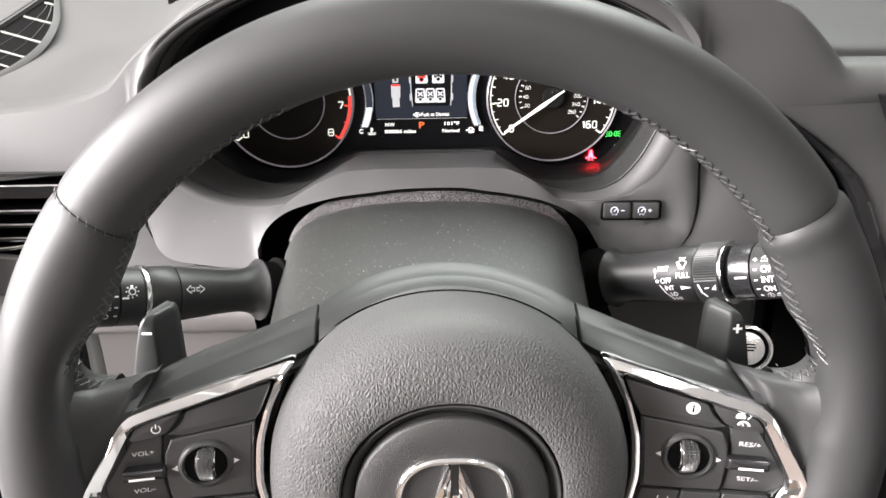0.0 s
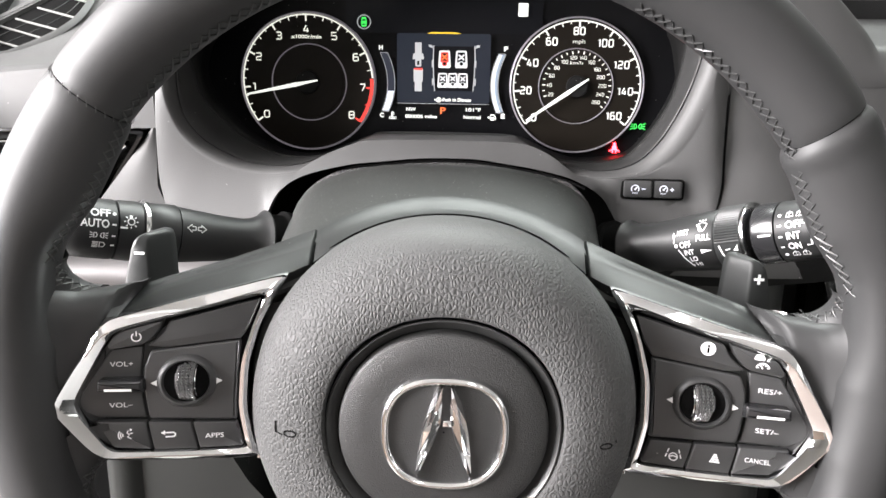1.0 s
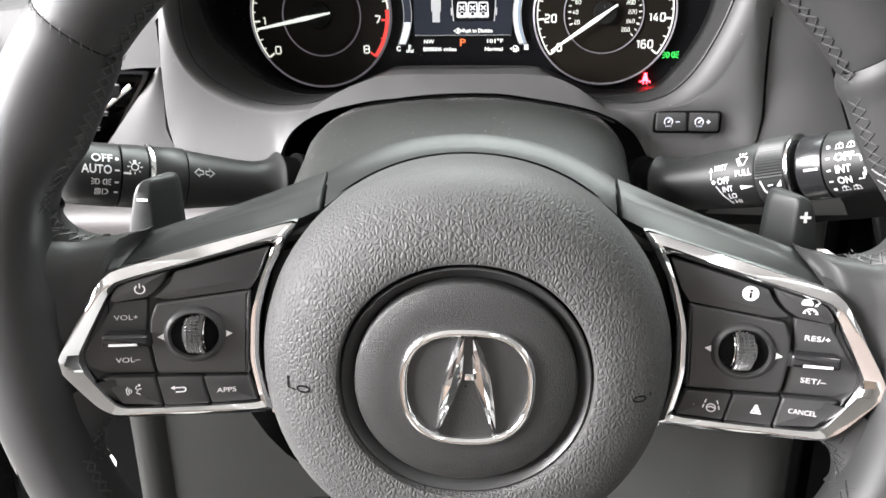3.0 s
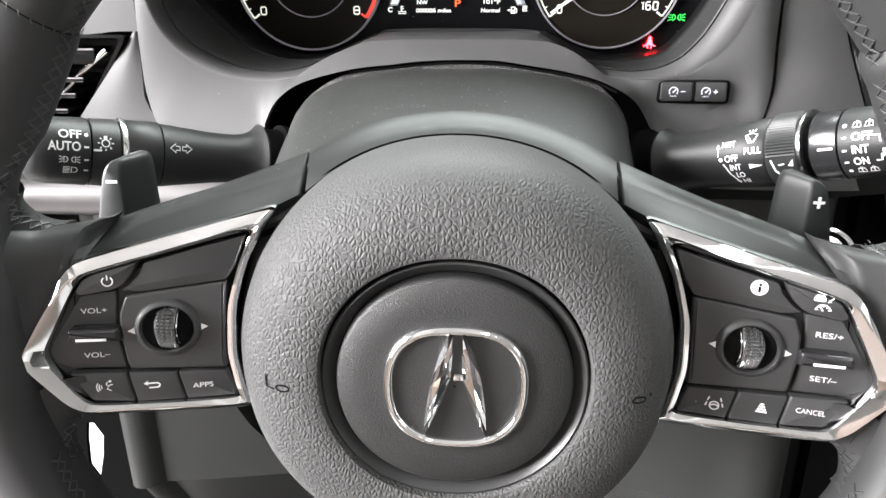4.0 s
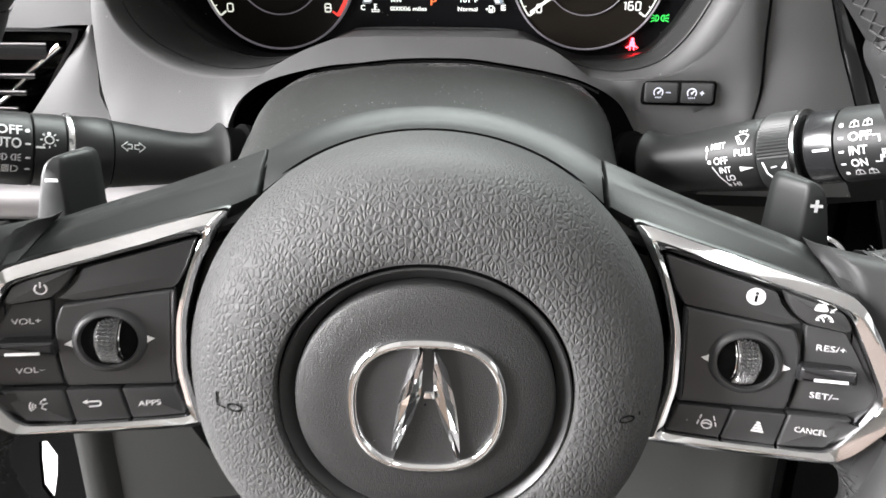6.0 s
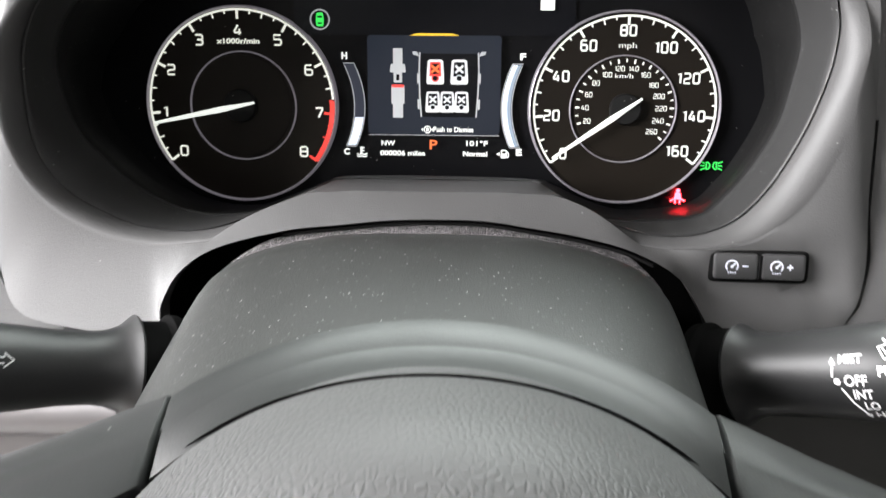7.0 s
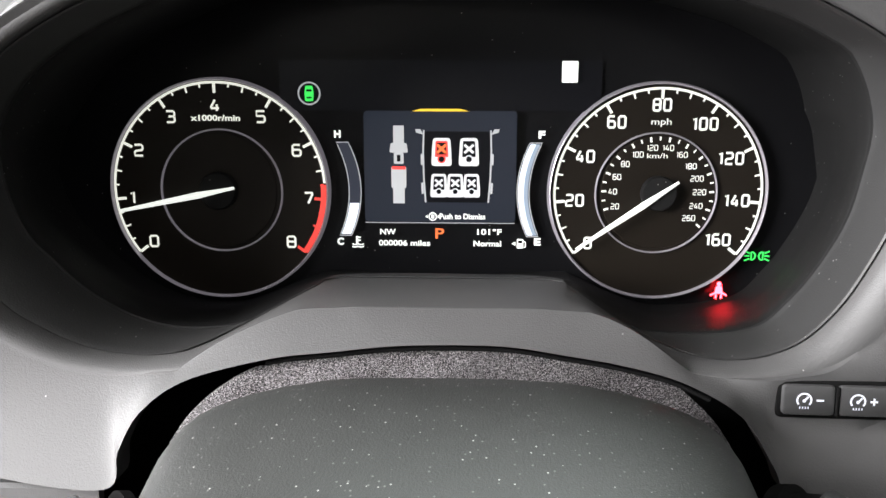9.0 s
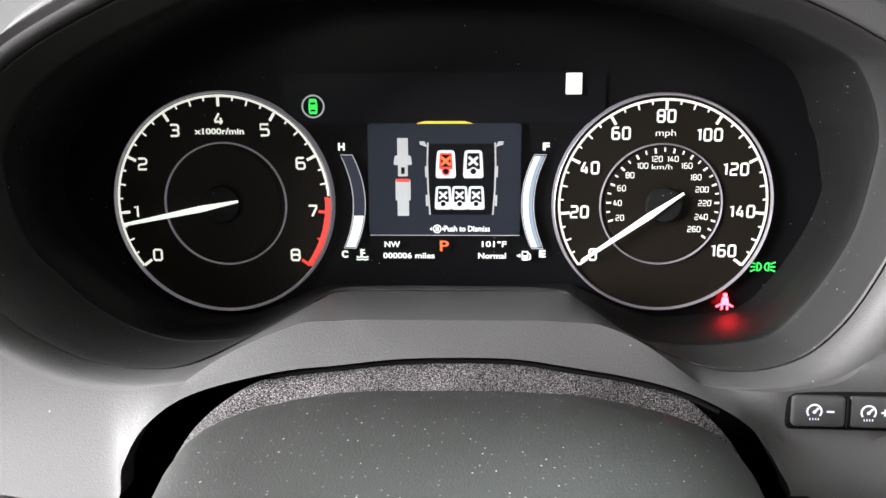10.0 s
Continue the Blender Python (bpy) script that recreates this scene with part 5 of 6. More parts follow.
yw = zw.cross(xw)
WHEEL = Matrix((xw, yw, zw)).transposed().to_4x4()
WHEEL.translation = Vector((0.0118, 0.2877, 0.0619))
SWH = thing("steering_wheel", CABIN @ WHEEL, "black leather steering wheel with chrome-framed button spokes", "steering wheel")
RIM, TH = 0.1687, 0.0166


def rim_point(deg, turn, swell=0.0, r=TH):
    """A point on the rim: deg round the wheel from its right, turn round the section from the outside towards the driver."""
    a, b = radians(deg), radians(turn)
    inner = max(0.0, -math.cos(b))
    k = RIM + (r + swell * inner) * math.cos(b)
    return Vector((k * math.cos(a), -(r * 1.0) * math.sin(b), k * math.sin(a)))


def swell_at(deg):
    near, over, low = (min(abs(((deg - c + 180) % 360) - 180) for c in pair) for pair in ((12, 168), (27, 153), (-30, 210)))
    return -0.0036 * max(0.0, 1 - (near / 11) ** 2) + 0.0038 * max(0.0, 1 - (over / 11) ** 2) - 0.0048 * max(0.0, 1 - (low / 20) ** 2)


def rim_section(a0, a1, n, fold=False):
    rows = []
    for i, a in enumerate(np.linspace(a0, a1, n)):
        e = min(i, n - 1 - i)
        dip = 0.0008 if e == 0 else 0.0002 if e == 1 else 0.0
        if fold and n - 1 - i < 5:
            dip = (0.0012, -0.0004, -0.0008, -0.0007, -0.0003)[n - 1 - i]
        rows.append([rim_point(a, t, swell_at(a), TH - dip) for t in np.linspace(0, 360, 40, endpoint=False)])
    return skin(rows, False, True)


part("rim_top", rim_section(36.82, 143.18, 120), LEATHER, SWH, "smooth black leather rim section")
part("rim_grip", rim_section(143.32, 236, 110), LEATHER, SWH, "smooth black leather hand grip")
part("rim_grip", rim_section(-56, 36.68, 110, True), LEATHER, SWH, "smooth black leather hand grip")
part("rim_bottom", rim_section(236.3, 303.7, 60), LEATHER, SWH, "smooth black leather rim section")
core = bmesh.new()
skin([[rim_point(a, t, 0, TH - 0.0062) for t in np.linspace(0, 360, 20, endpoint=False)] for a in np.linspace(0, 360, 120, endpoint=False)], True, True, core)
part("rim_core", core, GAP, SWH)


def stitch(a, b, bow, r=0.00042, bm=None):
    m = (a + b) / 2 + bow
    return tube([a, a * 0.5 + m * 0.5 + bow * 0.25, m, b * 0.5 + m * 0.5 + bow * 0.25, b], lambda t: r * (0.55 + 0.45 * math.sin(math.pi * t)), 5, bm)


for name, a0, a1 in (("inner_stitching", 14, 66), ("inner_stitching", 114, 166), ("inner_stitching", 202, 236), ("inner_stitching", 304, 338)):
    bm = bmesh.new()
    n = int((a1 - a0) / 1.6)
    for i in range(n):
        a = a0 + (a1 - a0) * i / n
        s = (a1 - a0) / n
        j = random.uniform(-0.15, 0.15)
        t0, t1 = 153, 172
        p, q = ([rim_point(d, t, swell_at(d), TH + 0.0002) for d, t in pair] for pair in (((a + j * s, t0), (a + s, t1)), ((a + j * s, t1), (a + s, t0))))
        out = -Vector((math.cos(radians(a)), 0, math.sin(radians(a)))) * 0.0003
        stitch(p[0], p[1], out, 0.00045, bm=bm)
        stitch(q[0], q[1], out * 0.6, 0.00040, bm=bm)
    part(name, bm, THREAD, SWH, "black cross-stitched thread", kind="stuff")
for deg in (143.25,):
    bm = bmesh.new()
    for k in range(30):
        t = 12 * k
        p, q = rim_point(deg - 0.35, t, swell_at(deg), TH - 0.0004), rim_point(deg + 0.35, t + 5, swell_at(deg), TH - 0.0004)
        stitch(p, q, (rim_point(deg, t + 2, 0, TH + 0.0003) - rim_point(deg, t + 2, 0, TH)), 0.00020, bm)
    part("seam_stitching", bm, THREAD, SWH, "black thread across the leather seam", kind="stuff")


def tilt_w(u):
    """Height of the button field towards the driver; it dishes in towards the hub."""
    return -0.012 + 0.26 * (abs(u) - 0.095)


def cover_profile(u):
    """Height and depth of the upper cover's edges at u: frame side, ridge, back."""
    vt = np.interp(u, [0.058, 0.066, 0.083, 0.108, 0.136], [0.0345, 0.0312, 0.0262, 0.0176, 0.0075])
    wt = np.interp(u, [0.058, 0.066, 0.083], [-0.0310, -0.0258, tilt_w(0.083) - 0.0022]) if u < 0.083 else tilt_w(u) - 0.0022
    vr = max(vt + 0.0008, np.interp(u, [0.057, 0.086, 0.119, 0.137], [0.0410, 0.0325, 0.0225, 0.0110]))
    wr = np.interp(u, [0.057, 0.086, 0.119, 0.137], [-0.0386, -0.0290, -0.0165, -0.0085])
    vb = max(vr + 0.0006, np.interp(u, [0.036, 0.046, 0.055, 0.068, 0.080, 0.095, 0.107, 0.120, 0.127, 0.137], [0.0545, 0.0512, 0.0480, 0.0430, 0.0382, 0.0328, 0.0292, 0.0258, 0.0236, 0.0125]))
    wb = np.interp(u, [0.057, 0.107, 0.120, 0.137], [-0.048, -0.040, -0.031, -0.018])
    return vt, wt, vr, wr, vb, wb


def spoke_solid(side, us, n=44, power=4.5, low=False):
    rows = []
    for u in us:
        wf_top = np.interp(u, [0.04, 0.060, 0.084, 0.125], [-0.031, -0.026, -0.0175, -0.0052])
        vt = np.interp(u, [0.04, 0.055, 0.08, 0.12, 0.135, 0.145, 0.152, 0.160, 0.168], [0.046, 0.0425, 0.0370, 0.0262, 0.0240, 0.0232, 0.0255, 0.034, 0.055])
        if low:
            vt = np.interp(u, [0.045, 0.064, 0.083, 0.108, 0.136], [0.036, 0.030, 0.023, 0.014, 0.004])
        vb = np.interp(u, [0.04, 0.07, 0.137, 0.144, 0.152, 0.160, 0.168], [-0.0505, -0.0490, -0.0462, -0.0485, -0.0545, -0.064, -0.082])
        wf = np.interp(u, [0.04, 0.078, 0.084, 0.125, 0.140, 0.150, 0.160, 0.168], [-0.044, -0.036, -0.0165, -0.0052, -0.0005, 0.0050, 0.0110, 0.0145])
        wb = np.interp(u, [0.04, 0.12, 0.145, 0.160, 0.168], [-0.050, -0.034, -0.024, -0.018, -0.0140])
        cv, hv, cw, hw = (vt + vb) / 2, (vt - vb) / 2, (wf + wb) / 2, (wf - wb) / 2
        row = []
        for k in range(n):
            a = 2 * math.pi * k / n
            c, s = math.cos(a), math.sin(a)
            pv = math.copysign(abs(c) ** (2 / power), c) * hv + cv
            top_k = min(1.0, max(0.0, (pv - vt + 0.012) / 0.006))
            front = wf + (max(wf, wf_top) - wf) * top_k
            cw, hw = (front + wb) / 2, (front - wb) / 2
            pw = math.copysign(abs(s) ** (2 / 2.6), s) * hw + cw
            lean = 0.6 * max(0.0, pv - 0.004) * np.interp(u, [0.06, 0.115, 0.135, 0.168], [0, 1, 0.6, 0])
            x = u - lean + 0.0182 * np.interp(u, [0.06, 0.115, 0.135, 0.168], [0, 1, 0.6, 0])
            if not low and s > 0:
                t_v, t_w, r_v, r_w, b_v, b_w = cover_profile(min(x, 0.1365))
                if pv > t_v:
                    seat = float(np.interp(pv, [t_v, r_v, b_v, b_v + 0.006], [t_w, r_w, b_w, b_w - 0.004]))
                    pw = min(pw, seat + (-0.001 if u < 0.1212 else 0.0012) + 1.8 * (u - 0.121))
            row.append((side * x, -pw, pv))
        rows.append(row)
    return skin(rows, False, True)


def spoke_top(side):
    """The cover over the chrome frame: a facet up to a ridge, then a second one leaning back."""
    rows = []
    for u in [0.040, 0.046, 0.052, 0.0580, 0.0590, 0.0593, 0.0600] + list(np.linspace(0.062, 0.137, 26)):
        vt, wt, vr, wr, vb, wb = cover_profile(u)
        inset = 0.0010 if u < 0.0592 else 0.0004 if u < 0.0595 else 0.0
        if u < 0.0585:
            high = 1 - (u / 0.0588) ** 2
            vr, wr = -0.0246 + math.sqrt(0.0886 ** 2 - u * u) + 0.0037 - 0.0072 * high, -0.0475 - 0.0168 * high - 0.0010
            vt, wt = vr - 0.006, wr - 0.002
            vb, wb = vr - 0.0010, wr - 0.0050
        sec = [(vt - 0.006, wt - 0.004), (vt, wt), (vt * 0.5 + vr * 0.5, wt * 0.5 + wr * 0.5 + 0.0006), (vr - 0.0012, wr + 0.0014), (vr, wr), (vr + 0.0008, wr - 0.0012),
               (vr * 0.5 + vb * 0.5, wr * 0.5 + wb * 0.5 + 0.0005), (vb - 0.0008, wb + 0.0010), (vb, wb), (vb - 0.0010, wb - 0.0015), (vb - 0.010, wb - 0.006), (vt - 0.012, wb - 0.004)]
        rows.append([(side * u, -(w - inset), v - inset) for v, w in sec])
    return skin(rows, False, True, None, True)


TRIM_OUT = mm([(65.5, 32.2), (98, 23.6), (132, 14.8), (136.8, 10.5), (151.8, -15.5), (153.7, -20.5), (152.2, -24.8), (141.5, -39.5), (135.5, -44.5), (105, -46), (76, -47.2), (79.5, -38), (82, -24), (81, -5), (76.8, 11), (70.5, 23.5)])
TRIM_IN = mm([(75.2, 23.6), (100, 17.4), (130, 9.5), (133.6, 6), (145.0, -16.5), (146, -20.5), (144.7, -24.5), (135.6, -38.5), (132, -41), (105, -42.3), (81.5, -42.6), (82.8, -38), (85.2, -24), (84.2, -5), (79.9, 10), (75.8, 20.5)])


def dense(loop, per=5, soft=0.28):
    """Straight runs with small rounded corners."""
    n = len(loop)
    out = []
    for i in range(n):
        a, b, c = (np.array(loop[j % n]) for j in (i - 1, i, i + 1))
        p, q = b + (a - b) * soft, b + (c - b) * soft
        for s in np.linspace(0, 1, per):
            out.append((1 - s) ** 2 * p + 2 * s * (1 - s) * b + s * s * q)
        r = c + (b - c) * soft
        out += [q + (r - q) * s for s in (0.25, 0.5, 0.75)]
    return out


def raised(side, h0):
    return lambda u, v, h: (side * u, -(tilt_w(u) + h0 + h), v)


def spoke(side):
    leather = part("spoke_leather", spoke_solid(side, [0.121, 0.1214] + list(np.linspace(0.123, 0.168, 26))), LEATHER, SWH, "leather-wrapped spoke root")
    part("spoke_body", spoke_solid(side, np.linspace(0.045, 0.1203, 30), low=True), SATIN, SWH, "satin black spoke body")
    part("spoke_cover", spoke_top(side), COVER, SWH, "satin black upper spoke cover")
    o, i = dense(TRIM_OUT), dense(TRIM_IN)
    m = len(o)

    def crest_at(u, v):
        """Where the ridge runs across the frame: inside on the upper bar, outside round the corner."""
        if v < -0.030 or u < 0.095:
            return float(np.interp(u, [0.066, 0.095], [0.5, 0.74])) if v > 0.008 and u > 0.064 else float(np.interp(u, [0.120, 0.142], [0.5, 0.18]))
        return float(np.interp(v, [0.004, 0.0125], [0.16, 0.74]))
    crest = [crest_at(p[0], p[1]) for p in o]
    crest = [sum(crest[(j + d) % m] for d in range(-3, 4)) / 7 for j in range(m)]
    tops = [0.0024 * min(1.0, (np.linalg.norm(np.subtract(a, b)) / 0.0085) ** 1.6) for a, b in zip(o, i)]
    rows = []
    for row in range(9):
        line = []
        for a, b, c, top in zip(o, i, crest, tops):
            k, h = ((0.0, -0.008), (0.0, -0.0010), (c * 0.06, 0.0), (c * 0.80, top * 0.86), (c, top), (c + (1 - c) * 0.20, top * 0.86), (0.96, 0.0002), (1.0, -0.0004), (1.0, -0.0085))[row]
            u = a[0] * (1 - k) + b[0] * k
            line.append((side * u, -(tilt_w(u) + 0.0006 + h), a[1] * (1 - k) + b[1] * k))
        rows.append(line)
    part("chrome_frame", skin(rows, False, True), CHROME, SWH, "bright chrome frame round the buttons")
    part("chrome_tail", slab(mm([(78, -46.2), (70, -47.2), (70, -48.4), (78, -48.2)]), raised(side, -0.003), 0.0025, 0.0004), CHROME, SWH)
    field = part("button_field", slab([tuple(p) for p in i], raised(side, -0.0098), 0.0032, 0.0002), GAP, SWH, "black button field")
    # upper plate with the crease, and the plate round the roller
    upper = [(77, 21.4), (111.5, 12.6), (113.2, 8.6), (117, 4.8), (120, 3.0), (113, 1.8), (84.5, 4.8), (81.3, 10)]
    part("upper_plate", slab(rounded(mm(upper), 0.001, 2), raised(side, -0.0034), 0.0024, 0.0005), BUTTON, field, "plain black button plate")
    middle = [(84.8, 4.2), (113.5, 1.1), (118.5, 0.5), (121.0, -6), (121.4, -13), (120.0, -26.0), (119, -28.2), (86.2, -30.4), (86.4, -24), (85.4, -5)]
    part("roller_plate", slab(rounded(mm(middle), 0.001, 2), raised(side, -0.0036), 0.0028, 0.0012, steps=4), BUTTON, field, "black plate round the thumb roller")
    outer = [(122, 2.0), (133.5, 1.0), (145, -18), (145.4, -21), (144, -24.4), (138.5, -27.4), (121, -28.2), (122, -24), (123.2, -13), (122.6, -5)]
    part("rocker_plate", slab(rounded(mm(outer), 0.001, 2), raised(side, -0.0056), 0.0024, 0.0005), BUTTON, field, "black plate round the rocker")
    corner = [(113.2, 13.4), (127, 9.8), (131, 8.0), (134.0, 3.2), (132.5, 1.9), (121.5, 3.4), (118, 5.4), (115, 9.2)]
    cb = part("corner_button", slab(rounded(mm(corner), 0.0012, 2), raised(side, -0.0036), 0.0038, 0.0007), BUTTON, field, "black corner button")
    lows = []
    for a, b, c, d in (((120.9, -29.4), (139.5, -28.3), (133, -39.8), (118.8, -41.6)), ((104.0, -30.5), (120.2, -29.5), (118.0, -41.7), (101.4, -42.2)), ((86.8, -31.4), (103.3, -30.6), (100.7, -42.2), (83.8, -42.2))):
        lows.append(part("lower_button", slab(rounded(mm([a, b, c, d]), 0.0008, 2), raised(side, -0.0044), 0.0034, 0.0007), BUTTON, field, "black lower button"))
    rock = part("rocker", slab(rounded(mm([(120.6, -10.6), (137.0, -10.2), (137.4, -15.0), (120.2, -15.8)]), 0.0008, 2), raised(side, -0.0035), 0.0060, 0.0014, steps=4), GLOSS_SLEEVE, field, "glossy black rocker key")
    part("rocker_line", slab(mm([(124.6, -13.9), (134.4, -13.5), (134.4, -14.5), (124.6, -14.9)]), raised(side, 0.0020), 0.0007, 0.0001), WHITE_PRINT, rock, "white line")
    # thumb roller in a round bezel
    kc, kz = 0.1050, -0.0125

    def turned_at(profile, n=48):
        rows = [[(side * (kc + r * math.cos(a)), -(tilt_w(kc + r * math.cos(a)) + h), kz + r * math.sin(a)) for a in [2 * math.pi * k / n for k in range(n)]] for r, h in profile]
        return skin(rows, False, True)
    part("roller_bezel", turned_at([(0.0116, -0.0012), (0.0112, -0.0002), (0.0100, 0.0010), (0.0092, 0.0012), (0.0088, 0.0006), (0.0085, -0.0030)]), BUTTON, field, "black round bezel")
    # flat near-black disc on the plate, painted shade for a deep well
    part("roller_shade_disc", turned_at([(0.0090, -0.0006), (0.0087, -0.0003), (0.0001, -0.0003)]), GAP, field)
    rows = []
    R = 0.0092
    nb, nx = 110, 24
    for i2 in range(nb + 1):
        b = math.pi * (0.12 + 0.76 * i2 / nb)
        row = []
        for j in range(nx + 1):
            x = -0.0036 + 0.0072 * j / nx
            p, q = (i2 / 7.0 + j / 6.0) % 1.0, (i2 / 7.0 - j / 6.0) % 1.0
            knurl = 0.0011 * (1 - 2 * max(abs(p - 0.5), abs(q - 0.5))) if 1 < j < nx - 1 else 0.0003
            rr = R + knurl - 0.0006 * (abs(x) / 0.0036) ** 4
            row.append((side * (kc + x - 0.0002), -(tilt_w(kc) - 0.0050 + rr * math.sin(b) * 0.98), kz + rr * math.cos(b) * 0.93))
        rows.append(row)
    roller = part("thumb_roller", skin(rows), ROLLER, field, "knurled black thumb roller", smooth=False)
    for s in (-1, 1):
        rows = []
        for i2 in range(25):
            b = math.pi * (0.12 + 0.76 * i2 / 24)
            rows.append([(side * (kc + s * x), -(tilt_w(kc) - 0.0056 + r * math.sin(b) * 0.98), kz + r * math.cos(b) * 0.93) for x, r in ((0.0037, 0.0082), (0.0039, 0.0086), (0.0042, 0.0084), (0.0043, 0.0074))])
        part("roller_cheek", skin(rows), CHROME, roller, "thin chrome cheek")
    for s in (-1, 1):
        tri = bmesh.new()
        c = kc + s * 0.0122
        flat(tri, [(c + s * 0.0014, kz - 0.0003), (c - s * 0.0012, kz + 0.0011), (c - s * 0.0012, kz - 0.0017)])
        part("arrow_mark", move(tri, lambda c: (side * c.x, -(tilt_w(c.x) - 0.0003), c.z)), WHITE_PRINT, field)
    return field, cb, lows


def wheel_print(side, bm, u, v, h, parent, name="print"):
    """Print on the spoke at (u, v), reading upright for the driver."""
    return part(name, move(bm, lambda c: (side * u + c.x, -(tilt_w(abs(side * u + c.x)) + h), v + c.z)), WHITE_PRINT, parent)


lf, lcorner, llow = spoke(-1)
rf, rcorner, rlow = spoke(1)
ic = stroke2(arc(0, 0, 0.0017, 125, 415, 24), 0.00045)
stroke2([(0, 0.0004), (0, 0.0024)], 0.00045, ic)
wheel_print(-1, ic, 0.1230, 0.0069, 0.0005, lcorner, "power_symbol")
wheel_print(-1, text_mesh("VOL+", 0.0029, 0.0085), 0.1298, -0.0052, -0.0030, lf, "print_vol_up")
wheel_print(-1, text_mesh("VOL–", 0.0029, 0.0085), 0.1305, -0.0225, -0.0030, lf, "print_vol_down")
wheel_print(-1, text_mesh("APPS", 0.0029, 0.0072), 0.0948, -0.0368, -0.0007, llow[2], "print_apps")
ic = stroke2([(-0.0020, 0.0006), (0.0016, 0.0006)] + arc(0.0016, -0.0003, 0.0009, 90, -90, 8) + [(-0.0012, -0.0012)], 0.0006)
flat(ic, [(-0.0030, 0.0006), (-0.0014, -0.0003), (-0.0014, 0.0016)])
wheel_print(-1, ic, 0.1123, -0.0350, -0.0007, llow[1], "back_symbol")
ic = bmesh.new()
for k in range(3):
    stroke2(arc(-0.0002, 0.0, 0.0010 + 0.0008 * k, 140, 220, 8), 0.0004, ic)
stroke2([(0.0010, 0.0020), (0.0004, 0.0010), (0.0013, 0.0002), (0.0006, -0.0008), (0.0020, -0.0016)], 0.0004, ic)
disc(0.0018, 0.0022, 0.0005, ic, 8)
stroke2([(0.0014, 0.0006), (0.0026, 0.0008)], 0.0004, ic)
wheel_print(-1, ic, 0.1282, -0.0345, -0.0007, llow[0], "voice_symbol")
ic = bmesh.new()
ring = arc(0, 0, 0.0029, 0, 345, 28)
flat(ic, ring)
wheel_print(1, ic, 0.1052, 0.0105, -0.0006, rf, "info_disc")
ic = disc(0.0001, 0.0012, 0.0005, n=10)
flat(ic, rect(0, -0.0006, 0.0008, 0.0022))
part("info_letter", move(ic, lambda c: (0.1052 + c.x, -(tilt_w(0.1052 + c.x) - 0.0003), 0.0105 + c.z)), GAP, rf)
ic = bmesh.new()
flat(ic, rounded([(-0.0030, 0.0010), (0.0008, 0.0010), (0.0008, 0.0022), (0.0000, 0.0034), (-0.0022, 0.0034), (-0.0030, 0.0022)], 0.0005))
stroke2(arc(0.0003, -0.0026, 0.0024, 10, 170, 18), 0.0005, ic)
stroke2([(0.0003, -0.0024), (-0.0006, -0.0010)], 0.0005, ic)
flat(ic, [(0.0014, 0.0008), (0.0026, 0.0010), (0.0018, 0.0019)])
stroke2([(0.0019, 0.0014), (0.0030, 0.0024)], 0.0004, ic)
for k in range(5):
    a = radians(20 + 35 * k)
    stroke2([(0.0003 + 0.0016 * math.cos(a), -0.0026 + 0.0016 * math.sin(a)), (0.0003 + 0.0022 * math.cos(a), -0.0026 + 0.0022 * math.sin(a))], 0.0004, ic)
wheel_print(1, ic, 0.1250, 0.0074, 0.0005, rcorner, "cruise_symbol")
wheel_print(1, text_mesh("RES/+", 0.0029, 0.0086), 0.1303, -0.0053, -0.0030, rf, "print_resume")
wheel_print(1, text_mesh("SET/–", 0.0029, 0.0086), 0.1308, -0.0222, -0.0030, rf, "print_set")
wheel_print(1, text_mesh("CANCEL", 0.0028, 0.0096), 0.1278, -0.0344, -0.0007, rlow[0], "print_cancel")
ic = bmesh.new()
for k in range(4):
    w0 = 0.0020 - 0.0004 * k
    flat(ic, [(-w0, -0.0018 + 0.0010 * k), (w0, -0.0018 + 0.0010 * k), (w0 - 0.0003, -0.0011 + 0.0010 * k), (-w0 + 0.0003, -0.0011 + 0.0010 * k)])
wheel_print(1, ic, 0.1120, -0.0356, -0.0007, rlow[1], "distance_symbol")
ic = stroke2(arc(0, -0.0008, 0.0016, 0, 345, 20), 0.0005, closed=True)
stroke2([(-0.0014, -0.0008), (0, -0.0003), (0.0014, -0.0008)], 0.0006, ic)
for s in (-1, 1):
    stroke2([(s * 0.0030, -0.0012), (s * 0.0026, 0.0004)], 0.0005, ic)
    stroke2([(s * 0.0024, 0.0010), (s * 0.0019, 0.0026)], 0.0005, ic)
wheel_print(1, ic, 0.0962, -0.0366, -0.0007, rlow[2], "lane_symbol")

# leather fillets at the inner corners of the grips, laced with thread
CORNERS = (((0.1425, 0.0325), 0.0090, -90, 103, 0.016), ((0.1335, -0.0580), 0.0110, 90, -113, 0.012))


def fillet(side, corner, deg, depth, lift=0.0):
    """A point on a rounded corner: deg round its arc from the spoke to the rim, depth across it from the driver's side."""
    (cu, cv), radius, start, sweep, sink = corner
    k = min(1.0, max(0.0, deg / abs(sweep)))
    away = np.interp(depth, [-0.010, -0.008, -0.005, -0.002, 0.001, 0.006, 0.011, 0.014, 0.017], [0.018, 0.0110, 0.0052, 0.0018, 0.0003, 0.0, 0.0012, 0.0040, 0.0090])
    r, a = radius + away - lift, radians(start + math.copysign(deg, sweep))
    return Vector((side * (cu + r * math.cos(a)), depth + sink * (1 - k), cv + r * math.sin(a)))


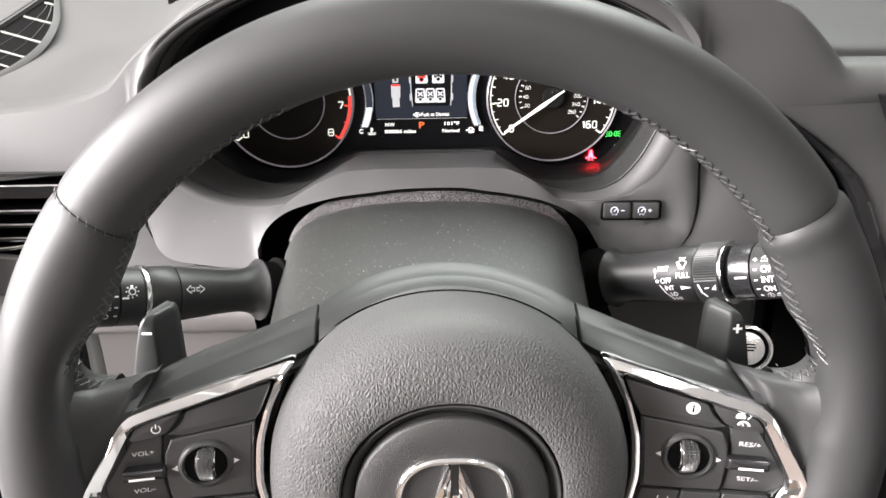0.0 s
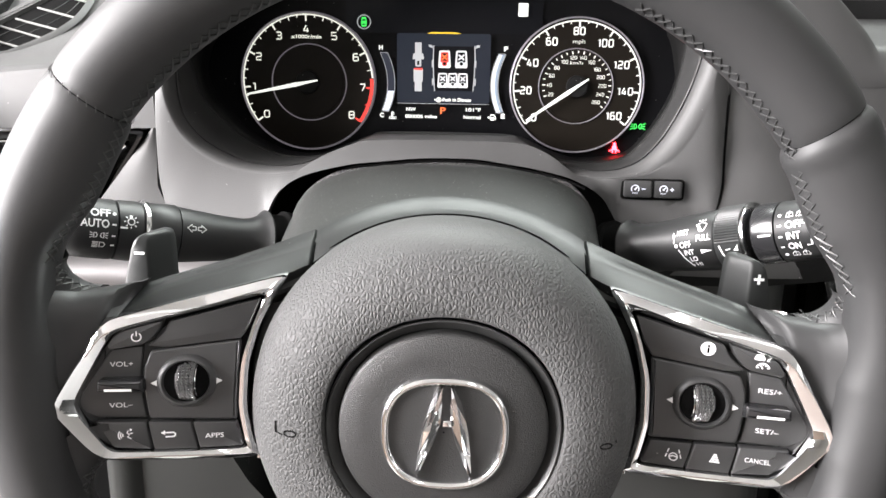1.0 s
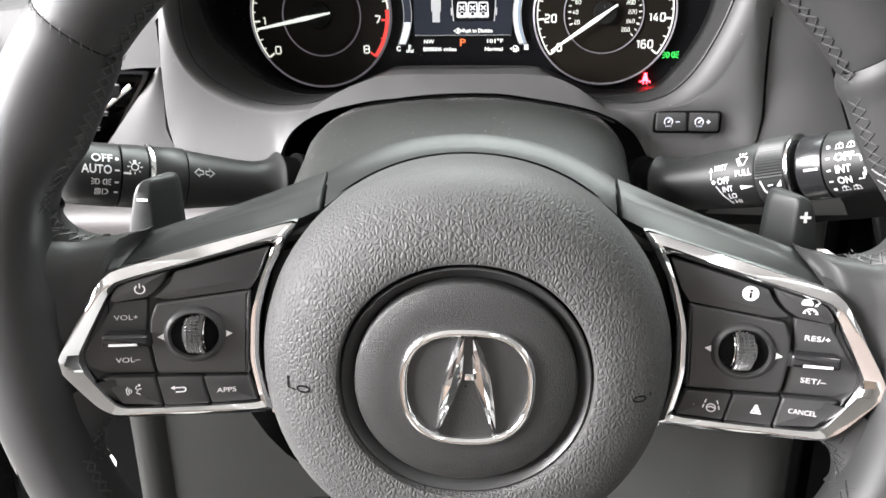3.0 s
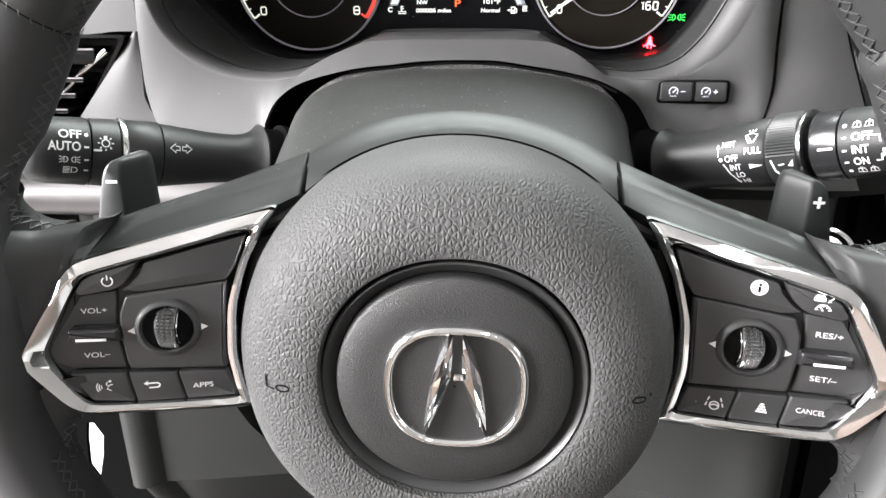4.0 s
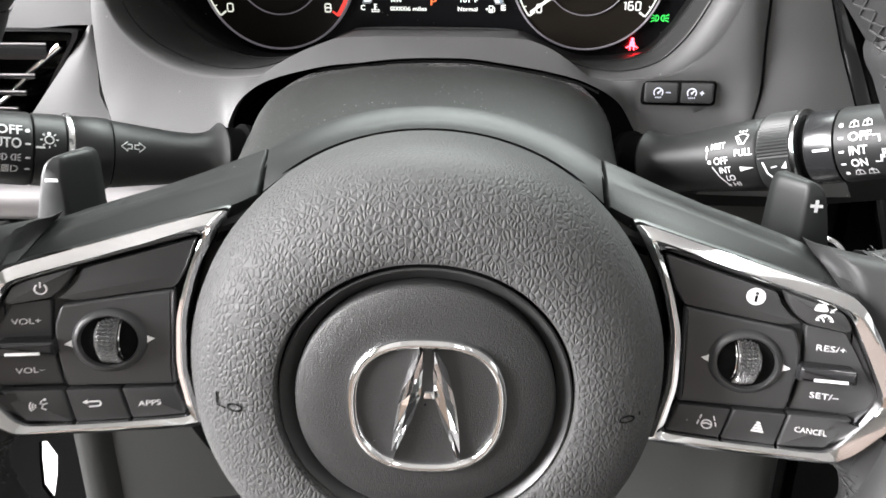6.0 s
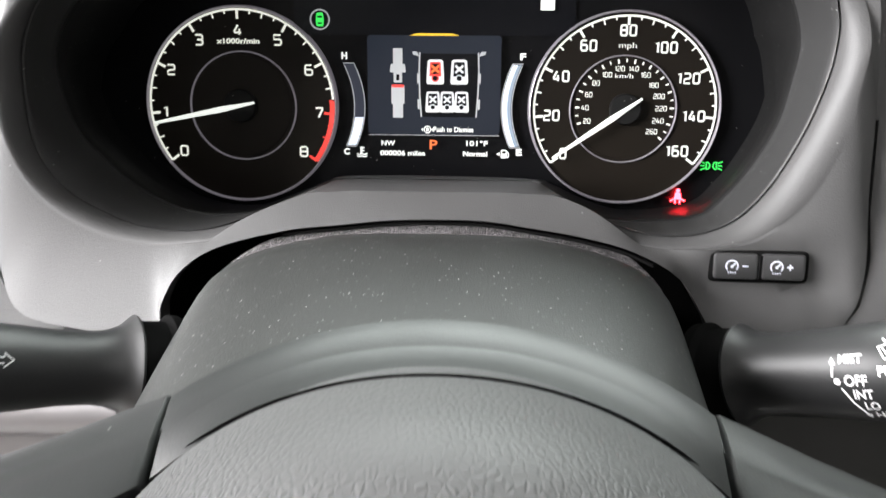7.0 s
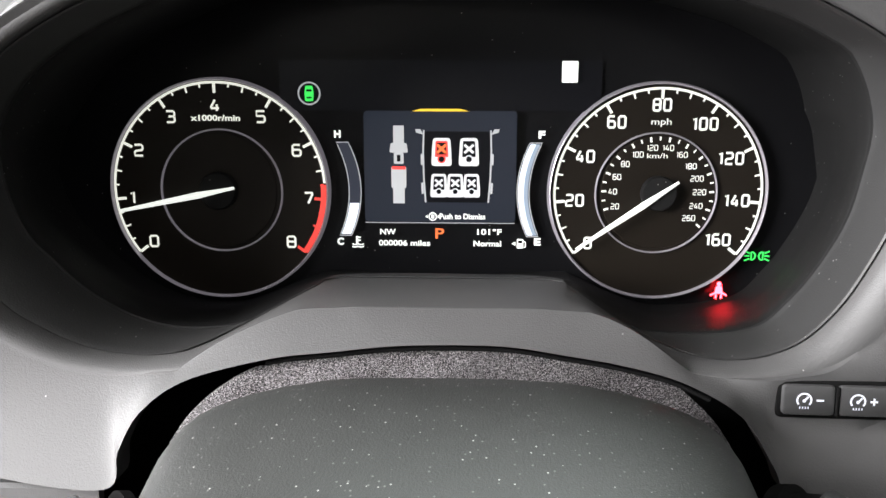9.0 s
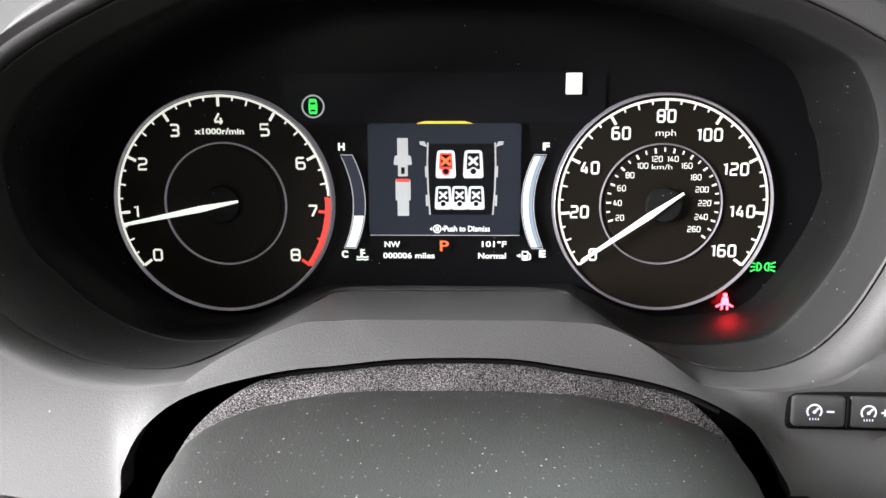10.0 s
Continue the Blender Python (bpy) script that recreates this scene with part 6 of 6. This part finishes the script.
for side in (-1, 1):
    for corner in CORNERS:
        end = abs(corner[3])
        rows = [[fillet(side, corner, deg, d) for d in np.linspace(-0.010, 0.017, 18)] for deg in np.linspace(-7, end + 17, 26)]
        part("grip_fillet", skin(rows), LEATHER, SWH, "rounded leather corner between grip and spoke")
        bm = bmesh.new()
        knots = np.linspace(-28, end + 9, 9)
        centre = Vector((side * corner[0][0], 0, corner[0][1]))
        for a, b in zip(knots[:-1], knots[1:]):
            for d0, d1 in ((-0.0024, 0.0032), (0.0032, -0.0024)):
                p, q = fillet(side, corner, a, d0, 0.0003), fillet(side, corner, b, d1, 0.0003)
                stitch(p, q, (centre + Vector((0, p.y, 0)) - p).normalized() * 0.0005, 0.00034, bm)
        for k in range(34):  # loose ends and puckers
            a, d = random.uniform(-30, end + 7), random.uniform(-0.006, 0.006)
            p, q = fillet(side, corner, a, d, 0.0004), fillet(side, corner, a + random.uniform(-9, 9), d + random.uniform(-0.0026, 0.0026), random.uniform(0.0002, 0.0012))
            stitch(p, q, Vector((0, -0.0002, 0.0002)), 0.00022, bm)
        part("corner_stitching", bm, THREAD, SWH, "gathered black thread at the spoke corner", kind="stuff")

# hub: collar, airbag cover, disc and badge
HC = -0.0195


def hub_ring(r_side, r_top, r_bot, w, n=120, shift=0.0):
    pts = []
    for k in range(n):
        a = 2 * math.pi * k / n
        c, s = math.cos(a), math.sin(a)
        rv = r_top if s > 0 else r_bot
        pts.append((r_side * math.copysign(abs(c) ** 0.97, c), -w, HC + shift + rv * math.copysign(abs(s) ** 0.97, s)))
    return pts


pad_prof = [(0.0785, 0.0752, 0.078, -0.045), (0.0787, 0.0763, 0.079, -0.034), (0.0790, 0.0766, 0.0795, -0.024), (0.0788, 0.0764, 0.0793, -0.015), (0.0775, 0.0752, 0.0780, -0.0065),
            (0.0750, 0.0724, 0.0752, 0.0000), (0.0712, 0.0684, 0.0716, 0.0048), (0.0665, 0.0640, 0.0668, 0.0080), (0.0605, 0.0584, 0.0608, 0.0104),
            (0.0545, 0.0525, 0.0545, 0.0117), (0.0492, 0.0466, 0.0490, 0.0120), (0.0470, 0.0442, 0.0466, 0.0113), (0.0460, 0.0434, 0.0456, 0.0080)]
part("airbag_cover", skin([hub_ring(*p[:3], p[3]) for p in pad_prof], False, True), PAD, SWH, "grained black airbag cover")
part("hub_ring", skin([hub_ring(a, a * 0.960, a * 0.960, w, shift=-0.0014) for a, w in ((0.0458, 0.0060), (0.0456, 0.0092), (0.0450, 0.0096), (0.0418, 0.0060), (0.0411, 0.0052))], False, True), DARK_RING, SWH, "dark grey ring round the hub disc")
part("hub_disc", skin([hub_ring(a, a * 0.955, a * 0.955, w, shift=-0.0012) for a, w in ((0.0407, 0.0040), (0.0406, 0.0085), (0.0402, 0.0098), (0.0392, 0.0105), (0.030, 0.0112), (0.015, 0.0116), (0.0004, 0.0117))], False, True), DISC, SWH, "matt black hub disc")


def on_pad(x, z):
    far = math.hypot(x, (z - HC) * 1.02)
    return (x, -float(np.interp(far, [0.0545, 0.0605, 0.0665, 0.0712, 0.0750, 0.0775], [0.0117, 0.0104, 0.0080, 0.0048, 0.0, -0.0065])) - 0.0003, z)


# black strokes drawn for the shade of the moulded airbag marks
for side in (-1, 1):
    bm = stroke2([(0.0, 0.0045), (0.0, 0.0), (0.0030, -0.0006)] if side < 0 else [(0.0060, 0.0020), (0.0062, 0.0008)], 0.0006)
    stroke2([(0.0060 + 0.0024 * math.cos(a), 0.0002 + 0.0012 * math.sin(a)) for a in np.linspace(0, 5.9, 16)], 0.0006, bm, True) if side < 0 else stroke2([(0.0020 + 0.0024 * math.cos(a), 0.0011 * math.sin(a)) for a in np.linspace(0, 5.9, 16)], 0.0006, bm, True)
    part("airbag_mark", move(bm, lambda c: on_pad(side * 0.0640 + c.x - (0.003 if side > 0 else 0.001), -0.0245 + c.z)), GAP, SWH, "small airbag mark, black lines for the shade of its relief")
rows = []
for a in np.linspace(-1, 1, 61):  # collar: an arched band from joint to joint over the cover
    high = 1 - a * a
    xc, xo = 0.0578 * a, 0.0588 * a
    vc = -0.0175 + math.sqrt(0.0782 ** 2 - xc ** 2)
    vo = -0.0246 + math.sqrt(0.0886 ** 2 - xo ** 2)
    va, vc, vo = vc - 0.0007 - 0.0055 * high, vc + 0.0058 - 0.0095 * high, vo + 0.0043 - 0.0072 * high
    wa, wc, wo = -0.0315 - 0.0055 * high, -0.0384 - 0.0176 * high, -0.0475 - 0.0168 * high
    rows.append([(xc * 0.955, -(wa - 0.009), va - 0.0040), (xc * (1 - 0.025 * high), -wa, va), (xc * (1 - 0.015 * high), -(wa * 0.5 + wc * 0.5), va * 0.5 + vc * 0.5 + 0.0003), (xc, -(wc + 0.0006), vc - 0.0001), (xc, -wc, vc + 0.0003),
                 (xc * 0.75 + xo * 0.25, -(wc * 0.75 + wo * 0.25 + 0.0005), vc * 0.75 + vo * 0.25 + 0.0004), (xc * 0.3 + xo * 0.7, -(wc * 0.3 + wo * 0.7 + 0.0005), vc * 0.3 + vo * 0.7 + 0.0004),
                 (xo, -wo, vo), (xo * 0.99, -(wo - 0.0014), vo - 0.0010), (xo * 0.95, -(wo - 0.012), vo - 0.0060)])
part("hub_collar", skin(rows), COVER, SWH, "satin black arched collar over the airbag cover")
part("hub_back", skin([hub_ring(0.080, 0.077, 0.076, -0.034), hub_ring(0.070, 0.064, 0.066, -0.042), hub_ring(0.001, 0.001, 0.001, -0.042)], False, True), GAP, SWH)
rows = []
for i, a in enumerate(np.linspace(0, 360, 96, endpoint=False)):
    c, s = math.cos(radians(a)), math.sin(radians(a))
    flare = 1.0 + 0.035 * s
    rx, rz = 0.0228 * flare, 0.0209
    p = Vector((0.0006 + rx * math.copysign(abs(c) ** 0.74, c), 0, -0.0213 + rz * math.copysign(abs(s) ** 0.84, s)))
    d = Vector((c / rx, 0, s / rz)).normalized()
    h0 = -0.0110
    rows.append([p + d * k + Vector((0, h0 - h, 0)) for k, h in ((0.0020, 0.0), (0.0019, 0.0010), (0.0015, 0.0019), (0.0008, 0.0025), (0.0, 0.0027), (-0.0007, 0.0024), (-0.0012, 0.0017), (-0.0015, 0.0009), (-0.0016, 0.0))])
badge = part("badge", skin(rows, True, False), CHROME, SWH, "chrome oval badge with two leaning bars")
for s in (-1, 1):
    pts = [((1.3, -1.4), (3.2, -1.4)), ((1.5, -8.0), (5.6, -8.0)), ((1.8, -15.0), (7.6, -15.5)), ((2.0, -17.0), (8.6, -20.0)), ((4.3, -24.5), (9.9, -29.0)), ((8.6, -35.5), (10.4, -36.0)), ((10.2, -40.5), (11.2, -40.3))]
    rows = []
    for a, b in pts:
        a, b = np.array(a) / 1000 * 1.03, np.array(b) / 1000 * 1.03
        m = a * 0.45 + b * 0.55
        rows.append([(0.0006 + s * a[0], -0.0112, a[1]), (0.0006 + s * a[0], -0.0124, a[1]), (0.0006 + s * m[0], -0.0150, m[1]), (0.0006 + s * b[0], -0.0122, b[1]), (0.0006 + s * b[0], -0.0112, b[1])])
    part("badge_bar", skin(rows), CHROME, badge, "faceted chrome bar", smooth=False)
part("badge_bridge", slab(mm([(-0.6, -17.8), (3.0, -17.8), (2.7, -15.2), (-0.3, -15.2)]), lambda x, z, h: (x, -0.0112 - h, z), 0.0024, 0.0005), CHROME, badge)

# paddles behind the spokes: a front face and a facet falling back towards the hub
for side, sym in ((-1, "minus"), (1, "plus")):
    rows = []
    for v, ease in ((0.006, 0.0), (0.016, 0.0), (0.026, 0.0), (0.0345, 0.0), (0.0375, 0.0003), (0.0392, 0.0009), (0.0402, 0.0019), (0.0406, 0.0032)):
        k = (v - 0.006) / 0.034
        u_in, u_ridge, u_out = 0.1262 + 0.0024 * k + ease, 0.1342 + 0.0012 * k, 0.1478 - 0.0058 * k - 0.0030 * max(0.0, k - 0.75) - ease
        back = 0.0505 + ease * 0.8
        sec = [(u_in, 0.0680), (u_in, 0.0640), (u_in + 0.0008, 0.0626), (u_ridge - 0.0010, back + 0.0016), (u_ridge, back + 0.0003), (u_ridge + 0.0010, back), (u_out - 0.0014, back - 0.0006), (u_out - 0.0003, back), (u_out, back + 0.0012), (u_out - 0.0006, 0.0620), ((u_in + u_out) / 2, 0.0710)]
        rows.append([(side * u, y + 0.0004 * (0.030 - v), v - 0.16 * max(0.0, k) * (u - 0.133)) for u, y in sec])
    pd = part("paddle", skin(rows, False, True, None, True), COVER, SWH, f"black {sym} gear paddle")
    g = flat(bmesh.new(), rect(0, 0, 0.0046, 0.0012))
    if side > 0:
        flat(g, rect(0, 0.0014, 0.0013, 0.0018))
        flat(g, rect(0, -0.0014, 0.0013, 0.0018))
    part("paddle_mark", move(g, lambda c: (side * 0.1386 + c.x, 0.0497, 0.0316 + c.z)), WHITE_PRINT, pd)

# ---- start button, left vent, side vent, silver trim ----
ST = thing("start_button", CABIN @ pose(0.1965, 0.446, 0.021, -20, 0, -8) @ Matrix.Scale(0.82, 4), "round silver engine start button in a chrome ring", "button")
part("ring", lathe([(0.0185, 0.006), (0.0185, -0.002), (0.0176, -0.0032), (0.0160, -0.0034), (0.0150, -0.0022), (0.0146, 0.003)], 64), CHROME, ST, "chrome ring")
part("gap", lathe([(0.0150, -0.0010), (0.0128, -0.0006), (0.0126, 0.002)], 64), GAP, ST)
part("cap", lathe([(0.0128, 0.002), (0.0128, -0.0008), (0.0120, -0.0016), (0.0060, -0.0022), (0.0002, -0.0023)], 64), SATIN_CHROME, ST, "brushed silver cap")
bm = merge(flat(bmesh.new(), rect(0, 0.0034, 0.0090, 0.0010)), flat(bmesh.new(), rect(0, 0.0012, 0.0110, 0.0010)), flat(bmesh.new(), rect(0, -0.0010, 0.0080, 0.0010)))
part("print", move(bm, lambda c: (c.x, -0.0026, c.z)), GAP, ST)

VT = thing("air_vent", CABIN @ Matrix.Translation((-0.26, 0.51, 0.10)), "gloss black air vent with a chrome bar for its highlight", "air vent")


def vx(x, y, z):
    return (x + 0.26, y - 0.51, z - 0.10)


def vent_in(z):
    return -0.195 - 0.030 * (0.124 - z) / 0.043


mouth = [(vent_in(0.126) - 0.003, 0.1262), (vent_in(0.1245) - 0.0005, 0.1252), (vent_in(0.121) + 0.0005, 0.1215), (vent_in(0.10), 0.10), (vent_in(0.08), 0.078), (vent_in(0.055), 0.055), (-0.335, 0.055), (-0.335, 0.1255), (-0.320, 0.1262)]
shrunk = [(-0.272 + (x + 0.272) * 0.955, 0.092 + (z - 0.092) * 0.955) for x, z in mouth]
deep = [(-0.268 + (x + 0.268) * 0.86, 0.092 + (z - 0.092) * 0.86) for x, z in mouth]
bm = skin([[vx(x, 0.507, z) for x, z in mouth], [vx(x, 0.501, z) for x, z in mouth], [vx(x, 0.5005, z) for x, z in shrunk], [vx(x, 0.517, z) for x, z in shrunk], [vx(x, 0.519, z) for x, z in deep], [vx(x, 0.56, z) for x, z in deep]], False, True)
bm.faces.new([bm.verts.new(vx(x, 0.56, z)) for x, z in deep])
part("housing", bm, VENT_BLACK, VT, "gloss black vent housing")
for z, tall in ((0.1134, 0.0043), (0.0995, 0.0012), (0.0900, 0.0012), (0.0805, 0.0012), (0.0656, 0.0012), (0.0575, 0.0012)):
    x1 = vent_in(z) - 0.0135
    rows = [[vx(x - 0.5 * (tall if dz < 0 else 0), y, z + dz) for y, dz in ((0.503, -tall), (0.5022, 0.0), (0.503, tall), (0.526, tall * 0.7), (0.526, -tall * 0.7))] for x in np.linspace(x1, -0.328, 8)]
    slat = part("slat", skin(rows, False, True, None, True), VENT_BLACK, VT, "gloss black slat")
    part("edge", tube([vx(x, 0.5026, z + tall) for x in np.linspace(x1, -0.328, 6)], 0.0007, 8), SILVER, slat, "pale chrome edge")
# chrome bar built where the gloss slats only catch a highlight
glint = [(-0.2082, 0.5045, 0.1172), (-0.2150, 0.5055, 0.1125), (-0.2230, 0.5065, 0.1068), (-0.2310, 0.5075, 0.1010), (-0.2385, 0.508, 0.0940), (-0.2480, 0.507, 0.0860), (-0.2600, 0.505, 0.0790), (-0.2800, 0.503, 0.0748), (-0.3250, 0.503, 0.0725)]
part("glint_bar", tube([vx(*p) for p in spline(glint, 30)], lambda t: 0.0024 - 0.0010 * t, 12), CHROME, VT, "slanting chrome bar standing in for a highlight")

SV = thing("demister_vent", CABIN @ Matrix.Translation((-0.30, 0.63, 0.205)), "black slatted side window vent in the dash top", "air vent")
orig = Vector((-0.30, 0.63, 0.205))
inner = [Vector(p) - orig for p in ((-0.350, 0.567, 0.1595), (-0.3300, 0.5750, 0.1668), (-0.3118, 0.5873, 0.1756), (-0.2990, 0.5978, 0.1832), (-0.2896, 0.6128, 0.1935), (-0.2878, 0.6352, 0.2079), (-0.2960, 0.6631, 0.2252))]
outer = [Vector(p) - orig for p in ((-0.3650, 0.5945, 0.1765), (-0.3293, 0.6317, 0.2027), (-0.3153, 0.6474, 0.2137), (-0.3008, 0.6637, 0.2252))]
nrm = Vector((-0.061, -0.537, 0.841)).normalized()
RISE = 0.0048
loop = [Vector(p) for p in spline(inner, 28)] + [Vector(p) for p in spline(outer[::-1], 20)]
mid = sum(loop, Vector()) / len(loop)


def vent_ring(k, lift):
    return [p + (mid - p).normalized() * k + nrm * (lift + RISE) for p in loop]


part("frame", skin([vent_ring(-0.0050, -0.0030), vent_ring(-0.0022, -0.0004), vent_ring(-0.0008, 0.0), vent_ring(0.0, -0.0006), vent_ring(0.0004, -0.004)], False, True), DASH, SV, "charcoal frame")
# one flat black face gives the vent's depth its shade
bm = bmesh.new()
bm.faces.new([bm.verts.new(p) for p in vent_ring(0.0, -0.0024)])
part("shade_sheet", bm, GAP, SV)
across_bar = Vector((-0.0034, 0.0085, 0.0052))
for k0, k1 in ((0.0, 0.30), (0.42, 0.95)):
    ends = [outer[0].lerp(outer[1], -0.3), outer[1], outer[2], outer[3] + (outer[3] - outer[2]) * 0.8]
    part("pale_bar", skin([[p + across_bar * k0 + nrm * (RISE - 0.003), p + across_bar * k0 + nrm * (RISE + 0.0006), p + across_bar * (k0 * 0.5 + k1 * 0.5) + nrm * (RISE + 0.0012), p + across_bar * k1 + nrm * (RISE + 0.0006), p + across_bar * k1 + nrm * (RISE - 0.003)] for p in ends], False, True, None, True), DASH, SV, "pale ribbed edge")
in_line, out_line = spline(inner, 101), spline(outer, 101)
for fi in (0.16, 0.29, 0.42, 0.54, 0.68, 0.82, 0.93):
    right = Vector(in_line[int(100 * fi)])
    left = min((Vector(p) for p in out_line), key=lambda p: abs((p - right).normalized().dot(Vector((0.910, -0.375, -0.176))) + 1))
    d = (right - left).normalized()
    w = d.cross(nrm).normalized() * 0.00045
    ends = [left + d * 0.004, right - d * 0.0006]
    part("slat", skin([[p + w + nrm * (RISE - 0.0022), p + w + nrm * (RISE - 0.0008), p - w + nrm * (RISE - 0.0008), p - w + nrm * (RISE - 0.0022)] for p in ends], False, True, None, True), PALE_SLAT, SV, "thin slat coloured pale for the light on it")
for k in (0.36, 0.68):
    part("guide_bar", tube([Vector(out_line[i]).lerp(Vector(in_line[i]), k) + nrm * (RISE - 0.0022) for i in range(8, 93, 4)], 0.00035, 5), SATIN, SV)

TB = thing("silver_trim_bar", CABIN @ Matrix.Translation((-0.23, 0.47, 0.04)), "brushed silver trim bar on the lower dashboard", "dashboard trim")
rows = []
for x in np.linspace(-0.40, -0.112, 20):
    rows.append([(x + 0.23, y - 0.47, z - 0.04) for y, z in ((0.478, 0.051), (0.468, 0.050), (0.4625, 0.046), (0.460, 0.039), (0.462, 0.032), (0.467, 0.0275), (0.475, 0.0250), (0.484, 0.0250))])
part("bar", skin(rows, False, False), SILVER, TB)
rows = [[(x + 0.23, y - 0.47, z - 0.04) for y, z in ((0.486, 0.0228), (0.4795, 0.0228), (0.4785, 0.0215), (0.480, 0.006), (0.481, -0.020), (0.486, -0.024))] for x in np.linspace(-0.222, -0.118, 10)]
part("lower_panel", skin(rows), SILVER, TB, "pale lower trim panel")
SC = thing("centre_display", CABIN @ Matrix.Translation((0.36, 0.70, 0.27)), "dark centre display standing on the dash top", "display")
part("housing", box(-0.13, 0.20, -0.005, 0.02, -0.05, 0.10), GLOSS, SC, smooth=False)
part("screen", box(-0.125, 0.195, -0.007, -0.0045, -0.035, 0.095), material("display_blue_black", (0.01, 0.012, 0.02), 0.15), SC, smooth=False)
MT = thing("paper_floor_mat", pose(0.10, 0.44, 0.004, 0, 0, 6), "white paper mat lying on the footwell carpet", "floor mat")
part("sheet", skin([[(x, y, 0.003 * math.sin(9 * x + 5 * y)) for x in np.linspace(-0.02, 0.09, 12)] for y in np.linspace(-0.25, -0.01, 12)]), PAPER, MT)
